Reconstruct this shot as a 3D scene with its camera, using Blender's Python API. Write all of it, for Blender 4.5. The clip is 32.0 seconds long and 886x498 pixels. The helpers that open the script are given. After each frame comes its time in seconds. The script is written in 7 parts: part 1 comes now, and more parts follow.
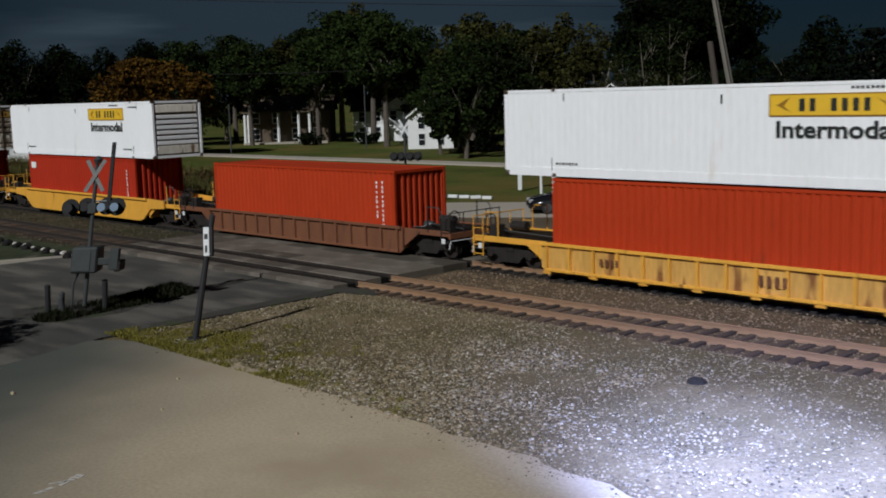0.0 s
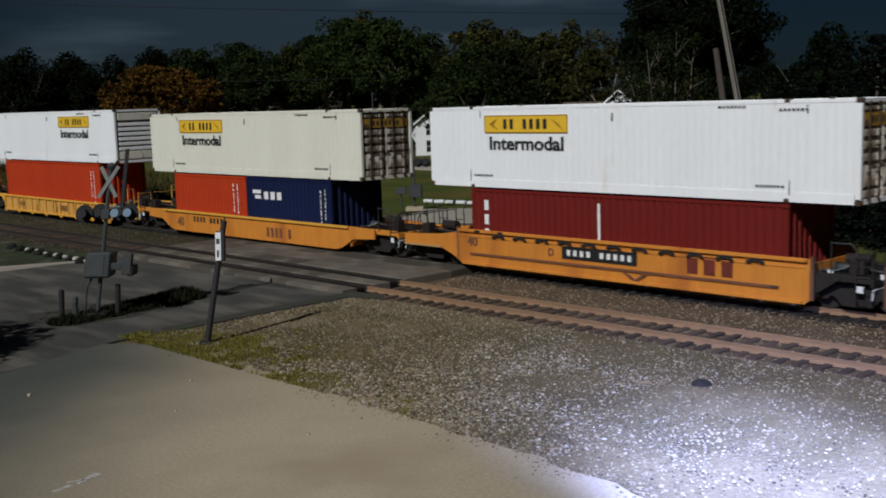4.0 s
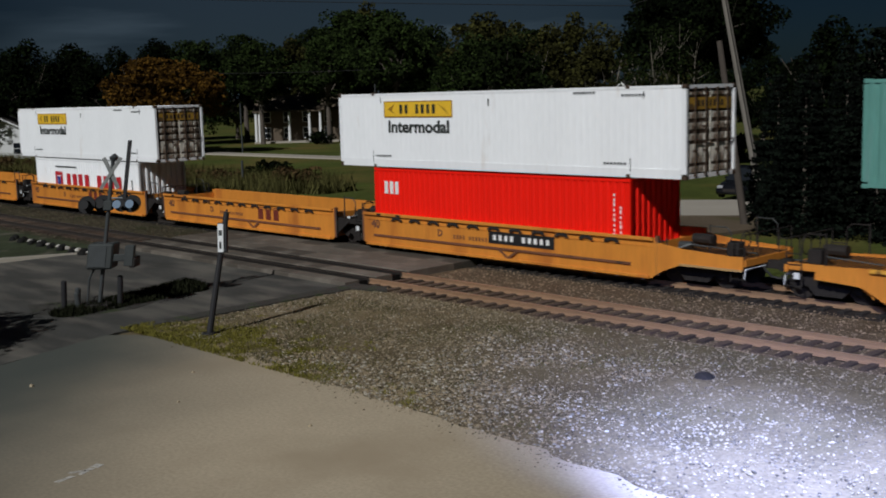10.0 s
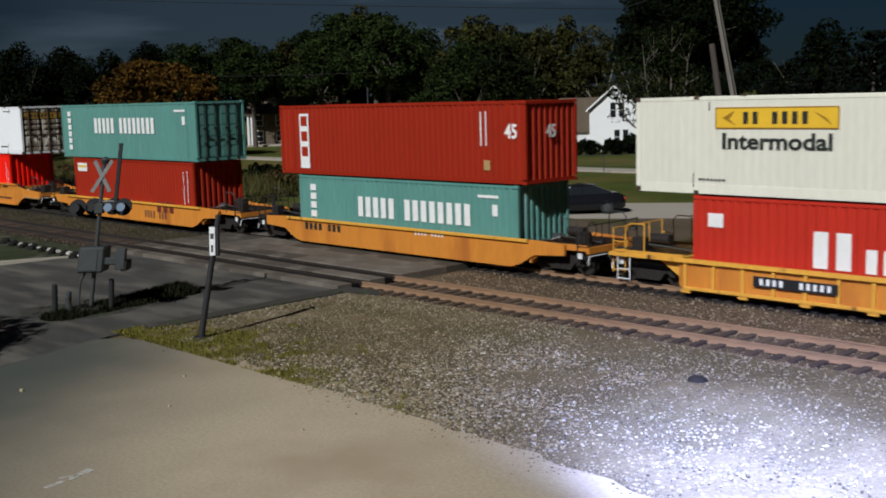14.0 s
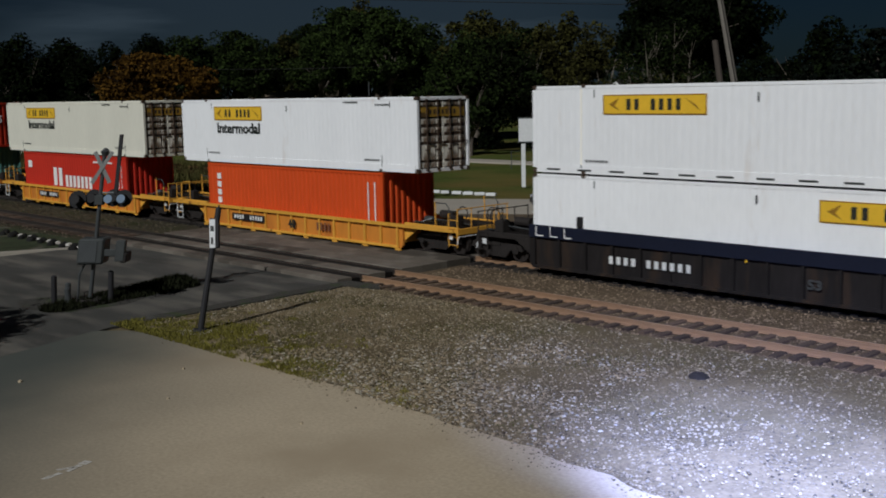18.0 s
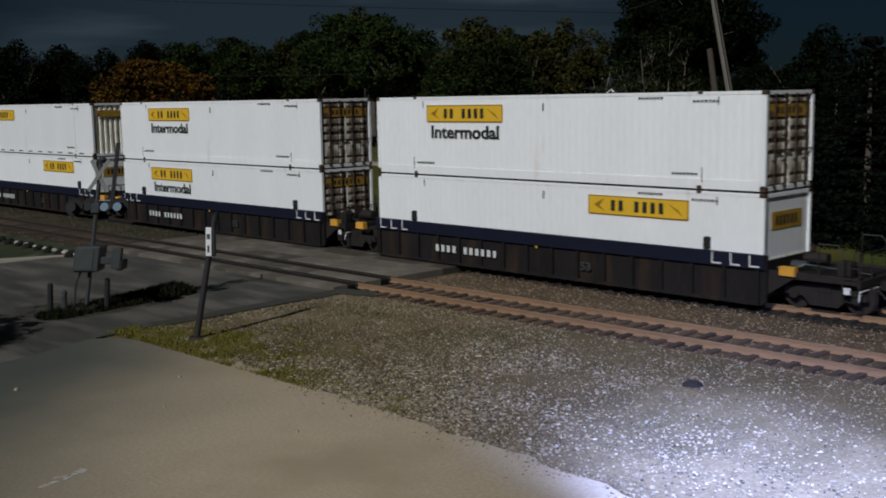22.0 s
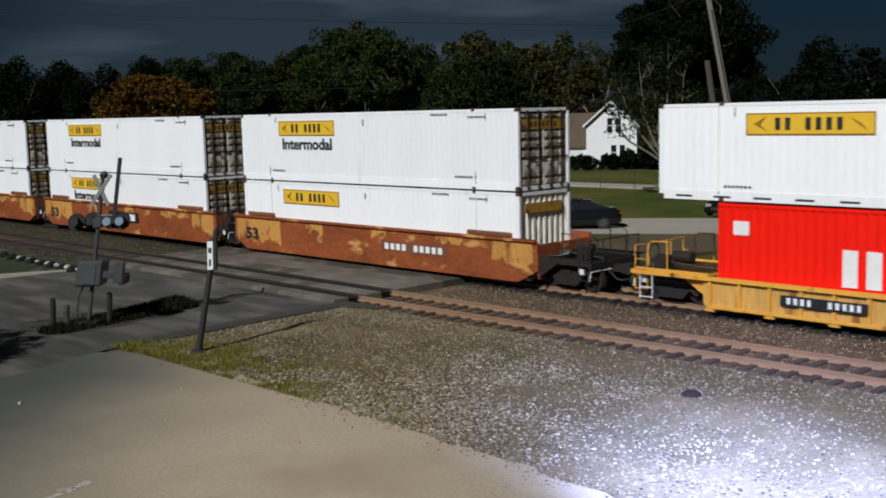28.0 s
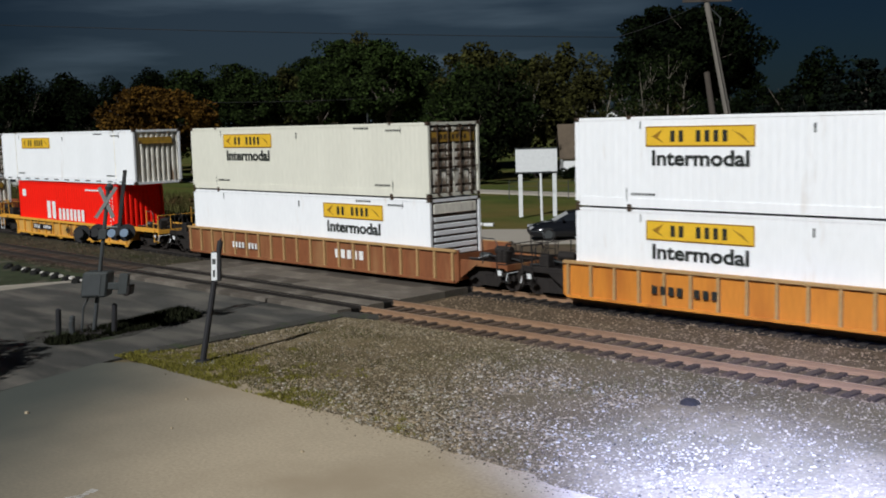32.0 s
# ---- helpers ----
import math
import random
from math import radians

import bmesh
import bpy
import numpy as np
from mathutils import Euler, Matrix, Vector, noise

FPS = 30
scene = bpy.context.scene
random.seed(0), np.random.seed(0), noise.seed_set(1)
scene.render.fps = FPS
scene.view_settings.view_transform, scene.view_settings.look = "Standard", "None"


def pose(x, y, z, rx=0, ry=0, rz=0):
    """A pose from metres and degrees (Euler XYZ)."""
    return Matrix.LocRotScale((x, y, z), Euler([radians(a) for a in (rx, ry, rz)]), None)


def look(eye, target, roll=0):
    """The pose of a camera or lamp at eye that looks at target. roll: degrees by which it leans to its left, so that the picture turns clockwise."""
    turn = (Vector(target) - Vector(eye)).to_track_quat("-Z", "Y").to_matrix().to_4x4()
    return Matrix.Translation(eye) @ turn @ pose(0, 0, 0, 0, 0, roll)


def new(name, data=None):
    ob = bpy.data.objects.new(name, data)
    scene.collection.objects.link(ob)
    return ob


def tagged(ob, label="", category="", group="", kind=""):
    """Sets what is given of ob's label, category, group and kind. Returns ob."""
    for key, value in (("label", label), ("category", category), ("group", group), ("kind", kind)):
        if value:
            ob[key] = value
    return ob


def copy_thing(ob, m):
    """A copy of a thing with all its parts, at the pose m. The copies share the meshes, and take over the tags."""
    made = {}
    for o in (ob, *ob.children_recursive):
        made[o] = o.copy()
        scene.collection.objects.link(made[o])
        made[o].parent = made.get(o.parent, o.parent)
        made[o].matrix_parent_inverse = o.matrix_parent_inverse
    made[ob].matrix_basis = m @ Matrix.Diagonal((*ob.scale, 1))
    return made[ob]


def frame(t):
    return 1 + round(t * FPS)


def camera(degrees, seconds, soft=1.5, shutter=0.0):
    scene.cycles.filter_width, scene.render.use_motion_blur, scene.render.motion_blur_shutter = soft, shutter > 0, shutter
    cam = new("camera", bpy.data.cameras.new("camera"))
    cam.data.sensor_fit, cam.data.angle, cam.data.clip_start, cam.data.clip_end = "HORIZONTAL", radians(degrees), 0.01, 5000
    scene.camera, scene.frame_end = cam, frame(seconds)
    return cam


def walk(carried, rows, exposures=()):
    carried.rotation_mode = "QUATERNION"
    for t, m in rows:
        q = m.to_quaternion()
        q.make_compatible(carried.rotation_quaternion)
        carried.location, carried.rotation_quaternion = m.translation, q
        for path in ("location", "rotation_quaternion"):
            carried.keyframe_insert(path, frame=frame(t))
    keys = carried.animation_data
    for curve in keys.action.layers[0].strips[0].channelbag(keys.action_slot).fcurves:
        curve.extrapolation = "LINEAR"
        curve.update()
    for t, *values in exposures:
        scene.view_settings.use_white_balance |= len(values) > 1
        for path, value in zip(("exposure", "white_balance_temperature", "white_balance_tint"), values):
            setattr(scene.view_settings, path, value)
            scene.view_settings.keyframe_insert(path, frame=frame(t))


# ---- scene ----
SECONDS = 32.0
cam = camera(44.0, SECONDS, soft=1.85, shutter=0.2)


def aim(x, y, z, yaw, pitch, roll):
    a, p = radians(yaw), radians(pitch)
    eye = Vector((x, y, z))
    return look(eye, eye + 50 * Vector((-math.sin(a) * math.cos(p), math.cos(a) * math.cos(p), math.sin(p))), roll)


PATH = [
    (0, -0.299, 0.312, 5.986, 45.778, -8.081, -1.649),
    (0.5, -0.312, 0.332, 5.959, 45.707, -8.134, -1.552),
    (1, -0.210, 0.224, 5.983, 45.838, -7.990, -1.624),
    (1.5, -0.142, 0.181, 5.983, 45.875, -7.953, -1.613),
    (2, -0.105, 0.157, 5.972, 46.164, -8.007, -1.806),
    (2.5, -0.085, 0.129, 5.980, 46.388, -7.885, -2.026),
    (3, -0.042, 0.079, 5.991, 46.156, -7.752, -1.875),
    (3.5, -0.012, 0.019, 6.003, 46.098, -7.686, -1.783),
    (5.5, -0.027, 0.011, 5.980, 46.535, -8.091, -1.616),
    (6, 0.000, -0.000, 5.983, 46.360, -8.235, -1.562),
    (6.5, -0.033, 0.049, 5.972, 46.282, -8.162, -1.538),
    (7, -0.103, 0.067, 5.972, 46.140, -8.120, -1.448),
    (7.5, -0.122, 0.096, 5.953, 46.181, -8.296, -1.522),
    (8, -0.078, 0.043, 5.968, 46.079, -8.059, -1.635),
    (8.5, -0.090, 0.055, 5.950, 46.302, -8.156, -1.544),
    (9, -0.088, 0.069, 5.951, 46.404, -8.217, -1.671),
    (9.5, -0.107, 0.089, 5.954, 46.284, -8.101, -1.704),
    (10, -0.046, 0.034, 5.974, 46.305, -8.105, -1.613),
    (10.5, 0.021, -0.033, 5.976, 46.258, -7.883, -1.513),
    (11, -0.030, 0.032, 5.972, 46.451, -8.243, -1.502),
    (11.5, -0.091, 0.061, 5.956, 46.238, -8.083, -1.443),
    (12, -0.031, 0.017, 5.966, 46.301, -8.165, -1.473),
    (12.5, -0.039, 0.024, 5.960, 46.032, -7.910, -1.321),
    (13, -0.006, -0.032, 5.944, 46.274, -7.970, -1.431),
    (13.5, -0.037, 0.013, 5.974, 46.150, -8.003, -1.396),
    (14, -0.104, 0.092, 5.965, 45.917, -7.956, -1.596),
    (14.5, -0.126, 0.090, 5.958, 45.816, -8.035, -1.336),
    (16.5, -0.124, 0.099, 5.953, 46.051, -8.097, -1.332),
    (17, -0.148, 0.106, 5.936, 46.027, -8.144, -1.259),
    (17.5, -0.216, 0.168, 5.934, 45.919, -8.138, -1.049),
    (18, -0.194, 0.141, 5.925, 45.915, -8.200, -1.120),
    (18.5, -0.221, 0.177, 5.923, 45.968, -8.396, -0.981),
    (19, -0.293, 0.274, 5.949, 45.657, -8.364, -0.946),
    (19.5, -0.289, 0.285, 5.952, 45.660, -8.340, -1.134),
    (20, -0.308, 0.298, 5.922, 45.817, -8.416, -0.993),
    (20.5, -0.130, 0.159, 5.956, 45.638, -8.023, -0.986),
    (21, -0.173, 0.174, 5.964, 45.595, -7.946, -1.029),
    (21.5, -0.151, 0.129, 5.962, 45.622, -7.896, -1.007),
    (22, -0.107, 0.085, 5.990, 45.709, -7.881, -1.065),
    (22.5, -0.140, 0.133, 5.967, 45.489, -7.505, -1.179),
    (23, -0.070, 0.079, 5.993, 45.479, -7.527, -1.157),
    (23.5, -0.046, 0.060, 5.990, 45.454, -7.240, -1.304),
    (24, -0.021, 0.076, 6.005, 45.269, -7.138, -1.290),
    (24.5, -0.055, 0.083, 5.978, 45.477, -7.154, -1.318),
    (25, -0.038, 0.046, 5.998, 45.518, -7.276, -1.293),
    (25.5, -0.002, 0.027, 6.018, 45.479, -7.249, -1.255),
    (27.5, 0.006, 0.001, 6.008, 45.684, -7.173, -1.465),
    (28, 0.056, -0.032, 6.001, 45.750, -7.206, -1.420),
    (28.5, 0.070, -0.022, 6.008, 45.613, -7.050, -1.465),
    (29, 0.079, -0.023, 6.003, 45.593, -7.116, -1.337),
    (29.5, 0.093, -0.010, 6.011, 45.733, -7.337, -1.397),
    (30, 0.119, -0.028, 6.015, 45.693, -7.157, -1.518),
    (30.5, 0.251, -0.147, 6.032, 45.679, -6.832, -1.436),
    (31, 0.251, -0.181, 6.041, 45.631, -6.655, -1.401),
    (31.5, 0.226, -0.157, 6.025, 45.727, -6.660, -1.373),
    (32, 0.304, -0.228, 6.045, 45.872, -6.657, -1.564),
]
EXPOSURES = [(0, -0.8), (3, -0.8), (6, -1.0), (8, -0.92), (11, -0.76), (13, -0.47), (14.5, -0.5), (16.5, -0.75), (19, -1.27), (20, -1.4), (21.5, -1.28), (23, -0.8), (25, -0.65), (28, -0.5), (30, -0.5), (31, -0.45), (32, -0.42)]
walk(cam, [(t, aim(*v)) for t, *v in PATH], EXPOSURES)

# ---- light ----
SUN_WAY = Vector((-0.22, 0.76, -0.60)).normalized()
sun_data = bpy.data.lights.new("sun", "SUN")
sun_data.energy, sun_data.angle, sun_data.color = 5.0, radians(0.6), (0.965, 0.98, 1.0)
sun = new("sun", sun_data)
sun.matrix_world = look(-SUN_WAY * 100, (0, 0, 0))

world = bpy.data.worlds.new("sky")
scene.world = world
world.use_nodes = True
wn, wl = world.node_tree.nodes, world.node_tree.links
sky = wn.new("ShaderNodeTexSky")
sky.sky_type, sky.sun_disc = "NISHITA", False
sky.sun_elevation, sky.sun_rotation = math.asin(-SUN_WAY.z), math.atan2(-SUN_WAY.x, -SUN_WAY.y)
sky.air_density, sky.dust_density, sky.ozone_density = 1.0, 0.4, 2.0
coord = wn.new("ShaderNodeTexCoord")
stretch = wn.new("ShaderNodeMapping")
stretch.inputs["Scale"].default_value = (1.3, 1.3, 11.0)
cloud = wn.new("ShaderNodeTexNoise")
cloud.inputs["Scale"].default_value, cloud.inputs["Detail"].default_value = 2.2, 6.0
ramp = wn.new("ShaderNodeValToRGB")
ramp.color_ramp.elements[0].position, ramp.color_ramp.elements[1].position = 0.49, 0.74
ramp.color_ramp.elements[0].color, ramp.color_ramp.elements[1].color = (0, 0, 0, 1), (1, 1, 1, 1)
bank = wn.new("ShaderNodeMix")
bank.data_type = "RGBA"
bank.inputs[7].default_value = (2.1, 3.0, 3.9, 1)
wl.new(coord.outputs["Generated"], stretch.inputs["Vector"])
wl.new(stretch.outputs["Vector"], cloud.inputs["Vector"])
wl.new(cloud.outputs["Fac"], ramp.inputs["Fac"])
# Paler to the north-west: the view's darkened edges are painted into the sky colour.
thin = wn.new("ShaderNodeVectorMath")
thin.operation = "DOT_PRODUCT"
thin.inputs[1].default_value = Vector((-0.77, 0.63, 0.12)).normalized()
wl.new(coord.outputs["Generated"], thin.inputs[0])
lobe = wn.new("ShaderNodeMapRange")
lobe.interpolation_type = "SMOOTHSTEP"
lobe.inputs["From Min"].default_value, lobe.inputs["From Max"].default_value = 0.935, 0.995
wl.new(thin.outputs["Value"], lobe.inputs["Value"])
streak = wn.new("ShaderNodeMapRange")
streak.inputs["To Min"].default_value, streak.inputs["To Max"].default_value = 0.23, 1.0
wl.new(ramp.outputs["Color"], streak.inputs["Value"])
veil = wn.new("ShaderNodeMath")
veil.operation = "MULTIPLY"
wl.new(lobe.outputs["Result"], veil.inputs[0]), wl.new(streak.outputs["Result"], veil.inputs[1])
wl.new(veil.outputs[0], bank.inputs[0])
deep = wn.new("ShaderNodeMix")
deep.data_type, deep.blend_type = "RGBA", "MULTIPLY"
deep.inputs[0].default_value = 1.0
deep.inputs[7].default_value = (0.036, 0.066, 0.108, 1)
wl.new(sky.outputs["Color"], deep.inputs[6])
wl.new(deep.outputs[2], bank.inputs[6])
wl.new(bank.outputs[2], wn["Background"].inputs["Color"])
wn["Background"].inputs["Strength"].default_value = 0.05

# Added spots, no real lamp: they stand in for glare over the gravel.
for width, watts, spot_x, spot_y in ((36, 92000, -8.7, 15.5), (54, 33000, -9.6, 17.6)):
    glare_data = bpy.data.lights.new("glare_spot", "SPOT")
    glare_data.energy, glare_data.color = watts, (0.31, 0.42, 1.0)
    glare_data.spot_size, glare_data.spot_blend, glare_data.shadow_soft_size = radians(width), 1.0, 0.2
    glare = new("glare_spot", glare_data)
    glare.matrix_world = look((-3.6, 10.4, 8.6), (spot_x, spot_y, -0.15))

# ---- materials ----


def material(name, colour, rough=0.6, metal=0.0, vary=0.15, scale=3.0, fine=40.0, bump=0.0, bump_scale=60.0,
             spot=None, spot_at=0.62, spot_scale=2.0, stretch=(1, 1, 1), by_object=0.0, by_island=0.0, glow=0.0, spec=0.5, spot_soft=0.08):
    """A procedural surface: base colour with variation at two scales, stains of a second colour, and fine relief."""
    m = bpy.data.materials.new(name)
    m.use_nodes = True
    n, l = m.node_tree.nodes, m.node_tree.links
    b = n["Principled BSDF"]
    b.inputs["Roughness"].default_value, b.inputs["Metallic"].default_value = rough, metal
    b.inputs["Specular IOR Level"].default_value = spec
    tc = n.new("ShaderNodeTexCoord")
    mp = n.new("ShaderNodeMapping")
    mp.inputs["Scale"].default_value = stretch
    l.new(tc.outputs["Object"], mp.inputs["Vector"])
    big, small = n.new("ShaderNodeTexNoise"), n.new("ShaderNodeTexNoise")
    big.inputs["Scale"].default_value, small.inputs["Scale"].default_value = scale, fine
    big.inputs["Detail"].default_value, small.inputs["Detail"].default_value = 5, 3
    l.new(mp.outputs["Vector"], big.inputs["Vector"]), l.new(mp.outputs["Vector"], small.inputs["Vector"])
    add = n.new("ShaderNodeMath")
    add.operation = "ADD"
    l.new(big.outputs["Fac"], add.inputs[0]), l.new(small.outputs["Fac"], add.inputs[1])
    span = n.new("ShaderNodeMapRange")
    span.inputs["From Min"].default_value, span.inputs["From Max"].default_value = 0.6, 1.4
    span.inputs["To Min"].default_value, span.inputs["To Max"].default_value = 1 - vary, 1 + vary
    l.new(add.outputs[0], span.inputs["Value"])
    last = span.outputs["Result"]
    for kind, amount in (("object", by_object), ("island", by_island)):
        if amount:
            src = n.new("ShaderNodeObjectInfo") if kind == "object" else n.new("ShaderNodeNewGeometry")
            r = n.new("ShaderNodeMapRange")
            r.inputs["To Min"].default_value, r.inputs["To Max"].default_value = 1 - amount, 1 + amount
            l.new(src.outputs["Random" if kind == "object" else "Random Per Island"], r.inputs["Value"])
            mul = n.new("ShaderNodeMath")
            mul.operation = "MULTIPLY"
            l.new(last, mul.inputs[0]), l.new(r.outputs["Result"], mul.inputs[1])
            last = mul.outputs[0]
    tint = n.new("ShaderNodeVectorMath")
    tint.operation = "SCALE"
    tint.inputs[0].default_value = colour
    l.new(last, tint.inputs["Scale"])
    out = tint.outputs["Vector"]
    if spot:
        st = n.new("ShaderNodeTexNoise")
        st.inputs["Scale"].default_value, st.inputs["Detail"].default_value = spot_scale, 8
        l.new(mp.outputs["Vector"], st.inputs["Vector"])
        sr = n.new("ShaderNodeMapRange")
        sr.inputs["From Min"].default_value, sr.inputs["From Max"].default_value = spot_at, spot_at + spot_soft
        l.new(st.outputs["Fac"], sr.inputs["Value"])
        mx = n.new("ShaderNodeMix")
        mx.data_type = "RGBA"
        l.new(sr.outputs["Result"], mx.inputs[0]), l.new(out, mx.inputs[6])
        mx.inputs[7].default_value = (*spot, 1)
        out = mx.outputs[2]
    l.new(out, b.inputs["Base Color"])
    if bump:
        bt, bn = n.new("ShaderNodeTexNoise"), n.new("ShaderNodeBump")
        bt.inputs["Scale"].default_value, bt.inputs["Detail"].default_value = bump_scale, 4
        bn.inputs["Strength"].default_value, bn.inputs["Distance"].default_value = bump, 0.03
        l.new(tc.outputs["Object"], bt.inputs["Vector"]), l.new(bt.outputs["Fac"], bn.inputs["Height"])
        l.new(bn.outputs["Normal"], b.inputs["Normal"])
    if glow:
        b.inputs["Emission Color"].default_value = (*colour, 1)
        b.inputs["Emission Strength"].default_value = glow
    return m


RUST = (0.10, 0.035, 0.015)
STREAK = (1, 1, 0.22)
WHITE = material("white container paint", (0.90, 0.92, 0.93), 0.45, 0, 0.05, 0.7, 9, spot=(0.60, 0.50, 0.40), spot_at=0.64, spot_soft=0.18, spot_scale=1.1, stretch=STREAK, by_object=0.05)
CREAM = material("cream container paint", (0.74, 0.73, 0.62), 0.5, 0, 0.07, 0.7, 9, spot=(0.48, 0.40, 0.30), spot_at=0.68, spot_scale=1.1, stretch=STREAK, by_object=0.04)
DOORGREY = material("weathered door panel", (0.88, 0.85, 0.74), 0.6, 0, 0.2, 1.5, 12, by_object=0.2, spot=(0.20, 0.13, 0.08), spot_at=0.60, spot_scale=2.2, stretch=STREAK)
BROWNBAR = material("brown locking hardware", (0.07, 0.045, 0.03), 0.6, 0.2, 0.3)
REDBOX = material("red container paint", (0.38, 0.027, 0.009), 0.6, 0, 0.10, 0.6, 8, spot=(0.17, 0.022, 0.014), spot_at=0.64, spot_scale=1.2, stretch=STREAK, by_object=0.08, spec=0.2)
ORANGEBOX = material("orange-red container paint", (0.43, 0.040, 0.009), 0.6, 0, 0.10, 0.6, 8, spot=(0.2, 0.035, 0.014), spot_at=0.64, spot_scale=1.2, stretch=STREAK, by_object=0.08, spec=0.2)
BRIGHTRED = material("bright red container paint", (0.90, 0.014, 0.006), 0.42, 0, 0.06, 0.6, 8, spot=(0.4, 0.014, 0.01), spot_at=0.70, spot_scale=1.2, stretch=STREAK, spec=0.2)
MAROON = material("maroon container paint", (0.31, 0.020, 0.006), 0.6, 0, 0.10, 0.6, 8, spot=(0.12, 0.015, 0.012), spot_at=0.66, spot_scale=1.2, stretch=STREAK, by_object=0.06, spec=0.2)
TEAL = material("teal green container paint", (0.105, 0.27, 0.235), 0.5, 0, 0.12, 0.6, 8, spot=(0.15, 0.30, 0.28), spot_at=0.60, spot_scale=1.4, stretch=STREAK, spec=0.2)
NAVY = material("navy blue container paint", (0.008, 0.014, 0.052), 0.45, 0, 0.12, 0.6, 8, by_object=0.05, spec=0.2)
FADEDRED = material("faded red container paint", (0.50, 0.030, 0.016), 0.55, 0, 0.08, 0.6, 8, spot=(0.34, 0.03, 0.02), spot_at=0.66, spot_scale=1.2, stretch=STREAK, spec=0.2)
RUSTBOX = material("faded orange-red container paint", (0.62, 0.075, 0.014), 0.6, 0, 0.10, 0.6, 8, spot=(0.40, 0.05, 0.014), spot_at=0.64, spot_scale=1.2, stretch=STREAK, spec=0.2)
LETTER = material("white lettering paint", (0.82, 0.82, 0.80), 0.5, 0, 0.08, 4, 30)
BLACKLETTER = material("black lettering paint", (0.018, 0.022, 0.02), 0.5, 0, 0.15)
REDLETTER = material("red lettering paint", (0.50, 0.02, 0.03), 0.5, 0, 0.1)
BLUELETTER = material("blue lettering paint", (0.03, 0.06, 0.30), 0.5, 0, 0.1)
NAMEPAINT = material("worn dark red name paint", (0.15, 0.026, 0.015), 0.6, 0, 0.3, 4, 30)
PLATE = material("yellow sign plate", (0.78, 0.48, 0.035), 0.45, 0, 0.08, 2, 20)
PLATEEDGE = material("ochre plate border", (0.30, 0.15, 0.015), 0.5, 0, 0.1)
YELLOWCAR = material("yellow freight car paint", (0.70, 0.35, 0.045), 0.6, 0, 0.14, 0.9, 10, spot=RUST, spot_at=0.63, spot_scale=1.6, stretch=STREAK, by_object=0.06)
ORANGECAR = material("orange freight car paint", (0.64, 0.235, 0.030), 0.6, 0, 0.12, 0.8, 10, spot=(0.38, 0.115, 0.018), spot_soft=0.22, spot_at=0.50, spot_scale=0.8, stretch=STREAK, by_object=0.06)
RUSTCAR = material("rusty orange freight car paint", (0.25, 0.060, 0.014), 0.7, 0, 0.45, 0.8, 8, spot=(0.56, 0.28, 0.08), spot_at=0.585, spot_soft=0.07, spot_scale=1.5, stretch=(0.55, 1, 1.2), by_object=0.06)
BROWNCAR = material("brown weathered freight car paint", (0.17, 0.065, 0.03), 0.7, 0, 0.2, 0.8, 9, spot=(0.06, 0.03, 0.018), spot_at=0.6, spot_scale=1.4, stretch=STREAK, by_object=0.08)
BLACKCAR = material("black freight car paint", (0.015, 0.013, 0.013), 0.7, 0, 0.4, 0.9, 9, spot=(0.045, 0.028, 0.018), spot_soft=0.2, spot_at=0.52, spot_scale=1.6, stretch=STREAK, spec=0.2)
BLUECHORD = material("dark blue top chord paint", (0.009, 0.012, 0.026), 0.6, 0, 0.2, 0.9, 9, spec=0.2)
STEEL = material("dark grimy steel", (0.024, 0.020, 0.018), 0.75, 0.3, 0.35, 4, 30, bump=0.3)
WHEEL = material("worn wheel steel", (0.07, 0.06, 0.055), 0.5, 0.7, 0.25, 4, 30)
RAILTOP = material("rusty rail steel", (0.33, 0.205, 0.122), 0.5, 0.2, 0.2, 2, 30, stretch=(0.1, 1, 1))
TIE = material("weathered wood tie", (0.074, 0.048, 0.032), 0.95, 0, 0.4, 3, 30, bump=0.4, by_object=0.4, stretch=(3, 0.4, 1))
STONE = material("crushed ballast stone", (0.22, 0.182, 0.124), 0.95, 0, 0.25, 3, 30, by_island=0.75, spec=0.1)
GRAVEL = material("gravel bed", (0.165, 0.128, 0.074), 1.0, 0, 0.45, 0.35, 12, bump=0.5, bump_scale=22, spot=(0.105, 0.085, 0.042), spot_soft=0.20, spot_at=0.48, spot_scale=0.30, spec=0.1)
ASPHALT = material("worn asphalt", (0.068, 0.067, 0.061), 0.9, 0, 0.45, 0.5, 20, bump=0.35, bump_scale=50, spot=(0.14, 0.13, 0.112), spot_soft=0.2, spot_at=0.46, spot_scale=0.6, stretch=(0.5, 1.6, 1), spec=0.1)
CONCRETE = material("dusty concrete", (0.45, 0.375, 0.268), 0.9, 0, 0.22, 0.16, 14, bump=0.10, bump_scale=40, spot=(0.40, 0.325, 0.225), spot_soft=0.2, spot_at=0.48, spot_scale=0.30, spec=0.1)
PANEL = material("crossing panel concrete", (0.118, 0.103, 0.085), 0.9, 0, 0.35, 0.8, 20, bump=0.3, by_object=0.35, spot=(0.20, 0.178, 0.150), spot_soft=0.2, spot_at=0.50, spot_scale=0.8, spec=0.1)
PALEROAD = material("pale street concrete", (0.36, 0.325, 0.27), 0.9, 0, 0.12, 0.3, 20, bump=0.1)
GRASS = material("mown grass", (0.066, 0.082, 0.018), 1.0, 0, 0.45, 0.20, 5, bump=1.0, bump_scale=9, spot=(0.125, 0.098, 0.030), spot_at=0.46, spot_soft=0.20, spot_scale=0.13, spec=0.1)
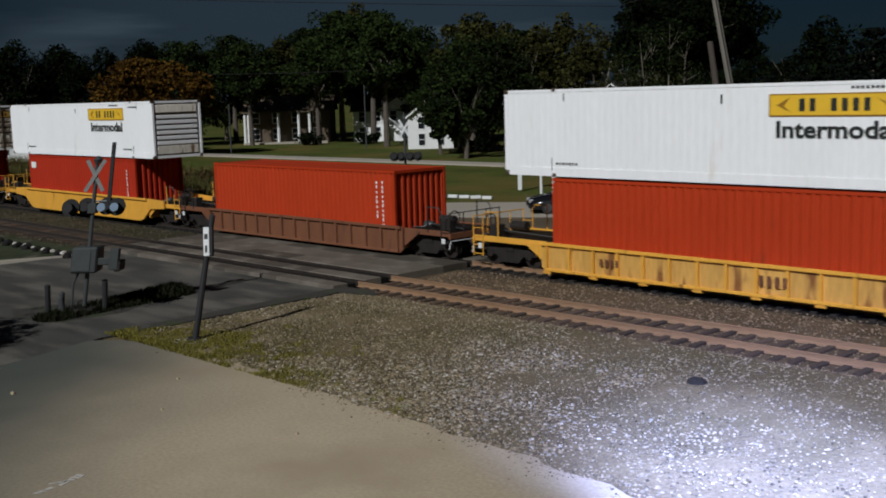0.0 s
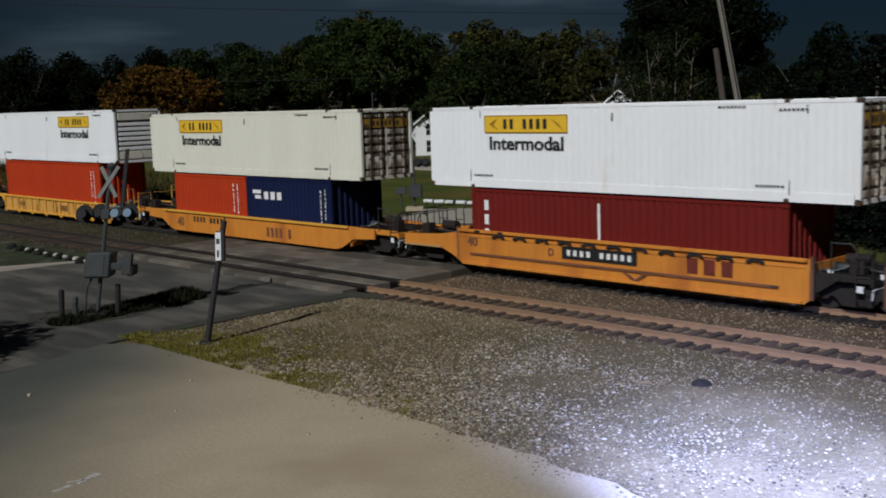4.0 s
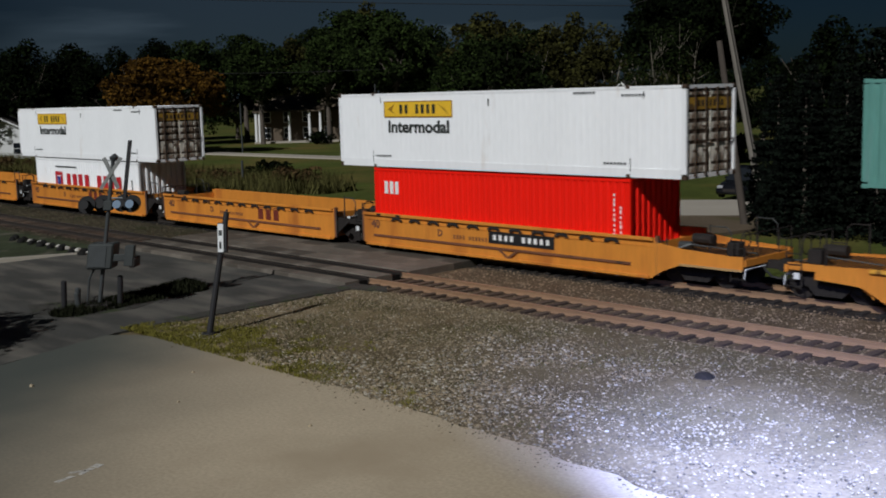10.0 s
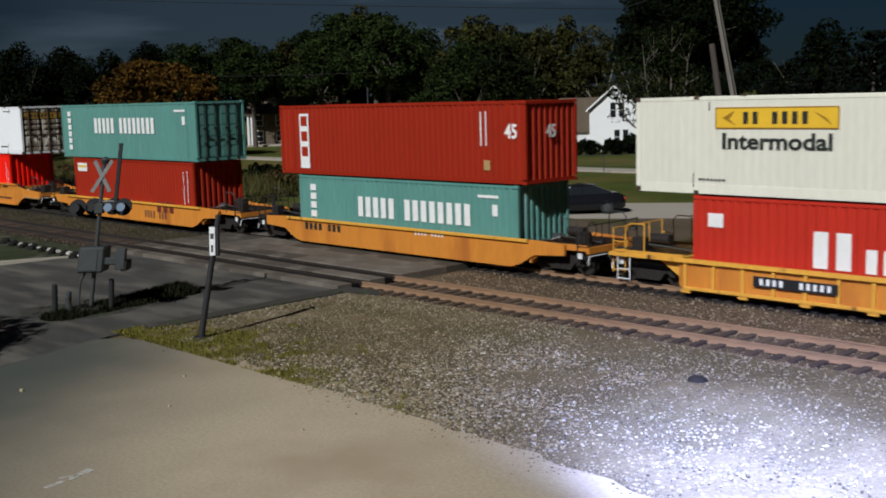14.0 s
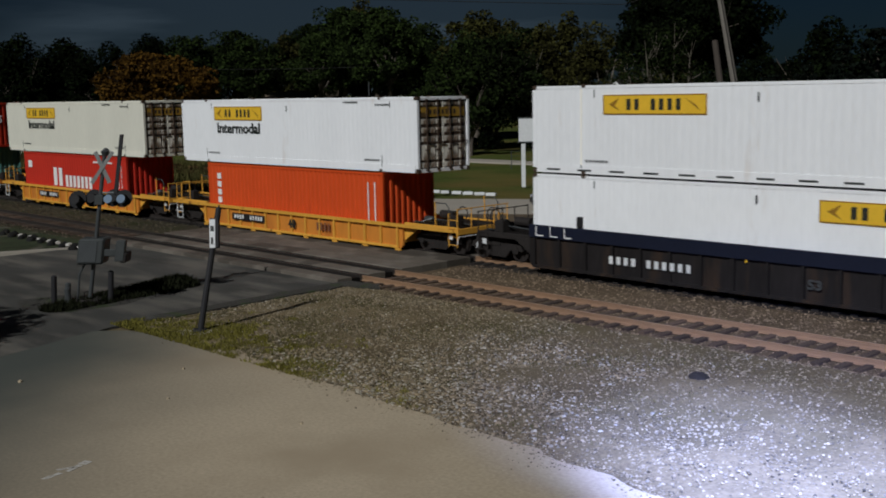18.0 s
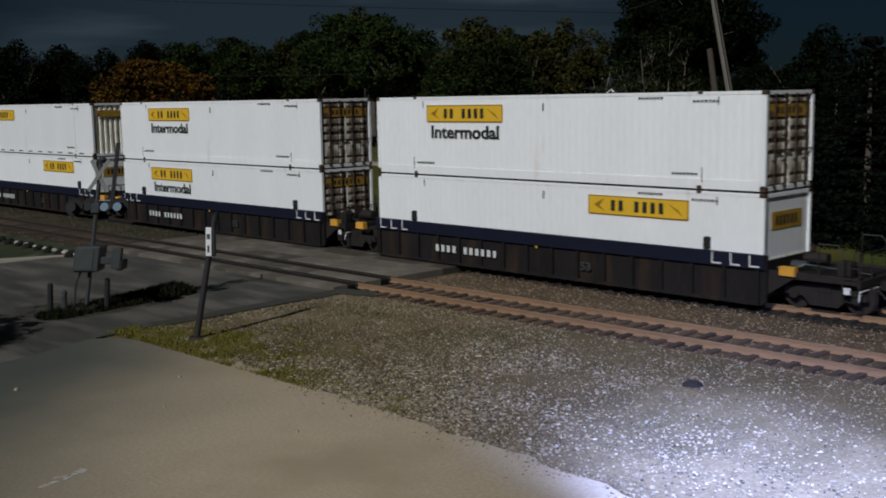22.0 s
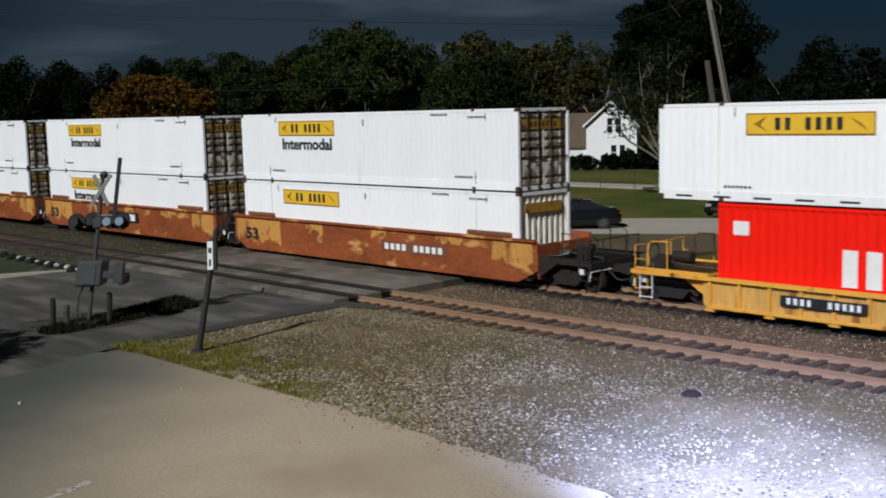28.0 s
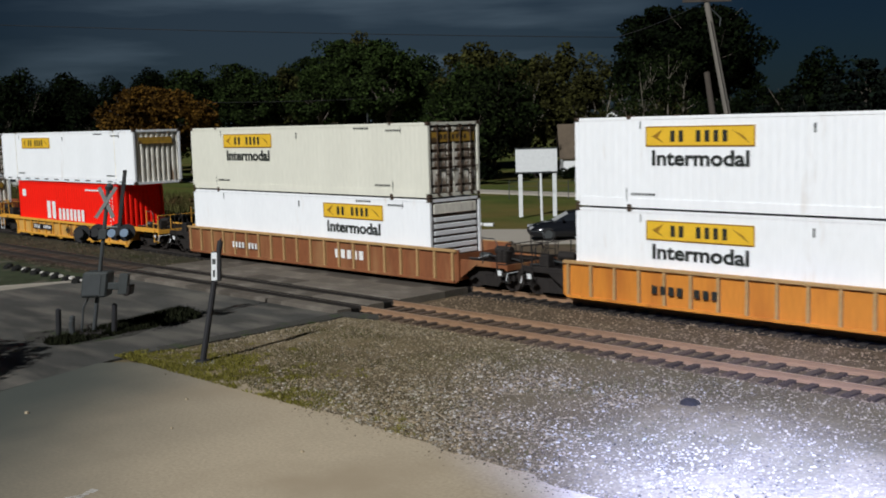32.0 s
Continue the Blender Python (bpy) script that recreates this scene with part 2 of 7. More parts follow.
BLADE = material("grass blades", (0.150, 0.135, 0.028), 0.9, 0, 0.3, 0.7, 8, by_island=0.5, spec=0.1)
GALV = material("galvanized steel", (0.08, 0.088, 0.09), 0.5, 0.5, 0.15, 4, 30)
DULLPOST = material("dark weathered post", (0.014, 0.014, 0.016), 0.7, 0.1, 0.3)
CABINET = material("grey painted cabinet", (0.040, 0.046, 0.045), 0.6, 0.1, 0.2, 3, 20)
BLACK = material("matt black paint", (0.008, 0.008, 0.009), 0.7, 0, 0.2)
REFLECT = material("white reflective sheet", (0.70, 0.72, 0.72), 0.5, 0, 0.1, 6, 30)
WOODPOLE = material("weathered utility pole wood", (0.17, 0.155, 0.13), 0.9, 0, 0.25, 2, 20, bump=0.4, stretch=(6, 6, 0.3))
REDPOLE = material("brown creosoted pole wood", (0.06, 0.048, 0.038), 0.9, 0, 0.25, 2, 20, bump=0.4, stretch=(6, 6, 0.3))
SIDING = material("white painted siding", (0.74, 0.75, 0.74), 0.7, 0, 0.05, 1, 12, stretch=(0.2, 0.2, 1))
ROOFING = material("brown roof shingle", (0.10, 0.075, 0.05), 0.9, 0, 0.25, 1, 9, bump=0.4)
DARKROOF = material("dark roof shingle", (0.045, 0.038, 0.032), 0.9, 0, 0.25, 1, 9, bump=0.4)
GLASS = material("dark window glass", (0.015, 0.018, 0.022), 0.08, 0, 0.1)
CARPAINT = material("black car paint", (0.010, 0.011, 0.014), 0.15, 0.2, 0.05)
TYRE = material("tyre rubber", (0.014, 0.014, 0.014), 0.85, 0, 0.2)
CHROME = material("headlight chrome", (0.75, 0.77, 0.8), 0.12, 0.6, 0.05)
BARK = material("tree bark", (0.095, 0.078, 0.062), 0.95, 0, 0.35, 1.5, 14, bump=0.6)
PALEBARK = material("pale tree bark", (0.155, 0.135, 0.105), 0.95, 0, 0.3, 1.5, 14, bump=0.6)
LEAF = material("dark green foliage", (0.0125, 0.0210, 0.0045), 0.9, 0, 0.5, 0.25, 2, by_island=0.85, by_object=0.35, spec=0.1)
LEAFYEL = material("yellowing foliage", (0.026, 0.026, 0.0065), 0.9, 0, 0.5, 0.25, 2, by_island=0.8, by_object=0.2, spec=0.1)
LEAFORANGE = material("orange autumn foliage", (0.060, 0.030, 0.004), 0.9, 0, 0.5, 0.35, 2, by_island=0.8, spec=0.1)
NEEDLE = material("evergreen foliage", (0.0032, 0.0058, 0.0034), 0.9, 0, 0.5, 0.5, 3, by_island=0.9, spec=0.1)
WEED = material("dry brown weeds", (0.058, 0.036, 0.015), 0.95, 0, 0.35, 0.5, 5, by_island=0.5, spec=0.1)
# Darkened copy of the dark green foliage, with shade painted into the colour.
LEAFSHADE = material("green foliage with shade painted in", (0.0034, 0.0060, 0.0018), 0.9, 0, 0.5, 0.25, 2, by_island=0.85, by_object=0.3, spec=0.05)
DARKWEED = material("dark low weeds", (0.014, 0.016, 0.008), 0.95, 0, 0.4, 0.7, 6, by_island=0.6, spec=0.05)
VERGEGRASS = material("thin dull verge grass", (0.042, 0.052, 0.028), 1.0, 0, 0.5, 0.5, 9, bump=0.8, bump_scale=14, spot=(0.105, 0.098, 0.075), spot_at=0.56, spot_soft=0.12, spot_scale=0.7, spec=0.1)
BRIGHTSTONE = material("pale broken stone", (0.38, 0.35, 0.29), 0.95, 0, 0.2, 4, 30, by_island=0.5, spec=0.1)
DARKSTONE = material("dark weathered stone", (0.018, 0.018, 0.017), 0.95, 0, 0.4, 4, 30, spec=0.1)
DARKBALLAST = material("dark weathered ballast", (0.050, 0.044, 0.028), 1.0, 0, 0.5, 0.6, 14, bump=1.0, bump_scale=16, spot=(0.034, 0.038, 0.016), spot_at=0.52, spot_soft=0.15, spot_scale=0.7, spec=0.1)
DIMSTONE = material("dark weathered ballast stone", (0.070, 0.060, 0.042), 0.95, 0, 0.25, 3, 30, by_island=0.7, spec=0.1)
PALEGALV = material("weathered pale galvanized sheet", (0.20, 0.21, 0.20), 0.6, 0.2, 0.3, 6, 30)
DEEPMAROON = material("deep maroon container paint", (0.150, 0.013, 0.010), 0.6, 0, 0.10, 0.6, 8, spot=(0.08, 0.012, 0.01), spot_at=0.66, spot_scale=1.2, stretch=STREAK, spec=0.2)
# Far-track tie colour, darkened with the shade under the train.
SHADETIE = material("wood tie with train shade painted in", (0.020, 0.016, 0.013), 0.9, 0, 0.4, 3, 30, bump=0.4, stretch=(3, 0.4, 1))
WIRE = material("black cable", (0.01, 0.01, 0.01), 0.6)
SOIL = material("dry brown soil", (0.115, 0.088, 0.06), 1.0, 0, 0.3, 0.3, 8, bump=0.6, bump_scale=14, spot=(0.075, 0.07, 0.03), spot_at=0.55, spot_scale=0.25, spec=0.1)
PEELED = material("ochre peeled paint", (0.52, 0.25, 0.055), 0.75, 0, 0.3, 1.2, 12, spot=(0.22, 0.07, 0.018), spot_at=0.54, spot_soft=0.1, spot_scale=2.4, stretch=(1, 1, 0.4))
DULLYELLOW = material("grimy yellow side plate", (0.60, 0.33, 0.075), 0.7, 0, 0.25, 0.9, 10, spot=(0.22, 0.085, 0.02), spot_at=0.56, spot_scale=1.8, stretch=STREAK)
TANRIB = material("worn tan rib paint", (0.42, 0.26, 0.11), 0.7, 0, 0.2, 1.5, 12)
DARKSOIL = material("dark soil", (0.035, 0.033, 0.026), 1.0, 0, 0.4, 1.2, 12, bump=1.0, bump_scale=12, spot=(0.03, 0.045, 0.012), spot_at=0.55, spot_scale=1.5)
PALEPAINT = material("worn white road paint", (0.5, 0.48, 0.44), 0.8, 0, 0.2, 3, 30, spot=(0.29, 0.26, 0.22), spot_at=0.52, spot_scale=6)
OLIVE = material("tall dry olive grass", (0.072, 0.068, 0.022), 0.95, 0, 0.3, 0.3, 4, by_island=0.5, spec=0.1)
RUSTBALLAST = material("rust-stained ballast", (0.112, 0.082, 0.052), 1.0, 0, 0.5, 0.8, 12, bump=1.0, bump_scale=20, spot=(0.16, 0.12, 0.075), spot_at=0.58, spot_scale=1.5, spec=0.1)
RUSTSTONE = material("rust-stained ballast stone", (0.190, 0.142, 0.096), 0.95, 0, 0.25, 3, 30, by_island=0.7, spec=0.1)
DULLPLATE = material("grimy yellow door plate", (0.40, 0.235, 0.03), 0.6, 0, 0.3, 2, 15, spot=(0.12, 0.07, 0.03), spot_at=0.55, spot_scale=3)
PALELENS = material("pale signal lens", (0.22, 0.30, 0.40), 0.25, 0, 0.1)
RIBBROWN = material("dark brown weathered car paint", (0.22, 0.075, 0.027), 0.7, 0, 0.25, 0.8, 9, spot=(0.32, 0.17, 0.07), spot_at=0.50, spot_soft=0.25, spot_scale=0.9, stretch=STREAK)
PALESTONE = material("pale and brown broken stone", (0.215, 0.170, 0.108), 0.95, 0, 0.3, 4, 30, by_island=0.75, spec=0.1)
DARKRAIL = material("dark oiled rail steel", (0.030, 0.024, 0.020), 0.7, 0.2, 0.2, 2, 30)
RUBBER = material("black rubber filler", (0.012, 0.011, 0.010), 0.95, 0, 0.3, 3, 30, spec=0.1)



def darken_into(m, colour, way, start, end, ragged):
    """Lets a surface pass into a second colour along a direction of the plan, with a ragged border."""
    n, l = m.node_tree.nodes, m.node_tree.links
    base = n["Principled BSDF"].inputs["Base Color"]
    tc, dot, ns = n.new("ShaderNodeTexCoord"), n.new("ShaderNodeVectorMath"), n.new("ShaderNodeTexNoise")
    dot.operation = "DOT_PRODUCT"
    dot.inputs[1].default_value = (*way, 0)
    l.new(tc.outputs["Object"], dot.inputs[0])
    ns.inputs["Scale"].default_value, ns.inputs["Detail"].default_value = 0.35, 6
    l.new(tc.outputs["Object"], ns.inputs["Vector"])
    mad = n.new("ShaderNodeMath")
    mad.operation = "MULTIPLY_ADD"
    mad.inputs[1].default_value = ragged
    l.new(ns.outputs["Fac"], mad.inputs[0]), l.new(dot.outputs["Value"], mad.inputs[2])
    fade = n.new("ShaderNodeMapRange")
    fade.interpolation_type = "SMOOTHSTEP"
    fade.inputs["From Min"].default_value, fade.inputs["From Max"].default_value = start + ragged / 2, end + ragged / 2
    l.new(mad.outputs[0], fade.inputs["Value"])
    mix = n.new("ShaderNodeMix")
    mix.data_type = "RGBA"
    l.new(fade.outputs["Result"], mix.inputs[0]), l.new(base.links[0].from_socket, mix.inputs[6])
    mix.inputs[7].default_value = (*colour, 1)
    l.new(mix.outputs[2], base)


# Worn edge towards the asphalt; the dim near corner is painted into it.
darken_into(CONCRETE, (0.080, 0.088, 0.078), (-1, -0.9), 6.2, 16.0, 3.0)

# ---- building helpers ----


def part(name, bm, mat, parent=None, label="", smooth=False):
    """Links a bmesh as one mesh object under a thing or a part."""
    me = bpy.data.meshes.new(name)
    if smooth:
        for f in bm.faces:
            f.smooth = True
    bm.to_mesh(me)
    bm.free()
    me.materials.append(mat)
    ob = new(name, me)
    ob.parent = parent
    if label:
        ob["label"] = label
    return ob


def share(name, mesh, parent, m):
    """One more object on a mesh that exists already."""
    ob = new(name, mesh)
    ob.parent = parent
    ob.matrix_basis = m
    return ob


def thing(name, label, category, m=None, group="", kind=""):
    ob = new(name)
    ob.empty_display_size = 0.2
    if m is not None:
        ob.matrix_basis = m
    return tagged(ob, label, category, group, kind)


def box(bm, x0, x1, y0, y1, z0, z1, bevel=0.0):
    vs = [bm.verts.new(p) for p in ((x0, y0, z0), (x1, y0, z0), (x1, y1, z0), (x0, y1, z0), (x0, y0, z1), (x1, y0, z1), (x1, y1, z1), (x0, y1, z1))]
    fs = [bm.faces.new([vs[i] for i in q]) for q in ((3, 2, 1, 0), (4, 5, 6, 7), (0, 1, 5, 4), (1, 2, 6, 5), (2, 3, 7, 6), (3, 0, 4, 7))]
    if bevel:
        bmesh.ops.bevel(bm, geom=list({e for f in fs for e in f.edges}), offset=bevel, segments=1, affect="EDGES")
    return bm


def boxes(*rows, bevel=0.0):
    bm = bmesh.new()
    for r in rows:
        box(bm, *r, bevel=bevel)
    return bm


def rod(bm, a, b, r0, r1=None, n=8, caps=True):
    a, b = Vector(a), Vector(b)
    r1 = r0 if r1 is None else r1
    q = (b - a).to_track_quat("Z", "Y")
    rings = []
    for p, r in ((a, r0), (b, r1)):
        rings.append([bm.verts.new(p + q @ Vector((r * math.cos(k * math.tau / n), r * math.sin(k * math.tau / n), 0))) for k in range(n)])
    for k in range(n):
        bm.faces.new((rings[0][k], rings[0][(k + 1) % n], rings[1][(k + 1) % n], rings[1][k]))
    if caps:
        bm.faces.new(rings[0][::-1]), bm.faces.new(rings[1])
    return bm


def rods(*rows, n=8):
    bm = bmesh.new()
    for r in rows:
        rod(bm, *r, n=n)
    return bm


def prism(bm, outline, y0, y1):
    """A plate: an outline in x and z, between two y."""
    a = [bm.verts.new((x, y0, z)) for x, z in outline]
    b = [bm.verts.new((x, y1, z)) for x, z in outline]
    n = len(outline)
    bm.faces.new(a), bm.faces.new(b[::-1])
    for k in range(n):
        bm.faces.new((a[(k + 1) % n], a[k], b[k], b[(k + 1) % n]))
    bmesh.ops.recalc_face_normals(bm, faces=bm.faces)
    return bm


def slab(bm, outline, z0, z1):
    """A slab: an outline in x and y, between two z."""
    a = [bm.verts.new((x, y, z0)) for x, y in outline]
    b = [bm.verts.new((x, y, z1)) for x, y in outline]
    n = len(outline)
    bm.faces.new(a), bm.faces.new(b)
    for k in range(n):
        bm.faces.new((a[k], a[(k + 1) % n], b[(k + 1) % n], b[k]))
    bmesh.ops.recalc_face_normals(bm, faces=bm.faces)
    return bm


def corrugated(x0, x1, z0, z1, y, pitch, depth, out=-1):
    """A corrugated sheet along x, with upright ribs."""
    bm = bmesh.new()
    n = max(1, round((x1 - x0) / pitch))
    p = (x1 - x0) / n
    cols = []
    for k in range(n):
        for u, d in ((0.0, 0), (0.34, 0), (0.5, 1), (0.84, 1)):
            cols.append((x0 + (k + u) * p, y - out * depth * d))
    cols.append((x1, y))
    rows = [[bm.verts.new((x, yy, z)) for x, yy in cols] for z in (z0, z1)]
    for k in range(len(cols) - 1):
        q = (rows[0][k], rows[0][k + 1], rows[1][k + 1], rows[1][k])
        bm.faces.new(q if out < 0 else q[::-1])
    return bm


def turned(bm, m):
    bmesh.ops.transform(bm, matrix=m, verts=bm.verts)
    return bm


def text_mesh(name, words, size, mat, parent, m, bold=0.0, width=None, squash=1.0):
    """Lettering in the built-in font, standing on m: x along the words, y up."""
    cu = bpy.data.curves.new(name, "FONT")
    cu.body, cu.size, cu.offset, cu.extrude, cu.resolution_u = words, size, bold, 0.004, 3
    tmp = bpy.data.objects.new(name, cu)
    scene.collection.objects.link(tmp)
    me = bpy.data.meshes.new_from_object(tmp.evaluated_get(bpy.context.evaluated_depsgraph_get()))
    bpy.data.objects.remove(tmp)
    me.name = name
    xs = [v.co.x for v in me.vertices]
    if width:
        k = width / (max(xs) - min(xs))
        for v in me.vertices:
            v.co.x = (v.co.x - min(xs)) * k
            v.co.y *= squash
    me.materials.clear()
    me.materials.append(mat)
    ob = new(name, me)
    ob.parent = parent
    ob.matrix_basis = m
    return ob


ON_SIDE = Matrix.Rotation(radians(90), 4, "X")


def tube(bm, points, r, n=6, closed=False):
    """A round bar bent along points, in one piece."""
    rings = []
    m = len(points)
    for k, p in enumerate(points):
        a, b = Vector(points[k - 1] if k or closed else p), Vector(points[(k + 1) % m] if k < m - 1 or closed else p)
        d = (b - a).normalized()
        u = d.orthogonal().normalized() if not rings else (rings[-1][1] - d * rings[-1][1].dot(d)).normalized()
        v = d.cross(u)
        rings.append(([bm.verts.new(Vector(p) + r * (math.cos(math.tau * j / n) * u + math.sin(math.tau * j / n) * v)) for j in range(n)], u))
    for k in range(m if closed else m - 1):
        a, b = rings[k][0], rings[(k + 1) % m][0]
        for j in range(n):
            bm.faces.new((a[j], a[(j + 1) % n], b[(j + 1) % n], b[j]))
    if not closed:
        bm.faces.new(rings[0][0][::-1])
        bm.faces.new(rings[-1][0])
    return bm


def letter_bars(name, parent, mat, x0, x1, z0, z1, count, y, gaps=()):
    """Plain blocks in place of the letters of a name, one part each."""
    w = (x1 - x0) / count
    small = w < 0.3
    bm = bmesh.new()
    for k in range(count):
        if k in gaps:
            continue
        box(bm, x0 + (k + (0.24 if small else 0.18)) * w, x0 + (k + (0.76 if small else 0.82)) * w, y - 0.006, y, z0, z1)
        if not small:
            part(name, bm, mat, parent)
            bm = bmesh.new()
    if small:
        part(name, bm, mat, parent)["kind"] = "stuff"
    else:
        bm.free()


def mark_columns(parent, mat, columns, y):
    """Columns of small squares in place of number strips, too small to pick apart."""
    bm = bmesh.new()
    for x, z0, z1, s in columns:
        n = max(2, int((z1 - z0) / (1.9 * s)))
        for k in range(n):
            z = z0 + (z1 - z0) * k / n
            box(bm, x, x + s * 0.8, y - 0.005, y, z, z + s * (1.0 if k % 3 else 1.5))
    part("print_mark", bm, mat, parent)["kind"] = "stuff"

# ---- ground, roads and tracks ----
GROUND = -0.15
NEAR_TRACK, FAR_TRACK = 23.61, 28.95


def sheet(name, outline, z0, z1, mat, label, kind="structure", category=""):
    return tagged(part(name, slab(bmesh.new(), outline, z0, z1), mat), label, category or name, kind=kind)


ground_mesh = bmesh.new()
slab(ground_mesh, [(-2500, -2500), (2500, -2500), (2500, 2500), (-2500, 2500)], GROUND - 0.9, GROUND - 0.13)
tagged(part("ground", ground_mesh, GRASS), "green and brown mown grass ground", "ground", kind="structure")


def apron_edge(x):
    """The ragged border between the apron and the gravel."""
    return float(np.interp(x, (-24, -22, -18, -12, -8, 12), (14.32, 14.42, 14.0, 13.7, 13.2, 12.5))) + 0.16 * noise.noise((x * 1.1, 0, 8)) + 0.09 * noise.noise((x * 3.7, 0, 2))


apron = [(-26.9, 13.2), (-26.3, 13.75), (-25.2, 14.15), (-24.4, 14.3)]
for k in range(150):
    x = -24.0 + 0.24 * k
    apron.append((x, apron_edge(x)))
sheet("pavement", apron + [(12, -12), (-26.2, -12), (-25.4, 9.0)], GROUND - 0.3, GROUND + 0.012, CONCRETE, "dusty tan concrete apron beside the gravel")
sheet("road", [(-44, -12), (-26.3, -12), (-25.5, 9.0), (-27.0, 13.65), (-27.4, 17.6), (-27.6, 22.4), (-43.2, 22.4), (-42.6, 20.2)], GROUND - 0.3, GROUND + 0.004, ASPHALT, "worn dark asphalt road before the crossing", category="road")
sheet("road_beyond", [(-43.5, 30.5), (-26.2, 30.5), (-24.0, 45.0), (-28.0, 50.5), (-47, 39.5)], GROUND - 0.3, GROUND + 0.004, SOIL, "dusty brown road beyond the crossing", category="road")


def along(px, py, way, length0, length1, half):
    """The outline of a straight strip."""
    d = Vector((math.cos(radians(way)), math.sin(radians(way))))
    s = Vector((-d.y, d.x))
    p = Vector((px, py))
    return [tuple(p + d * a + s * b) for a, b in ((length0, -half), (length1, -half), (length1, half), (length0, half))]


sheet("street", along(-33.0, 46.6, 33, -13, 60, 3.7), GROUND - 0.3, GROUND + 0.010, PALEROAD, "pale grey concrete street behind the tracks", category="road")
sheet("lane", along(-48.7, 69.8, 1.0, -120, 60, 1.3), GROUND - 0.3, GROUND + 0.008, PALEROAD, "pale narrow lane across the lawn", category="road")

# gravel bed with uneven surface
rng = np.random.default_rng(4)


def uneven_bed(name, x0, x1, y0, y1, step, height, mat, label, profile):
    nx, ny = int((x1 - x0) / step) + 1, int((y1 - y0) / step) + 1
    xs, ys = np.linspace(x0, x1, nx), np.linspace(y0, y1, ny)
    verts = [(x, y, profile(x, y) + height * noise.noise((x * 1.3, y * 1.3, 0.3)) + 0.5 * height * noise.noise((x * 4, y * 4, 2))) for x in xs for y in ys]
    faces = [(i * ny + j, (i + 1) * ny + j, (i + 1) * ny + j + 1, i * ny + j + 1) for i in range(nx - 1) for j in range(ny - 1)]
    me = bpy.data.meshes.new(name)
    me.from_pydata(verts, [], faces)
    me.materials.append(mat)
    return tagged(new(name, me), label, "gravel", kind="structure")


def bed_height(x, y):
    edge = min(1.0, max(0.0, (y - apron_edge(x) + 0.35) / 0.5))
    side = min(1.0, max(0.0, (x + 27.3) / 0.5))
    return GROUND - 0.06 + 0.07 * min(edge, side)


uneven_bed("gravel_bed", -27.4, 22.0, 11.9, 22.0, 0.25, 0.030, GRAVEL, "grey-brown gravel between the apron and the tracks", bed_height)
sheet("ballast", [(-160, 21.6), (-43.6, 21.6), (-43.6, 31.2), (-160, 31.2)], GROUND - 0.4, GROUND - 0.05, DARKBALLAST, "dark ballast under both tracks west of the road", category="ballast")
sheet("ballast_east", [(-27.3, 21.9), (90, 21.9), (90, 31.4), (-27.3, 31.4)], GROUND - 0.4, GROUND - 0.05, RUSTBALLAST, "rust-stained ballast under both tracks east of the road", category="ballast")


# The shade under the train is painted into this strip of ballast.
SHADEBALLAST = material("train-shaded ballast", (0.030, 0.024, 0.020), 0.9, 0, 0.5, 0.9, 14, bump=1.0, bump_scale=20, spot=(0.060, 0.046, 0.034), spot_at=0.55, spot_scale=1.2, spec=0.2)
sheet("shaded_ballast", [(-27.28, 27.3), (89, 27.3), (89, 30.7), (-27.28, 30.7)], GROUND - 0.3, GROUND - 0.044, SHADEBALLAST, "dark ballast between the far rails, train shade painted in", category="ballast")
edge = [(-27.36, 15.2), (-27.60, 22.3), (-26.2, 22.5), (-25.6, 22.0)]
edge += [(-26.75 + 0.18 * noise.noise((0, y * 1.6, 3)) - 0.02 * (y - 15), y) for y in (21.6, 21.0, 20.3, 19.5, 18.8, 18.1, 17.4, 16.8, 16.2, 15.7, 15.3)]
sheet("dark_strip", edge, GROUND - 0.3, GROUND + 0.052, DARKSOIL, "dark ragged strip along the edge of the road", category="soil")


def scatter(name, count, spot, size0, size1, mat, label, category):
    """Loose stones as one joined mesh: each a squashed, turned block with cut corners."""
    base = np.array([(-1, -1, -.6), (1, -.8, -.7), (.9, 1, -.6), (-.8, .9, -.7), (-.7, -.6, .6), (.6, -.7, .7), (.7, .6, .5), (-.6, .7, .7)]) * (0.5, 0.5, 0.32)
    quads = np.array([(3, 2, 1, 0), (4, 5, 6, 7), (0, 1, 5, 4), (1, 2, 6, 5), (2, 3, 7, 6), (3, 0, 4, 7)])
    p = np.array([spot() for _ in range(count)])
    s = size0 + (size1 - size0) * rng.random(count) ** 3
    a = rng.random(count) * 6.283
    v = base[None] * (1 + 0.35 * (rng.random((count, 8, 3)) - 0.5)) * s[:, None, None]
    x = v[:, :, 0] * np.cos(a)[:, None] - v[:, :, 1] * np.sin(a)[:, None]
    y = v[:, :, 0] * np.sin(a)[:, None] + v[:, :, 1] * np.cos(a)[:, None]
    v = np.stack([x, y, v[:, :, 2]], -1) + p[:, None, :]
    f = quads[None] + 8 * np.arange(count)[:, None, None]
    me = bpy.data.meshes.new(name)
    me.from_pydata(v.reshape(-1, 3).tolist(), [], f.reshape(-1, 4).tolist())
    me.materials.append(mat)
    return tagged(new(name, me), label, category, kind="stuff")


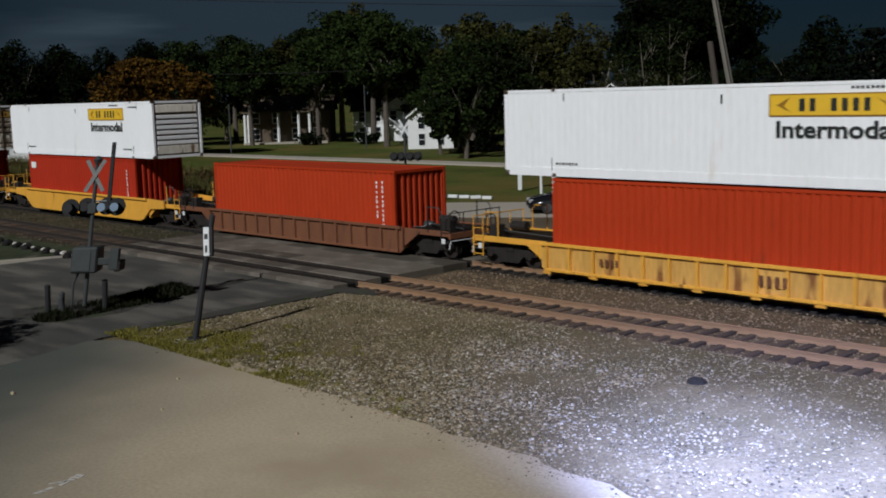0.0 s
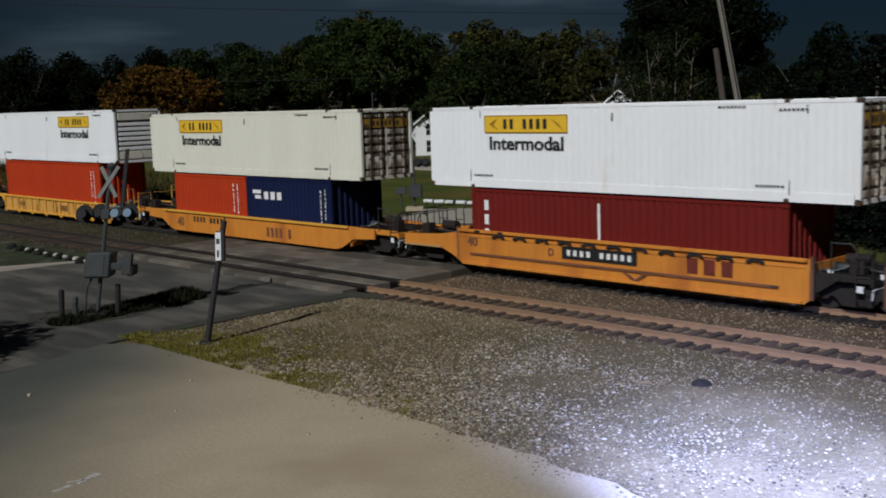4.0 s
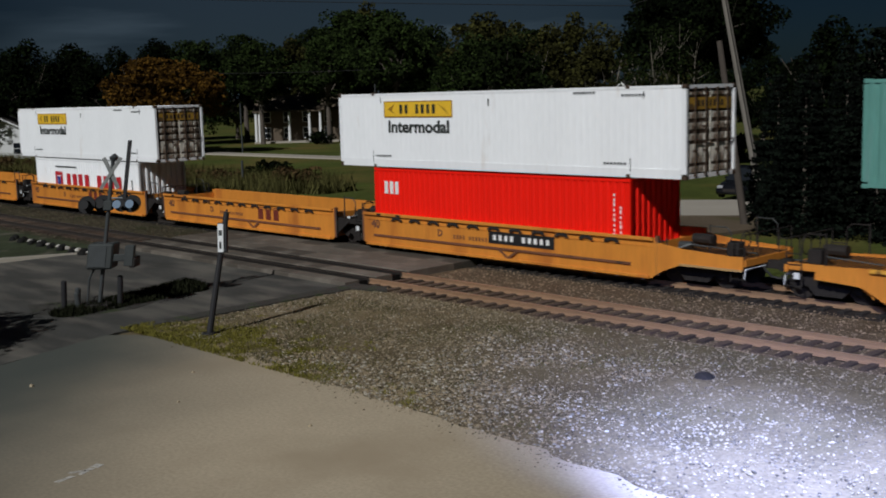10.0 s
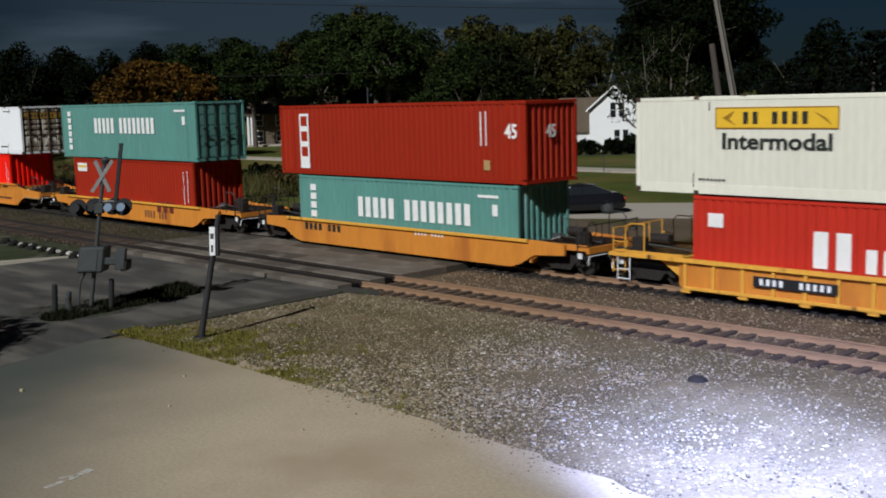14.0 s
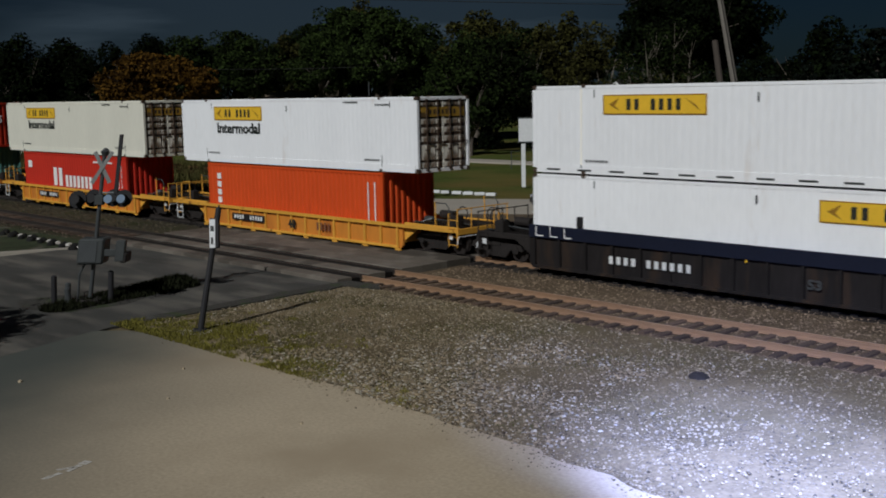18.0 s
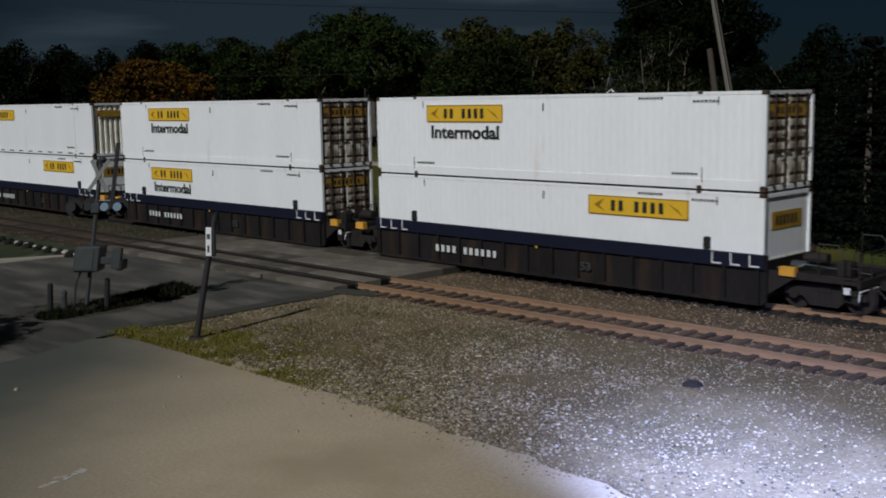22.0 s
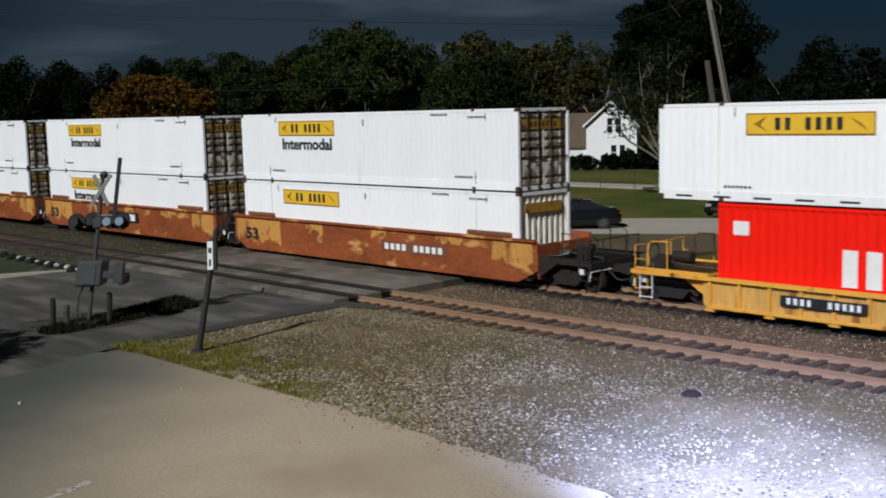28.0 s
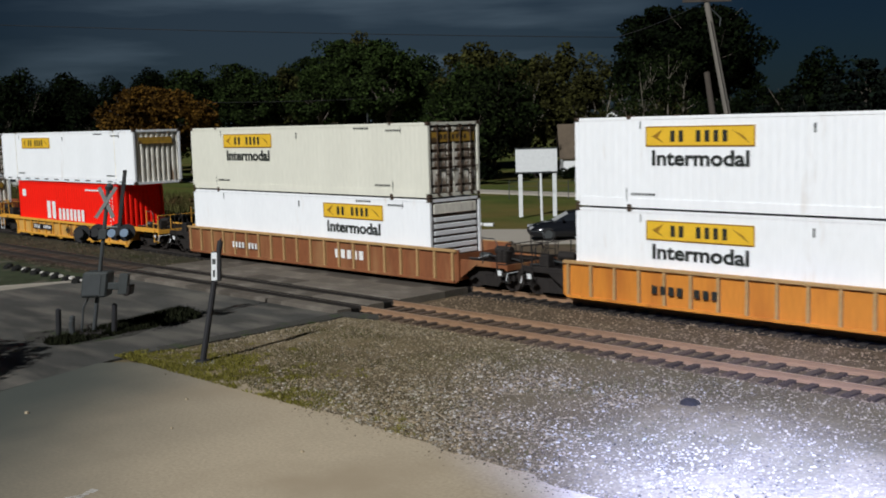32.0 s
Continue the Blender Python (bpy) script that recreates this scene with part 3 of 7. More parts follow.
def bed_spot():
    while True:
        x, y = rng.uniform(-27.2, 6), rng.uniform(13.2, 22.0)
        fine = 0.35 * math.exp(-((x + 8.0) ** 2 + (y - 15.6) ** 2) / 30)
        if 0.6 * noise.noise((x * 0.35, y * 0.35, 7)) + rng.random() > 0.35 + fine and (y > 14.6 or (y > apron_edge(x) and rng.random() < 0.6)):
            return x, y, bed_height(x, y) + 0.012


def ballast_spot():
    return rng.uniform(-27.0, 12), rng.choice([rng.uniform(21.8, 22.3), rng.uniform(24.9, 27.6), rng.uniform(22.3, 25.0)]), GROUND - 0.035


def west_spot():
    return rng.uniform(-75, -43.6), rng.uniform(21.7, 27.8), GROUND - 0.035


scatter("gravel_stones", 62000, bed_spot, 0.012, 0.058, STONE, "loose grey and pale crushed stones", "gravel")


def coarse_spot():
    """Larger stones lie thickest along the apron between the post and the glare patch."""
    while True:
        x, y = rng.uniform(-26.5, -9.5), rng.uniform(13.6, 21.8)
        d = abs(x + 16.5) / 7 + (y - 13.9) / 7.5
        if 0.9 * noise.noise((x * 0.5, y * 0.5, 11)) + rng.random() * 1.2 > 0.25 + d and y > apron_edge(x):
            return x, y, bed_height(x, y) + 0.016


scatter("coarse_stones", 4200, coarse_spot, 0.03, 0.092, PALESTONE, "coarse broken stones, pale and brown, beside the apron", "gravel")


scatter("pale_stones", 2400, coarse_spot, 0.025, 0.080, BRIGHTSTONE, "pale broken stones scattered through the gravel", "gravel")


def clear_spot():
    while True:
        x, y, z = bed_spot()
        if (x + 8.0) ** 2 + (y - 15.6) ** 2 > 36:
            return x, y, z


scatter("pale_stones", 2600, clear_spot, 0.018, 0.060, BRIGHTSTONE, "small pale stones scattered through the gravel", "gravel")


def spill_spot():
    """Stones strewn over the edge of the apron."""
    x = rng.uniform(-25.5, 8)
    edge = apron_edge(x)
    return x, edge + 0.30 - abs(rng.normal()) * (0.30 + 0.22 * noise.noise((x * 0.9, 0, 5))), GROUND + 0.016


scatter("spilled_stones", 6000, spill_spot, 0.012, 0.05, STONE, "small stones strewn over the apron edge", "gravel")
scatter("ballast_stones", 30000, ballast_spot, 0.022, 0.07, RUSTSTONE, "rust-stained crushed ballast stones along the ties", "ballast")
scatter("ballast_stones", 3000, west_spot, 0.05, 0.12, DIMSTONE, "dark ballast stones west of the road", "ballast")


def rail_profile():
    return [(-0.07, -0.17), (0.07, -0.17), (0.07, -0.155), (0.012, -0.13), (0.012, -0.045), (0.036, -0.03), (0.036, 0.0), (-0.036, 0.0), (-0.036, -0.03), (-0.012, -0.045), (-0.012, -0.13), (-0.07, -0.155)]


def rail(y, x0, x1, parent, mat):
    bm = bmesh.new()
    prism(bm, [(a, b) for a, b in rail_profile()], x0, x1)
    return part("rail", turned(bm, Matrix.Translation((0, y, 0)) @ Matrix.Rotation(radians(-90), 4, "Z")), mat, parent)


tracks = {}
for title, yc in (("near", NEAR_TRACK), ("far", FAR_TRACK)):
    track = thing("railway_track", "rusty rails on weathered wooden ties" if title == "near" else "rails under the passing freight train", "railway track", kind="structure")
    tracks[title] = track
    for side in (-0.7175, 0.7175):
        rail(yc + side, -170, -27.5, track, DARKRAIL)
        rail(yc + side, -27.49, 90, track, RAILTOP)

# panels of the level crossing, between and beside the rails
crossing = thing("level_crossing", "worn level crossing of concrete panels", "level crossing", kind="structure")
panel_mesh = {}
for lo, hi in ((21.9, 22.50), (23.26, 23.94), (24.70, 25.6), (25.6, 26.85), (26.85, 28.02), (28.45, 29.45), (29.88, 30.9)):
    for k in range(5):
        key = round(hi - lo, 2)
        if key not in panel_mesh:
            bm = boxes((0, 3.11, 0, hi - lo, -0.3, -0.012), bevel=0.012)
            panel_mesh[key] = part("crossing_panel", bm, PANEL, crossing)
            panel_mesh[key].matrix_basis = pose(-43.2 + k * 3.13, lo, 0.002 * (k % 3))
        else:
            share("crossing_panel", panel_mesh[key].data, crossing, pose(-43.2 + k * 3.13, lo, 0.002 * (k % 3)))
for lo, wide in ((22.503, 0.754), (23.943, 0.754), (28.023, 0.424), (29.453, 0.424)):
    for a, b in ((lo, lo + wide / 2 - 0.075), (lo + wide / 2 + 0.075, lo + wide)):
        part("flangeway_filler", boxes((-43.2, -27.55, a, b, -0.3, -0.055)), RUBBER, crossing)

# ---- the train: containers ----
CW = 2.70      # width of a container
WELL_FLOOR = 0.36
TRAIN_Y = FAR_TRACK


def lock_rods(parent, xe, yc, h, mat):
    """Two upright locking rods with handles and brackets on one door leaf."""
    for dy in (-0.28, 0.28):
        bm = rods(((xe + 0.05, yc + dy, 0.10), (xe + 0.05, yc + dy, h - 0.10), 0.022), n=6)
        for z in (0.12, 0.55 * h, 0.3 * h, h - 0.14):
            box(bm, xe, xe + 0.075, yc + dy - 0.06, yc + dy + 0.06, z - 0.035, z + 0.035)
        box(bm, xe + 0.03, xe + 0.07, yc + dy - 0.02, yc + dy + 0.34, 0.40 * h - 0.02, 0.40 * h + 0.02)
        part("lock_rod", bm, mat, parent)


def yellow_plate(parent, x0, x1, z0, z1, y):
    """The yellow plate with a border, dark name bars and corner flourishes."""
    p = part("name_plate", boxes((x0, x1, y - 0.010, y, z0, z1)), PLATE, parent, "yellow plate with dark bars")
    b = 0.035
    part("plate_border", boxes((x0, x1, y - 0.014, y - 0.0105, z0, z0 + b), (x0, x1, y - 0.014, y - 0.0105, z1 - b, z1), (x0, x0 + b, y - 0.014, y - 0.0105, z0 + b, z1 - b), (x1 - b, x1, y - 0.014, y - 0.0105, z0 + b, z1 - b)), PLATEEDGE, p)
    w, h = x1 - x0, z1 - z0
    letter_bars("name_bar", p, BLACKLETTER, x0 + 0.22 * w, x0 + 0.78 * w, z0 + 0.22 * h, z1 - 0.22 * h, 7, y - 0.010, gaps=(2,))
    bm = bmesh.new()
    prism(bm, [(x0 + 0.06 * w, z0 + 0.5 * h), (x0 + 0.17 * w, z1 - 0.15 * h), (x0 + 0.12 * w, z0 + 0.45 * h), (x0 + 0.18 * w, z0 + 0.15 * h)], y - 0.015, y - 0.0105)
    part("flourish", bm, PLATEEDGE, p)
    bm = bmesh.new()
    prism(bm, [(x1 - 0.05 * w, z0 + 0.15 * h), (x1 - 0.20 * w, z1 - 0.2 * h), (x1 - 0.10 * w, z0 + 0.5 * h)], y - 0.015, y - 0.0105)
    part("flourish", bm, PLATEEDGE, p)


def container(kind, length, height, paint, end="doors", pitch=0.28, depth=0.03, rod_mat=None, panel_mat=None, label="", posts=(), sole=0.17):
    """A shipping container, x from 0 to its length, y centred, standing on z = 0."""
    c = thing("shipping_container", label, "shipping container", group="containers on the train")
    w = CW / 2
    rm = rod_mat or STEEL
    pm = panel_mat or paint
    frame_rows = []
    for y0, y1 in ((-w, -w + 0.10), (w - 0.10, w)):
        frame_rows += [(0.17, length - 0.17, y0, y1, 0.02, sole), (0.17, length - 0.17, y0, y1, height - 0.11, height - 0.02)]
        for x in (0.0, length - 0.16):
            frame_rows.append((x + 0.004, x + 0.156, y0, y1, 0.17, height - 0.14))
    for x in (0.0, length - 0.14):
        frame_rows += [(x + 0.01, x + 0.13, -w + 0.16, w - 0.16, 0.02, 0.15), (x + 0.01, x + 0.13, -w + 0.16, w - 0.16, height - 0.13, height - 0.02)]
    part("frame", boxes(*frame_rows), paint, c)
    cuts = [0.158] + [q for p in posts for q in (p - 0.09, p + 0.09)] + [length - 0.158]
    for k in range(0, len(cuts), 2):
        part("side_panel", corrugated(cuts[k], cuts[k + 1], sole - 0.002, height - 0.108, -w + 0.012, pitch, depth, -1), paint, c)
        part("side_panel", corrugated(cuts[k], cuts[k + 1], sole - 0.002, height - 0.108, w - 0.012, pitch, depth, 1), paint, c)
    for p in posts:
        part("side_post", boxes((p - 0.09, p + 0.09, -w - 0.004, -w + 0.1, 0.17, height - 0.11)), paint, c)
    part("roof", boxes((0.05, length - 0.05, -w + 0.05, w - 0.05, height - 0.075, height - 0.04)), paint, c)
    part("floor", boxes((0.14, length - 0.14, -w + 0.1, w - 0.1, 0.06, 0.16)), STEEL, c)
    part("front_wall", turned(corrugated(-w + 0.1, w - 0.1, 0.15, height - 0.13, 0, 0.26, 0.035, -1), Matrix.Translation((0.03, 0, 0)) @ Matrix.Rotation(radians(-90), 4, "Z")), paint, c)
    casting = None
    spots = [(x, y, z) for x in (0.0, length - 0.178) for y in (-w - 0.004, w - 0.16) for z in (0.0, height - 0.118)]
    if length > 14.5:
        spots += [(x, y, z) for x in ((length - 12.2) / 2, (length + 12.2) / 2 - 0.178) for y in (-w - 0.004, w - 0.16) for z in (0.0, height - 0.100)]
    for x, y, z in spots:
        if casting is None:
            casting = part("corner_casting", boxes((0, 0.178, 0, 0.164, 0, 0.118), bevel=0.01), BROWNBAR if kind == "white" else paint, c)
            casting.matrix_basis = pose(x, y, z)
        else:
            share("corner_casting", casting.data, c, pose(x, y, z))
    xe = length - 0.05
    if end == "doors":
        for y0 in (-w + 0.17, 0.01):
            leaf_w = w - 0.18
            white = kind == "white"
            leaf = part("door", boxes((xe - 0.05, xe - 0.012, y0, y0 + leaf_w, 0.17, height - 0.15)), rm if white else pm, c)
            if white:
                rows = ((0.07, 0.135), (0.17, 0.37), (0.41, 0.48), (0.525, 0.595), (0.64, 0.705), (0.885, 0.925))
            else:
                rows = tuple((0.08 + 0.176 * k, 0.08 + 0.176 * k + 0.145) for k in range(5))
            cols = ((0.03, 0.30), (0.36, 0.64), (0.70, 0.97)) if white else ((0.05, 0.95),)
            made = {}
            for z0, z1 in rows:
                for c0, c1 in cols:
                    key = (round(z1 - z0, 3), round(c1 - c0, 3))
                    if key not in made:
                        ob = part("door_panel", boxes((xe - 0.011, xe + 0.004, 0, leaf_w * key[1], 0, height * key[0]), bevel=0.006), pm, leaf)
                        made[key] = ob.data
                        ob.matrix_basis = pose(0, y0 + leaf_w * c0, height * z0)
                    else:
                        share("door_panel", made[key], leaf, pose(0, y0 + leaf_w * c0, height * z0))
            lock_rods(leaf, xe, y0 + leaf_w / 2, height, rm)
        if kind == "white":
            part("door_seal", boxes((xe - 0.012, xe + 0.012, -0.035, 0.035, 0.15, height - 0.14)), DOORGREY, c)
            plate = part("door_plate", boxes((xe + 0.008, xe + 0.022, -w + 0.24, w - 0.24, height * 0.735, height * 0.86)), DULLPLATE, c, "grimy yellow plate across the doors")
            part("name_bar", boxes(*[(xe + 0.0225, xe + 0.027, -0.72 + 0.21 * k, -0.60 + 0.21 * k, height * 0.765, height * 0.83) for k in range(7)]), BROWNBAR, plate)["kind"] = "stuff"
    elif end == "plain":
        back = part("end_panel", boxes((xe - 0.05, xe - 0.01, -w + 0.165, w - 0.165, 0.15, height - 0.13)), WHITE, c)
        plate = part("end_plate", boxes((xe - 0.009, xe + 0.006, -w + 0.5, w - 0.5, height * 0.62, height * 0.80)), DULLPLATE, back, "yellow plate with dark bars")
        for k in range(6):
            part("name_bar", boxes((xe + 0.0065, xe + 0.011, -0.62 + 0.21 * k, -0.50 + 0.21 * k, height * 0.66, height * 0.76)), BLACKLETTER, plate)
        part("stiffener", boxes((xe - 0.009, xe + 0.012, -w + 0.2, w - 0.2, height * 0.30, height * 0.34)), DOORGREY, back)
    elif end == "slats":
        bm = boxes((xe - 0.05, xe - 0.01, -w + 0.17, w - 0.17, 0.15, height - 0.13))
        back = part("front_panel", bm, BROWNBAR, c)
        part("end_panel", boxes((xe - 0.008, xe + 0.03, -w + 0.22, w - 0.22, 0.22, 0.62), bevel=0.012), DOORGREY, back)
        part("end_panel", boxes((xe - 0.008, xe + 0.03, -w + 0.22, w - 0.22, height - 0.58, height - 0.20), bevel=0.012), DOORGREY, back)
        for k in range(6):
            z = 0.68 + (height - 1.30) * k / 6
            part("slat", boxes((xe - 0.008, xe + 0.035, -w + 0.22, w - 0.22, z, z + 0.165), bevel=0.012), WHITE, back)
    else:
        part("end_panel", turned(corrugated(-w + 0.165, w - 0.165, 0.15, height - 0.13, 0, 0.30, 0.075, -1), Matrix.Translation((xe, 0, 0)) @ Matrix.Rotation(radians(90), 4, "Z")), pm, c)
    return c


def small_marks(c, length, h):
    """Rows of small dark print along the lower edge and near the top."""
    w = CW / 2
    bm = bmesh.new()
    for x, z in ((2.2, 0.40), (13.2, 0.40), (12.0, h - 0.22), (13.9, h - 0.32)):
        for k in range(7):
            box(bm, x + k * 0.13, x + k * 0.13 + 0.085, -w - 0.006, -w - 0.001, z, z + 0.07)
    part("print_mark", bm, CABINET, c)["kind"] = "stuff"
    for x in ((length - 12.2) / 2, (length + 12.2) / 2):
        part("post_seam", boxes((x - 0.014, x + 0.014, -w - 0.006, -w - 0.001, 0.20, 0.62)), CABINET, c)
        part("post_seam", boxes((x + 0.5, x + 0.53, -w - 0.006, -w - 0.001, h - 0.40, h - 0.16)), CABINET, c)
    part("marker_bar", boxes((8.2, 8.26, -w - 0.006, -w - 0.001, h - 0.55, h - 0.30)), CABINET, c)


def j_container(words, plate_x, end="doors", paint=WHITE):
    label = "white ribbed intermodal container with a yellow plate"
    h = 2.82
    c = container("white", 16.25, h, paint, end, 0.27, 0.0055, BROWNBAR, DOORGREY, label, sole=0.30)
    w = CW / 2
    z1 = h - 0.32
    yellow_plate(c, plate_x, plate_x + 3.7, z1 - 0.60, z1, -w - 0.002)
    if words:
        text_mesh("lettering", "Intermodal", 0.62, BLACKLETTER, c, Matrix.Translation((plate_x + 0.22, -w - 0.004, z1 - 1.16)) @ ON_SIDE, 0.018, 3.3)
    if end == "ribs":
        part("door_plate", boxes((16.24, 16.262, -w + 0.3, w - 0.5, h * 0.74, h * 0.86)), DULLPLATE, c, "grimy yellow plate across the end")
        part("rail_slot", boxes(*[(0.6 + 1.27 * k, 1.15 + 1.27 * k, -w - 0.007, -w - 0.001, 0.10, 0.16) for k in range(12)]), CABINET, c)["kind"] = "stuff"
        part("post_seam", boxes((2.0, 2.05, -w - 0.007, -w - 0.001, 0.3, h - 0.12)), DOORGREY, c)
        part("post_seam", boxes((14.2, 14.25, -w - 0.007, -w - 0.001, 0.3, h - 0.12)), DOORGREY, c)
    small_marks(c, 16.25, h)
    return c


def box_container(length, height, paint, label, marks, end="ribs", pitch=0.28):
    c = container("plain", length, height, paint, end, pitch, 0.036, label=label, posts=((length - 12.2) / 2 + 0.09, (length + 12.2) / 2 - 0.09) if 13 < length < 15 else ())
    w = -CW / 2 - 0.002
    L = length
    if marks == "stripes":        # upright number strips near the door end
        mark_columns(c, LETTER, ((L - 1.05, height * 0.35, height * 0.88, 0.09), (L - 0.72, height * 0.12, height * 0.88, 0.09)), w)
    elif marks == "two":
        part("print_panel", boxes((0.3, 0.9, w - 0.005, w, height - 0.75, height - 0.42)), LETTER, c)
        mark_columns(c, LETTER, ((L - 0.9, 0.9, height - 0.5, 0.09),), w)
    elif marks == "bands":
        letter_bars("name_bar", c, LETTER, 3.7, 10.0, height - 1.52, height - 0.74, 14, w, gaps=(5,))
        part("print_mark", boxes(*[(0.75, 1.12, w - 0.005, w, height - 0.62 - 0.36 * k, height - 0.36 - 0.36 * k) for k in range(6)]), LETTER, c)
        part("print_mark", boxes((L - 1.9, L - 0.9, w - 0.005, w, height - 0.48, height - 0.38), (L - 1.2, L - 0.95, w - 0.005, w, height - 1.1, height - 0.7)), LETTER, c)
    elif marks == "column":
        part("print_panel", boxes((1.35, 1.95, w - 0.006, w, 0.25, height - 0.35)), LETTER, c)
        part("print_mark", boxes(*[(1.45, 1.85, w - 0.012, w - 0.0062, height - 0.85 - 0.62 * k, height - 0.45 - 0.62 * k) for k in range(3)]), MAROON, c)
        part("print_mark", boxes((L - 2.1, L - 2.04, w - 0.005, w, 1.3, height - 0.35), (L - 1.85, L - 1.8, w - 0.005, w, 1.3, height - 0.35), ), LETTER, c)
        part("print_panel", boxes((L - 1.95, L - 1.65, w - 0.005, w, 0.45, 0.8)), TANRIB, c)
        text_mesh("lettering", "45", 0.60, LETTER, c, Matrix.Translation((L + 0.03, -0.35, height - 1.25)) @ Matrix.Rotation(radians(90), 4, "Z") @ ON_SIDE, 0.02, 0.5)
        text_mesh("lettering", "45", 0.66, LETTER, c, Matrix.Translation((L - 0.95, w - 0.002, height - 1.25)) @ ON_SIDE, 0.02, 0.55)
    elif marks == "bright_named":
        letter_bars("name_bar", c, LETTER, 3.65, 4.95, 0.72, 1.72, 2, w)
        letter_bars("name_bar", c, LETTER, 5.15, 8.4, 0.70, 1.34, 7, w)
        part("print_mark", boxes((0.5, 1.0, w - 0.005, w, height - 0.9, height - 0.5), (L - 3.6, L - 1.5, w - 0.005, w, height - 0.4, height - 0.32)), LETTER, c)
        mark_columns(c, LETTER, ((L - 0.9, 0.5, height - 0.4, 0.09), (L - 0.6, 0.9, height - 0.4, 0.09)), w)
    elif marks == "white_named":
        letter_bars("name_bar", c, REDLETTER, 3.8, 10.4, 0.92, 1.70, 9, w, gaps=(4,))
        part("emblem", boxes((2.5, 3.4, w - 0.006, w, 1.58, 1.78), (2.5, 2.72, w - 0.006, w, 0.95, 1.58), (3.18, 3.4, w - 0.006, w, 0.95, 1.58)), REDLETTER, c)
        part("emblem", boxes((2.78, 3.12, w - 0.006, w, 0.95, 1.5)), BLUELETTER, c)
        part("print_mark", boxes((2.6, 5.2, w - 0.005, w, height - 0.5, height - 0.42), (L - 0.8, L - 0.7, w - 0.005, w, 0.9, 1.6)), CABINET, c)
    elif marks == "bright_small":
        letter_bars("name_bar", c, LETTER, 0.55, 1.45, height - 0.98, height - 0.5, 3, w)
        mark_columns(c, LETTER, ((L - 0.65, 0.5, height - 0.4, 0.08), (L - 0.4, 0.3, height - 0.8, 0.08)), w)
    elif marks == "label":
        part("print_panel", boxes((0.45, 1.5, w - 0.006, w, height - 0.72, height - 0.28)), LETTER, c)
        part("print_mark", boxes((0.55, 1.4, w - 0.012, w - 0.0062, height - 0.52, height - 0.40)), PLATE, c)
        mark_columns(c, LETTER, ((L - 0.95, 0.5, height - 0.4, 0.08), (L - 0.6, 0.9, height - 0.4, 0.08)), w)
    elif marks == "navy":
        letter_bars("name_bar", c, LETTER, 1.25, 2.7, height - 0.95, height - 0.62, 3, w)
        part("emblem", boxes((0.5, 1.1, w - 0.005, w, height - 0.72, height - 0.56), (0.65, 1.1, w - 0.005, w, height - 0.95, height - 0.79)), LETTER, c)
        mark_columns(c, LETTER, ((L - 0.75, 0.6, height - 0.4, 0.08), (L - 0.45, 0.9, height - 0.3, 0.08)), w)
    elif marks == "maroon_strips":
        part("print_mark", boxes(*[(0.62, 0.82, w - 0.005, w, height - 0.75 - 0.5 * k, height - 0.4 - 0.5 * k) for k in range(4)], (L / 2 - 0.5, L / 2 - 0.4, w - 0.005, w, 0.8, height - 0.3)), LETTER, c)
    elif marks == "posts":
        part("print_mark", boxes(*[(0.75, 1.05, w - 0.005, w, height - 0.72 - 0.36 * k, height - 0.46 - 0.36 * k) for k in range(5)], (L - 0.9, L - 0.84, w - 0.005, w, 0.4, height - 0.4), (L - 0.5, L - 0.44, w - 0.005, w, 0.4, height - 0.4)), LETTER, c)
    for o in c.children:
        if o.name.startswith("print_mark"):
            o["kind"] = "stuff"
    return c


# ---- the train: well cars ----
wheelsets = {-1: [], 1: []}
truck_proto = None


def truck(parent, x):
    """A freight truck: two side frames, a bolster, springs and two wheelsets."""
    global truck_proto
    if truck_proto is None:
        bm = bmesh.new()
        for y in (-1.02, 0.92):
            prism(bm, [(-1.2, 0.42), (-1.16, 0.62), (-0.7, 0.66), (-0.42, 0.80), (0.42, 0.80), (0.7, 0.66), (1.16, 0.62), (1.2, 0.42), (0.62, 0.40), (0.40, 0.16), (-0.40, 0.16), (-0.62, 0.40)], y, y + 0.10)
            for sx in (-0.89, 0.89):
                rod(bm, (sx, y - 0.03, 0.45), (sx, y + 0.13, 0.45), 0.15, n=10)
            for sx in (-0.18, 0.0, 0.18):
                rod(bm, (sx, y + 0.05, 0.18), (sx, y + 0.05, 0.55), 0.07, n=6)
        box(bm, -0.2, 0.2, -1.05, 1.05, 0.55, 0.78)
        tr = part("truck", bm, STEEL, parent)
        tr.matrix_basis = pose(x, 0, 0)
        for side in (-1, 1):
            wb = bmesh.new()
            rod(wb, (0, -1.0, 0), (0, 1.0, 0), 0.08, n=8)
            for y in (-0.78, 0.66):
                rod(wb, (0, y, 0), (0, y + 0.10, 0), 0.42, n=20)
                rod(wb, (0, y + (0.10 if y < 0 else -0.03), 0), (0, y + (0.13 if y < 0 else 0.0), 0), 0.45, n=20)
                for k in range(4):
                    a = k * math.pi / 2
                    box(wb, 0.22 * math.cos(a) - 0.04, 0.22 * math.cos(a) + 0.04, y - 0.012, y, 0.22 * math.sin(a) - 0.04, 0.22 * math.sin(a) + 0.04)
            ws = part("wheelset", wb, WHEEL, tr)
            ws.matrix_basis = pose(side * 0.89, 0, 0.42)
            wheelsets[side].append(ws)
        truck_proto = tr
        return tr
    tr = share("truck", truck_proto.data, parent, pose(x, 0, 0))
    for side in (-1, 1):
        wheelsets[side].append(share("wheelset", wheelsets[side][0].data, tr, pose(side * 0.89, 0, 0.42)))
    return tr


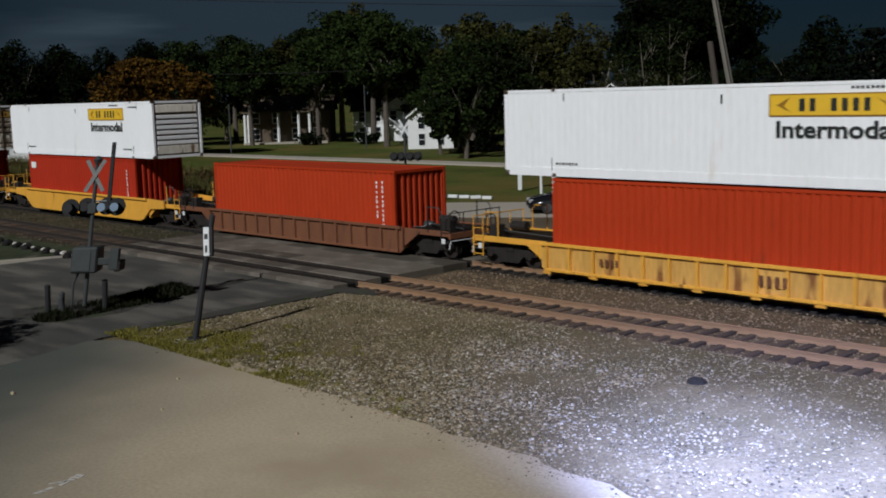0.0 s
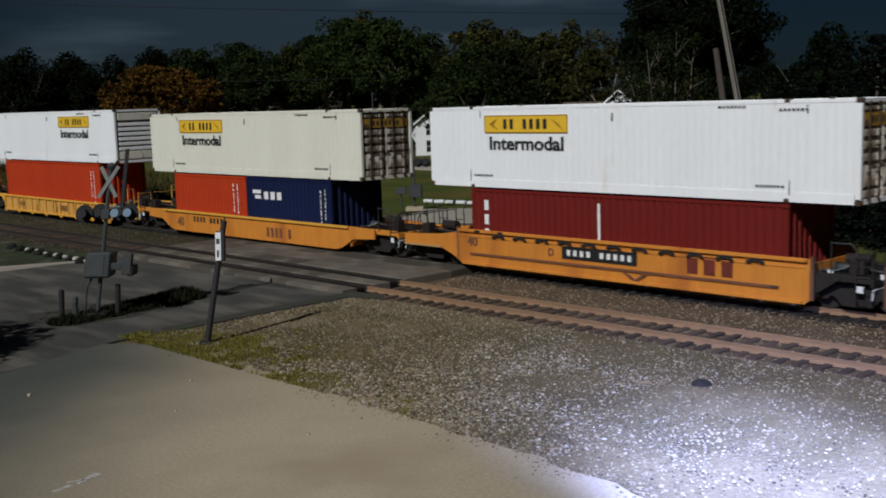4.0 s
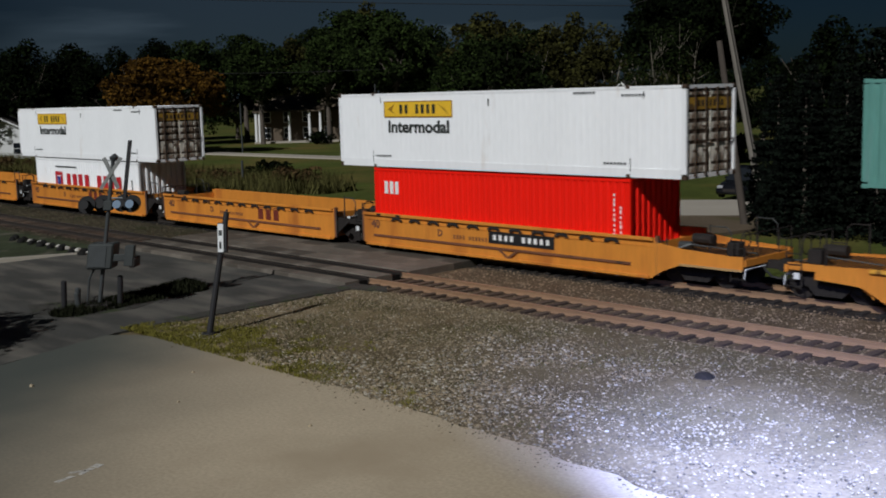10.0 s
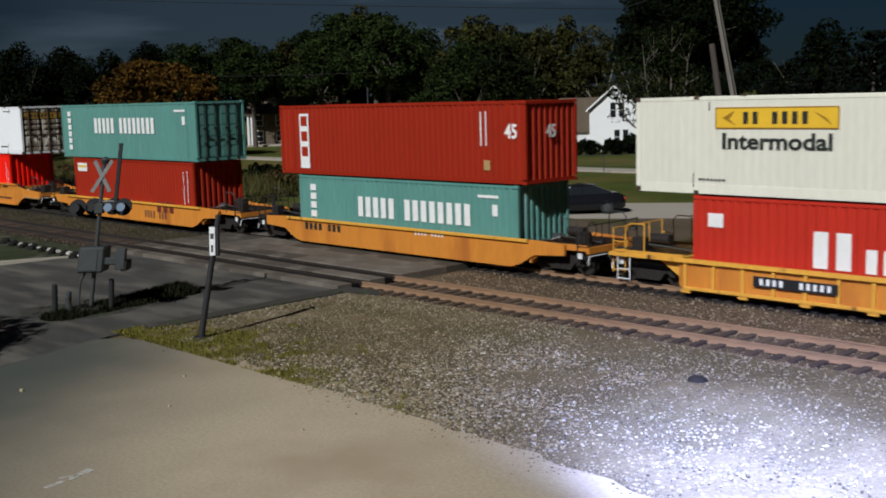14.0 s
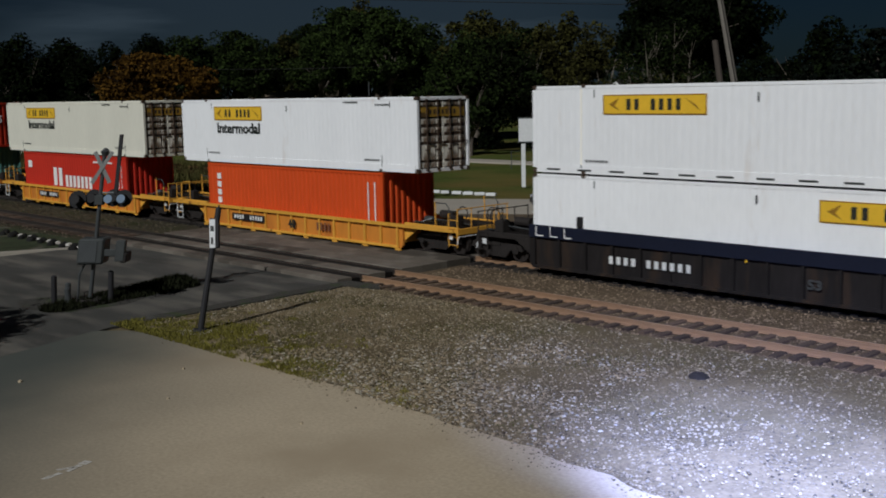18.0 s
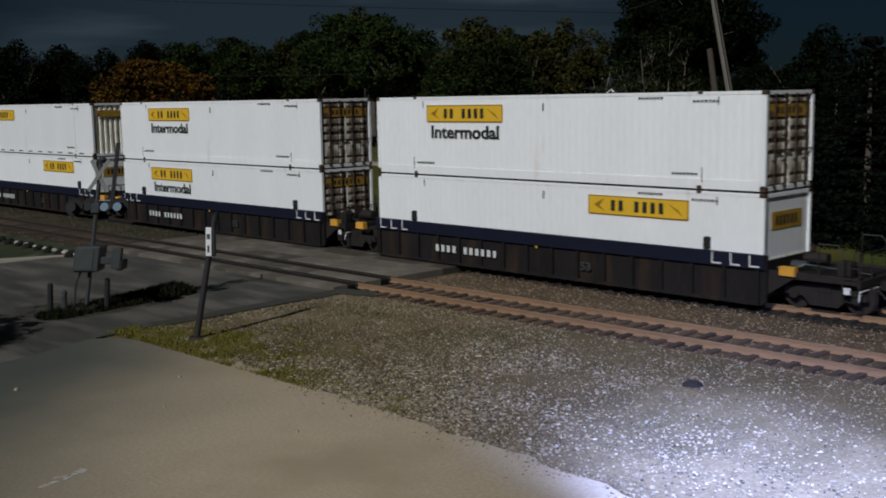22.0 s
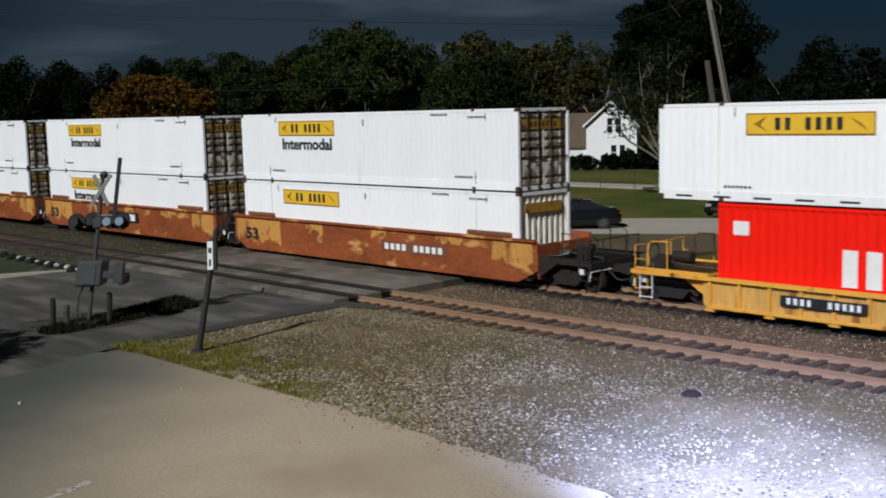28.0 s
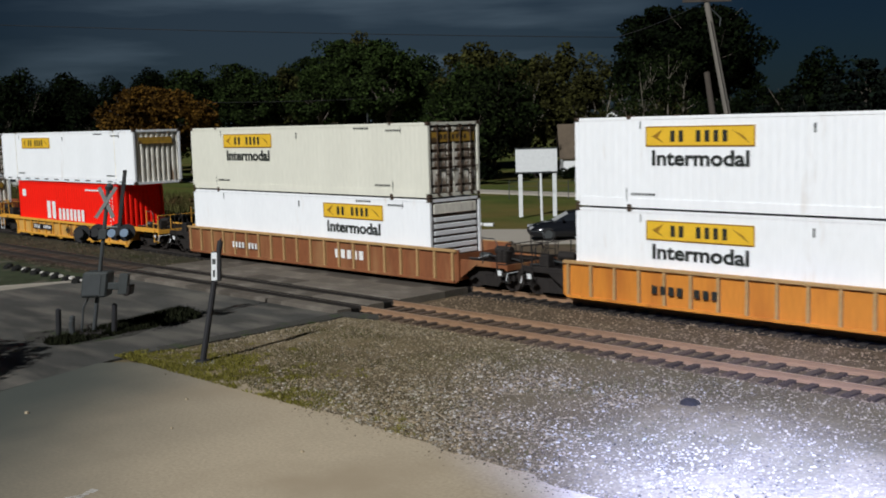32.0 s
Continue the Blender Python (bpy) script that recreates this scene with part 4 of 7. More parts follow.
def end_gear(car, x0, x1, paint, flip):
    """The platform over a truck: deck, coupler, ladder, handrails, brake box. The outer end is at x1."""
    s = 1 if x1 > x0 else -1
    a, b = min(x0, x1), max(x0, x1)
    rail_paint = paint if paint is YELLOWCAR else STEEL
    part("end_platform", boxes((a, b, -0.55, 0.55, 0.78, 0.98), (a, b, -1.22, 1.22, 0.94, 0.99), (x1 - 0.05, x1 + 0.05, -1.34, 1.34, 0.80, 1.0)), paint, car)
    part("coupler", boxes((x1 - 0.1, x1 + s * 0.9, -0.12, 0.12, 0.62, 0.86), (x1 + s * 0.62 - 0.16, x1 + s * 0.62 + 0.16, -0.2, 0.2, 0.58, 0.92)) if s > 0 else boxes((x1 + s * 0.9, x1 + 0.1, -0.12, 0.12, 0.62, 0.86), (x1 + s * 0.62 - 0.16, x1 + s * 0.62 + 0.16, -0.2, 0.2, 0.58, 0.92)), STEEL, car)
    for y in (-1.32, 1.32):
        xa = x1 - s * 0.45
        bm = rods(((x1, y, 0.35), (x1, y, 1.75), 0.022), ((xa, y, 0.35), (xa, y, 1.55), 0.022), n=6)
        for z in (0.42, 0.72, 1.02, 1.32):
            rod(bm, (x1, y, z), (xa, y, z), 0.016, n=6)
        part("ladder", bm, rail_paint, car)
    bm = rods(((x1, -1.3, 1.72), (x1, 1.3, 1.72), 0.02), ((x1, -0.6, 1.0), (x1, -0.6, 1.72), 0.02), ((x1, 0.6, 1.0), (x1, 0.6, 1.72), 0.02), n=6)
    part("handrail", bm, rail_paint, car)
    part("brake_box", boxes((x1 - s * 0.62 - 0.2, x1 - s * 0.62 + 0.2, -0.95, -0.55, 1.0, 1.42), bevel=0.03), STEEL, car)
    part("brake_wheel", tube(bmesh.new(), [(x1 - s * 0.30, -0.75 + 0.26 * math.cos(radians(30 * k)), 1.5 + 0.26 * math.sin(radians(30 * k))) for k in range(12)], 0.022, 5, True), STEEL, car)
    part("air_hose", tube(bmesh.new(), [(x1 - s * 0.1, -0.35, 0.80), (x1 + s * 0.12, -0.38, 0.62), (x1 + s * 0.32, -0.34, 0.42), (x1 + s * 0.55, -0.28, 0.38), (x1 + s * 0.75, -0.22, 0.46)], 0.035), BLACK, car)
    part("uncoupling_rod", tube(bmesh.new(), [(x1 + s * 0.03, -0.2, 0.72), (x1 + s * 0.03, -1.3, 0.72), (x1 + s * 0.03, -1.38, 0.45)], 0.018, 5), REFLECT, car, "pale bent rod")
    for y in (-1.30, 1.30):
        part("stanchion", rods(((x1 - s * 1.15, y, 0.98), (x1 - s * 1.15, y, 1.95), 0.024), n=6), rail_paint, car)
        part("side_rail", tube(bmesh.new(), [(x1 - s * 1.15, y, 1.9), (x1 - s * 0.6, y, 1.9), (x1 - s * 0.45, y, 1.75), (x1 - s * 0.45, y, 1.5)], 0.02, 6), GALV if flip else rail_paint, car)
        part("shelf_edge", boxes((a, b, min(y, y * 0.93), max(y, y * 0.93), 0.86, 1.06), bevel=0.012), paint, car)
        part("corner_brace", prism(bmesh.new(), [(x0, 0.95), (x0 + s * 0.9, 0.95), (x0, 0.35)] if s > 0 else [(x0, 0.95), (x0, 0.35), (x0 + s * 0.9, 0.95)], y - 0.03, y + 0.03), paint, car)
    part("walkway", boxes(*[(a + 0.06 + 0.16 * k, a + 0.12 + 0.16 * k, -1.2, 1.2, 0.992, 1.012) for k in range(max(2, int((b - a) / 0.16)))]), STEEL, car)["kind"] = "stuff"
    part("brake_cylinder", rods(((a + 0.3, -0.45, 1.14), (a + 0.75, -0.45, 1.14), 0.12), ((a + 0.75, -0.45, 1.14), (a + 1.05, -0.45, 1.14), 0.03), n=10), GALV, car)
    part("brake_pipe", tube(bmesh.new(), [(a, -0.85, 1.06), (a + 0.5, -0.85, 1.08), (a + 0.8, -0.6, 1.2), (b, -0.6, 1.1)], 0.025, 5), GALV, car)
    part("tag_plate", boxes((x1 - s * 0.32 - 0.09, x1 - s * 0.32 + 0.09, -1.345, -1.335, 0.62, 0.8)), REFLECT, car)
    part("air_tank", rods(((a + 0.2, 0.5, 1.22), (a + 0.9, 0.5, 1.22), 0.17), n=10), STEEL, car)


def well_car(style, x0, x1, top, paint, left, right, label, bottom=0.16):
    """A well car. x0 and x1 bound the well; left and right give the ends: None, or (truck place, platform end)."""
    car = thing("well_car", label, "freight car", group="well cars of the train")
    near, far = -1.43, 1.43
    for y0, y1 in ((near, near + 0.08), (far - 0.08, far)):
        bm = bmesh.new()
        if style == "smooth":
            t = 1.5
            prism(bm, [(x0 - t, top - 0.42), (x0 - 0.2, top - 0.5), (x0 + 0.5, bottom + 0.1), (x0 + 0.9, bottom), (x1 - 0.9, bottom), (x1 - 0.5, bottom + 0.1), (x1 + 0.2, top - 0.5), (x1 + t, top - 0.42), (x1 + t, top - 0.05), (x1 + 0.3, top), (x0 - 0.3, top), (x0 - t, top - 0.05)], y0, y1)
        elif style == "rusty":
            prism(bm, [(x0, top - 0.1), (x0, bottom + 0.45), (x0 + 0.9, bottom), (x1 - 0.9, bottom), (x1, bottom + 0.45), (x1, top - 0.1), (x1 - 0.25, top), (x0 + 0.25, top)], y0, y1)
        else:
            prism(bm, [(x0, top), (x0, bottom + 0.12), (x0 + 0.15, bottom), (x1 - 0.15, bottom), (x1, bottom + 0.12), (x1, top)], y0, y1)
        part("side_sill", bm, (ORANGECAR if "orange" in label else DULLYELLOW) if style == "ribbed" else paint, car)
    chord = {"black": BLUECHORD, "smooth": YELLOWCAR, "brown": TANRIB if "yellow posts" in label else paint}.get(style, paint)
    zc = top - 0.40 if style == "black" else top - 0.09
    for y0, y1 in ((near - 0.10, near - 0.002), (far + 0.002, far + 0.10)):
        part("top_chord", boxes((x0 + 0.05, x1 - 0.05, y0, y1, zc, top + 0.02), bevel=0.015), chord, car)
        if style not in ("smooth", "rusty"):
            part("bottom_chord", boxes((x0 + 0.2, x1 - 0.2, y0, y1, bottom, bottom + 0.10), bevel=0.015), paint, car)
    if style in ("ribbed", "black", "brown"):
        n = max(3, round((x1 - x0) / {"ribbed": 1.02, "black": 1.12, "brown": 0.95}[style]))
        rib_mesh = None
        for k in range(n + 1):
            x = x0 + 0.25 + (x1 - x0 - 0.5) * k / n
            for y in (near - 0.06, far + 0.002):
                if rib_mesh is None:
                    r = part("rib", boxes((-0.05, 0.05, -0.03, 0.058, bottom + 0.101, zc - 0.001)), TANRIB if "yellow posts" in label else paint, car)
                    r.matrix_basis = pose(x, y, 0)
                    rib_mesh = r.data
                else:
                    share("rib", rib_mesh, car, pose(x, y, 0))
        if style == "ribbed":
            pad = None
            for k in range(0, n + 1, 2):
                x = x0 + 0.25 + (x1 - x0 - 0.5) * k / n
                if pad is None:
                    pad = part("jacking_pad", boxes((-0.16, 0.16, near - 0.075, near - 0.004, bottom - 0.09, bottom - 0.001), bevel=0.01), paint, car)
                    pad.matrix_basis = pose(x, 0, 0)
                else:
                    share("jacking_pad", pad.data, car, pose(x, 0, 0))
    if style == "pack":
        bm = boxes((x0 + 0.6, x1 - 0.9, near - 0.05, near - 0.002, bottom + 0.36, bottom + 0.44))
        prism(bm, [(x0 + 7.2, bottom + 0.40), (x0 + 7.7, bottom + 0.08), (x0 + 7.8, bottom + 0.08), (x0 + 8.3, bottom + 0.42), (x0 + 8.2, bottom + 0.44), (x0 + 7.75, bottom + 0.16), (x0 + 7.3, bottom + 0.44)], near - 0.06, near - 0.052)
        part("pipe_line", bm, BROWNCAR, car)
        notch = None
        for k in range(11):
            x = x0 + 2.0 + k * (x1 - x0 - 3.6) / 10
            if notch is None:
                bm = bmesh.new()
                prism(bm, [(0.30 * math.cos(math.pi * q / 8), 0.17 * math.sin(math.pi * q / 8)) for q in range(9)] + [(-0.17, 0.0), (-0.09, 0.055), (0.09, 0.055), (0.17, 0.0)], near - 0.085, near - 0.0705)
                notch = part("stake_pocket", bm, STEEL, car)
                notch.matrix_basis = pose(x, 0, top - 0.24)
            else:
                share("stake_pocket", notch.data, car, pose(x, 0, top - 0.24))
        dot = None
        for x in (x0 + 0.9, x0 + 1.2, x0 + 2.3, x0 + 5.2, x1 - 5.4, x1 - 2.4, x1 - 1.5, x1 - 0.5):
            if dot is None:
                dot = part("reflector", boxes((0, 0.12, near - 0.02, near - 0.002, bottom - 0.05, bottom + 0.05)), REFLECT, car)
                dot.matrix_basis = pose(x, 0, 0)
            else:
                share("reflector", dot.data, car, pose(x, 0, 0))
    part("well_floor", boxes((x0 + 0.4, x1 - 0.4, near + 0.08, far - 0.08, 0.20, 0.30)), STEEL, car)
    for xe in (x0, x1 - 0.14):
        part("bulkhead", boxes((xe + 0.07, xe + 0.13, near + 0.081, far - 0.081, 0.301, top - 0.15)), paint, car)
    if style == "pack":
        for xe in (x0 - 0.12, x1 + 0.12):
            bm = rods(((xe, near + 0.02, 0.3), (xe, near + 0.02, top - 0.05), 0.02), ((xe, near + 0.45, 0.3), (xe, near + 0.45, top - 0.05), 0.02), n=6)
            for k in range(5):
                rod(bm, (xe, near + 0.02, 0.42 + 0.22 * k), (xe, near + 0.45, 0.42 + 0.22 * k), 0.016, n=6)
            part("end_ladder", bm, GALV, car)
        part("crease", boxes((x0 + 0.15, x1 - 0.15, near - 0.022, near - 0.003, top - 0.27, top - 0.245)), paint, car)
        part("rope_hole", boxes((x0 + 0.9, x0 + 1.14, near - 0.112, near - 0.1015, top - 0.07, top), (x0 + 2.0, x0 + 2.24, near - 0.112, near - 0.1015, top - 0.07, top)), STEEL, car)
        for xa, xb, d in ((x0, left[1] if left else 0, -1), (x1, right[1] if right else 0, 1)):
            if abs(xb - xa) > 2.2 and (left if d < 0 else right):
                for ya in (near, far - 0.06):
                    bm = bmesh.new()
                    prism(bm, [(xa + d * 0.002, bottom + 0.12), (xa + d * 0.35, bottom + 0.30), (xa + d * 0.9, 0.66), (xb, 0.70), (xb, 1.06), (xa + d * 1.0, 1.16), (xa + d * 0.002, top - 0.12)], ya, ya + 0.06)
                    part("end_sill", bm, paint, car)
                part("end_flange", boxes((min(xa + d * 0.9, xb), max(xa + d * 0.9, xb), near - 0.05, near - 0.002, 0.66, 0.72)), TANRIB, car)
        part("end_frame", boxes((x0 - 0.10, x0, near, near + 0.14, 0.28, top + 0.06)), BROWNCAR, car)
        part("end_frame", boxes((x1, x1 + 0.10, near, near + 0.14, 0.28, top + 0.06)), BROWNCAR, car)
        for xe in (x0 - 0.45, x1 + 0.25):
            part("stencil_plate", boxes((xe, xe + 0.2, near + 0.5, near + 0.52, 0.95, 1.1)), REFLECT, car)
    if left:
        end_gear(car, x0 + 0.05, left[1], paint if style not in ("black", "rusty") and x0 - left[1] > 2.2 else STEEL, 0)
        if left[0] is not None:
            truck(car, left[0])
    if right:
        end_gear(car, x1 - 0.05, right[1], paint if style not in ("black", "rusty") and right[1] - x1 > 2.2 else STEEL, 1)
        if right[0] is not None:
            truck(car, right[0])
    return car


def plate_marks(car, rows, mat, bars=9, y=-1.5245):
    """Small rows of bars in place of a reporting mark."""
    for x, z, w, h in rows:
        letter_bars("print_bar", car, mat, x, x + w, z, z + h, bars, y, gaps=(4,))


train_rows = [(0, 0.0), (2, -21.84), (4, -44.17), (6, -66.71), (8, -89.32), (10, -111.96), (12, -134.64), (14, -157.39), (16, -180.27), (18, -203.33), (20, -226.58), (22, -250.04), (24, -273.67), (26, -297.46), (28, -321.37), (30, -345.36), (32, -369.46)]
rolling = []     # every car and container of the train with its place at the start


def roll(ob, x, z):
    ob.matrix_basis = pose(x, TRAIN_Y, z)
    rolling.append((ob, x, z))
    return ob


protos = {}


def stock(key, x, z):
    """One container of a kind, built once and copied after that."""
    if key not in protos:
        protos[key] = makers[key]()
        return roll(protos[key], x, z)
    return roll(copy_thing(protos[key], Matrix.Identity(4)), x, z)


makers = {
    "j": lambda: j_container(True, 2.75),
    "jc": lambda: j_container(True, 2.75, paint=CREAM),
    "jw": lambda: j_container(False, 2.9, "ribs"),
    "jr": lambda: j_container(False, 10.1, "plain"),
    "js": lambda: j_container(True, 9.7, "slats"),
    "jsr": lambda: j_container(True, 9.9, "slats"),
    "red40": lambda: box_container(12.2, 2.82, ORANGEBOX, "plain orange-red ribbed forty-foot container", "stripes"),
    "redtwo": lambda: box_container(12.2, 2.82, REDBOX, "red ribbed container with white end marks", "two"),
    "red20": lambda: box_container(6.08, 2.53, ORANGEBOX, "orange-red ribbed twenty-foot container", "stripes"),
    "navy20": lambda: box_container(6.08, 2.53, NAVY, "navy blue twenty-foot container with white marks", "navy"),
    "maroon_strips": lambda: box_container(12.2, 2.53, DEEPMAROON, "deep maroon ribbed container with white strips", "maroon_strips"),
    "white_named": lambda: box_container(12.2, 2.53, WHITE, "white container with red name bars", "white_named"),
    "bright_small": lambda: box_container(12.2, 2.82, BRIGHTRED, "bright red container with small white mark", "bright_small"),
    "teal45": lambda: box_container(13.75, 2.82, TEAL, "teal green container with large white name bars", "bands", "doors"),
    "teal40": lambda: box_container(12.2, 2.53, TEAL, "teal green container with large white name bars", "bands"),
    "maroon40": lambda: box_container(12.2, 2.82, MAROON, "maroon container with a pale label", "label"),
    "maroon45": lambda: box_container(13.75, 2.82, MAROON, "maroon forty-five foot container with white column", "column"),
    "bright_named": lambda: box_container(12.2, 2.53, FADEDRED, "bright red container with white name bars", "bright_named"),
    "bright_tall": lambda: box_container(12.2, 2.82, BRIGHTRED, "bright red tall container with white name bars", "bright_named"),
    "rust40": lambda: box_container(12.2, 2.53, RUSTBOX, "orange-red container with white end strips", "posts"),
}
LOW, HIGH = WELL_FLOOR + 2.56, WELL_FLOOR + 2.85
INSET = (16.25 - 12.2) / 2


def unit(x, lower, upper, z_upper, dx=INSET, ux=0.0):
    for k, key in enumerate(lower):
        stock(key, x + dx + k * 6.12, WELL_FLOOR)
    if upper:
        stock(upper, x + ux, z_upper)


def alone(style, x, paint, label, top=1.05, x0=1.6, x1=15.4, ends=(-1.6, 18.2), trucks=(-0.2, 16.9), bottom=0.12):
    car = well_car(style, x0, x1, top, paint, (trucks[0], ends[0]), (trucks[1], ends[1]), label, bottom)
    return roll(car, x, 0)


unit(-64.43, ["redtwo"], "js", HIGH)
alone("smooth", -64.43, YELLOWCAR, "yellow smooth-sided well car", 1.25)
unit(-43.6, ["red40"], None, 0, dx=0.55)
alone("brown", -43.6, BROWNCAR, "brown weathered ribbed well car", 1.1, 0.0, 13.2, (-2.6, 15.6), (-1.2, 14.2))
unit(-25.21, ["red40"], "js", HIGH)
plate_marks(alone("ribbed", -25.21, YELLOWCAR, "yellow ribbed well car"), [(4.0, 0.5, 1.0, 0.22), (9.5, 0.45, 1.2, 0.3)], BROWNCAR, 5)
unit(-5.26, ["red20", "navy20"], "jc", LOW)
car = alone("smooth", -5.26, ORANGECAR, "orange smooth-sided well car with tapered ends", 1.1, 1.0, 15.4)
text_mesh("lettering", "40", 0.62, BROWNCAR, car, Matrix.Translation((2.2, -1.436, 0.35)) @ ON_SIDE, 0.02, 0.6)
plate_marks(car, [(3.6, 0.62, 2.6, 0.26)], BLACKLETTER, y=-1.4345)
plate_marks(car, [(9.6, 0.30, 1.9, 0.42)], BROWNCAR, 6, y=-1.4345)


def pack_car(x, x0, x1, left, right, empty, name_at, plate=None):
    car = well_car("pack", x0, x1, 1.42, ORANGECAR, left, right, "orange well car of an articulated set" + (", empty" if empty else ""))
    letter_bars("name_bar", car, NAMEPAINT, x0 + name_at, x0 + name_at + 1.75, 0.68, 1.22, 3, -1.436)
    text_mesh("lettering", "40", 0.46, BROWNCAR, car, Matrix.Translation((x0 + 0.45, -1.436, 0.85)) @ ON_SIDE, 0.02, 0.5)
    text_mesh("lettering", "D", 0.34, BROWNCAR, car, Matrix.Translation((x0 + 4.2, -1.436, 0.78)) @ ON_SIDE, 0.015)
    plate_marks(car, [(x0 + 5.0, 0.74, 1.9, 0.14)], BROWNCAR, 12, y=-1.4345)
    if plate:
        p = part("number_plate", boxes((plate, plate + 3.0, -1.444, -1.431, 0.72, 1.14)), BLACK, car, "black plate with white bars")
        letter_bars("print_bar", p, LETTER, plate + 0.15, plate + 2.85, 0.84, 1.03, 10, -1.4445, gaps=(4,))
    return roll(car, x, 0)


unit(14.94, ["maroon_strips"], "j", LOW)
pack_car(14.94, 1.4, 14.9, (-0.3, -1.5), (16.05, 16.6), False, 9.5, 6.2)
pack_car(32.03, 0, 13.5, None, (14.0, 14.3), True, 4.2)
unit(46.49, ["white_named"], "j", LOW)
pack_car(46.49, 1.4, 14.85, None, (15.85, 16.5), False, 7.2)
pack_car(63.28, 0, 13.5, None, (14.75, 15.2), True, 8.0)
unit(77.29, ["bright_small"], "j", HIGH)
pack_car(77.29, 1.4, 15.2, None, (16.4, 18.2), False, 30.0, 8.2)
unit(98.89, ["maroon40"], "teal45", HIGH, dx=1.1)
car = alone("smooth", 98.89, ORANGECAR, "orange smooth-sided well car with tapered ends", 1.1, 0.3, 13.9, (-2.1, 17.0), (-1.0, 15.2))
text_mesh("lettering", "40", 0.5, BROWNCAR, car, Matrix.Translation((0.9, -1.436, 0.5)) @ ON_SIDE, 0.02, 0.5)
plate_marks(car, [(3.1, 0.62, 3.0, 0.30), (8.6, 0.35, 2.2, 0.35)], BROWNCAR, 8, y=-1.4345)
unit(119.24, ["teal40"], "maroon45", LOW, dx=1.15)
car = alone("smooth", 119.24, ORANGECAR, "orange smooth-sided well car with tapered ends", 1.1, 0.3, 13.9, (-1.9, 16.3), (-0.9, 14.9))
plate_marks(car, [(1.5, 0.65, 2.4, 0.28)], BLACKLETTER, 8, y=-1.4345)
plate_marks(car, [(8.2, 0.88, 1.6, 0.14)], LETTER, 9, y=-1.4345)
for x, lower, upper, z in ((137.44, "bright_named", "jc", LOW), (157.32, "rust40", "j", LOW), (302.43, "bright_tall", "jw", HIGH)):
    unit(x, [lower], upper, z)
    car = alone("ribbed", x, YELLOWCAR, "yellow ribbed well car with a deep side" if x > 300 else "yellow ribbed well car with grimy orange side plates", 1.0, 1.6, 15.4, (-0.9, 18.2), (0.2, 16.9), 0.08)
    part("flange_rail", boxes((-0.9, 18.2, -1.56, -1.505, 0.90, 1.02)), YELLOWCAR, car)
    p = part("number_plate", boxes((4.1, 6.6, -1.530, -1.5215, 0.42, 0.72)), BLACK, car, "black plate with white bars")
    letter_bars("print_bar", p, LETTER, 4.25, 6.45, 0.48, 0.66, 11, -1.5305, gaps=(4, 5))
    text_mesh("lettering", "40", 0.5, BLACKLETTER, car, Matrix.Translation((8.3, -1.524, 0.36)) @ ON_SIDE, 0.02, 0.5)
    plate_marks(car, [(10.2, 0.40, 1.2, 0.32)], BROWNCAR, 5)
    part("step_ladder", rods(((-0.6, -1.5, 0.15), (-0.6, -1.5, 0.9), 0.02), ((-0.15, -1.5, 0.15), (-0.15, -1.5, 0.9), 0.02), ((-0.6, -1.5, 0.2), (-0.15, -1.5, 0.2), 0.02), ((-0.6, -1.5, 0.5), (-0.15, -1.5, 0.5), 0.02), n=6), REFLECT, car, "pale step irons")
for k, (x, lower, upper) in enumerate(((179.15, "jr", "jw"), (198.54, "j", "j"), (218.28, "jr", "j"))):
    unit(x, [lower], upper, HIGH, dx=0)
    left = (-2.0, -2.6) if k == 0 else None
    right = (17.85, 17.6) if k < 2 else (17.9, 19.0)
    car = well_car("black", -0.1, 16.4, 1.46, BLACKCAR, left, right, "black ribbed well car with a dark blue top chord", 0.04)
    part("yellow_mark", boxes((3.9, 4.5, -1.508, -1.5005, 1.20, 1.28), (11.2, 11.9, -1.508, -1.5005, 1.20, 1.28), (8.0, 8.08, -1.508, -1.5005, 0.98, 1.32), (7.86, 8.22, -1.5085, -1.5081, 1.12, 1.19)), PLATE, car)
    part("reflector", boxes((2.6, 3.1, -1.508, -1.5005, 1.2, 1.3), (12.6, 13.1, -1.508, -1.5005, 1.2, 1.3)), REFLECT, car)
    for xa in (-0.05, 14.4):
        for d in (0.0, 0.6, 1.2):
            bm = bmesh.new()
            prism(bm, [(xa + d + 0.3, 1.12), (xa + d + 0.62, 1.12), (xa + d + 0.62, 1.16), (xa + d + 0.34, 1.16), (xa + d + 0.34, 1.46), (xa + d + 0.3, 1.46)], -1.536, -1.532)
            part("step_edge", bm, LETTER, car)
    for xa in (1.9, 14.35):
        part("end_chock", boxes((xa, xa + 0.2, -1.46, -1.30, 1.48, 1.85), bevel=0.03), BLACK, car)
    plate_marks(car, [(3.2 if k != 1 else 2.6, 0.48, 3.1, 0.24)], REFLECT, 11)
    text_mesh("lettering", "53", 0.36, GALV, car, Matrix.Translation((9.9, -1.524, 0.45)) @ ON_SIDE, 0.015, 0.42)
    if k == 2:
        part("yellow_block", boxes((16.75, 17.2, -1.40, -1.2, 0.95, 1.2)), YELLOWCAR, car)
    if k < 2:
        for xa in (16.75, 18.35):
            part("yellow_block", boxes((xa, xa + 0.45, -1.40, -1.2, 0.95, 1.2)), YELLOWCAR, car)
    roll(car, x, 0)
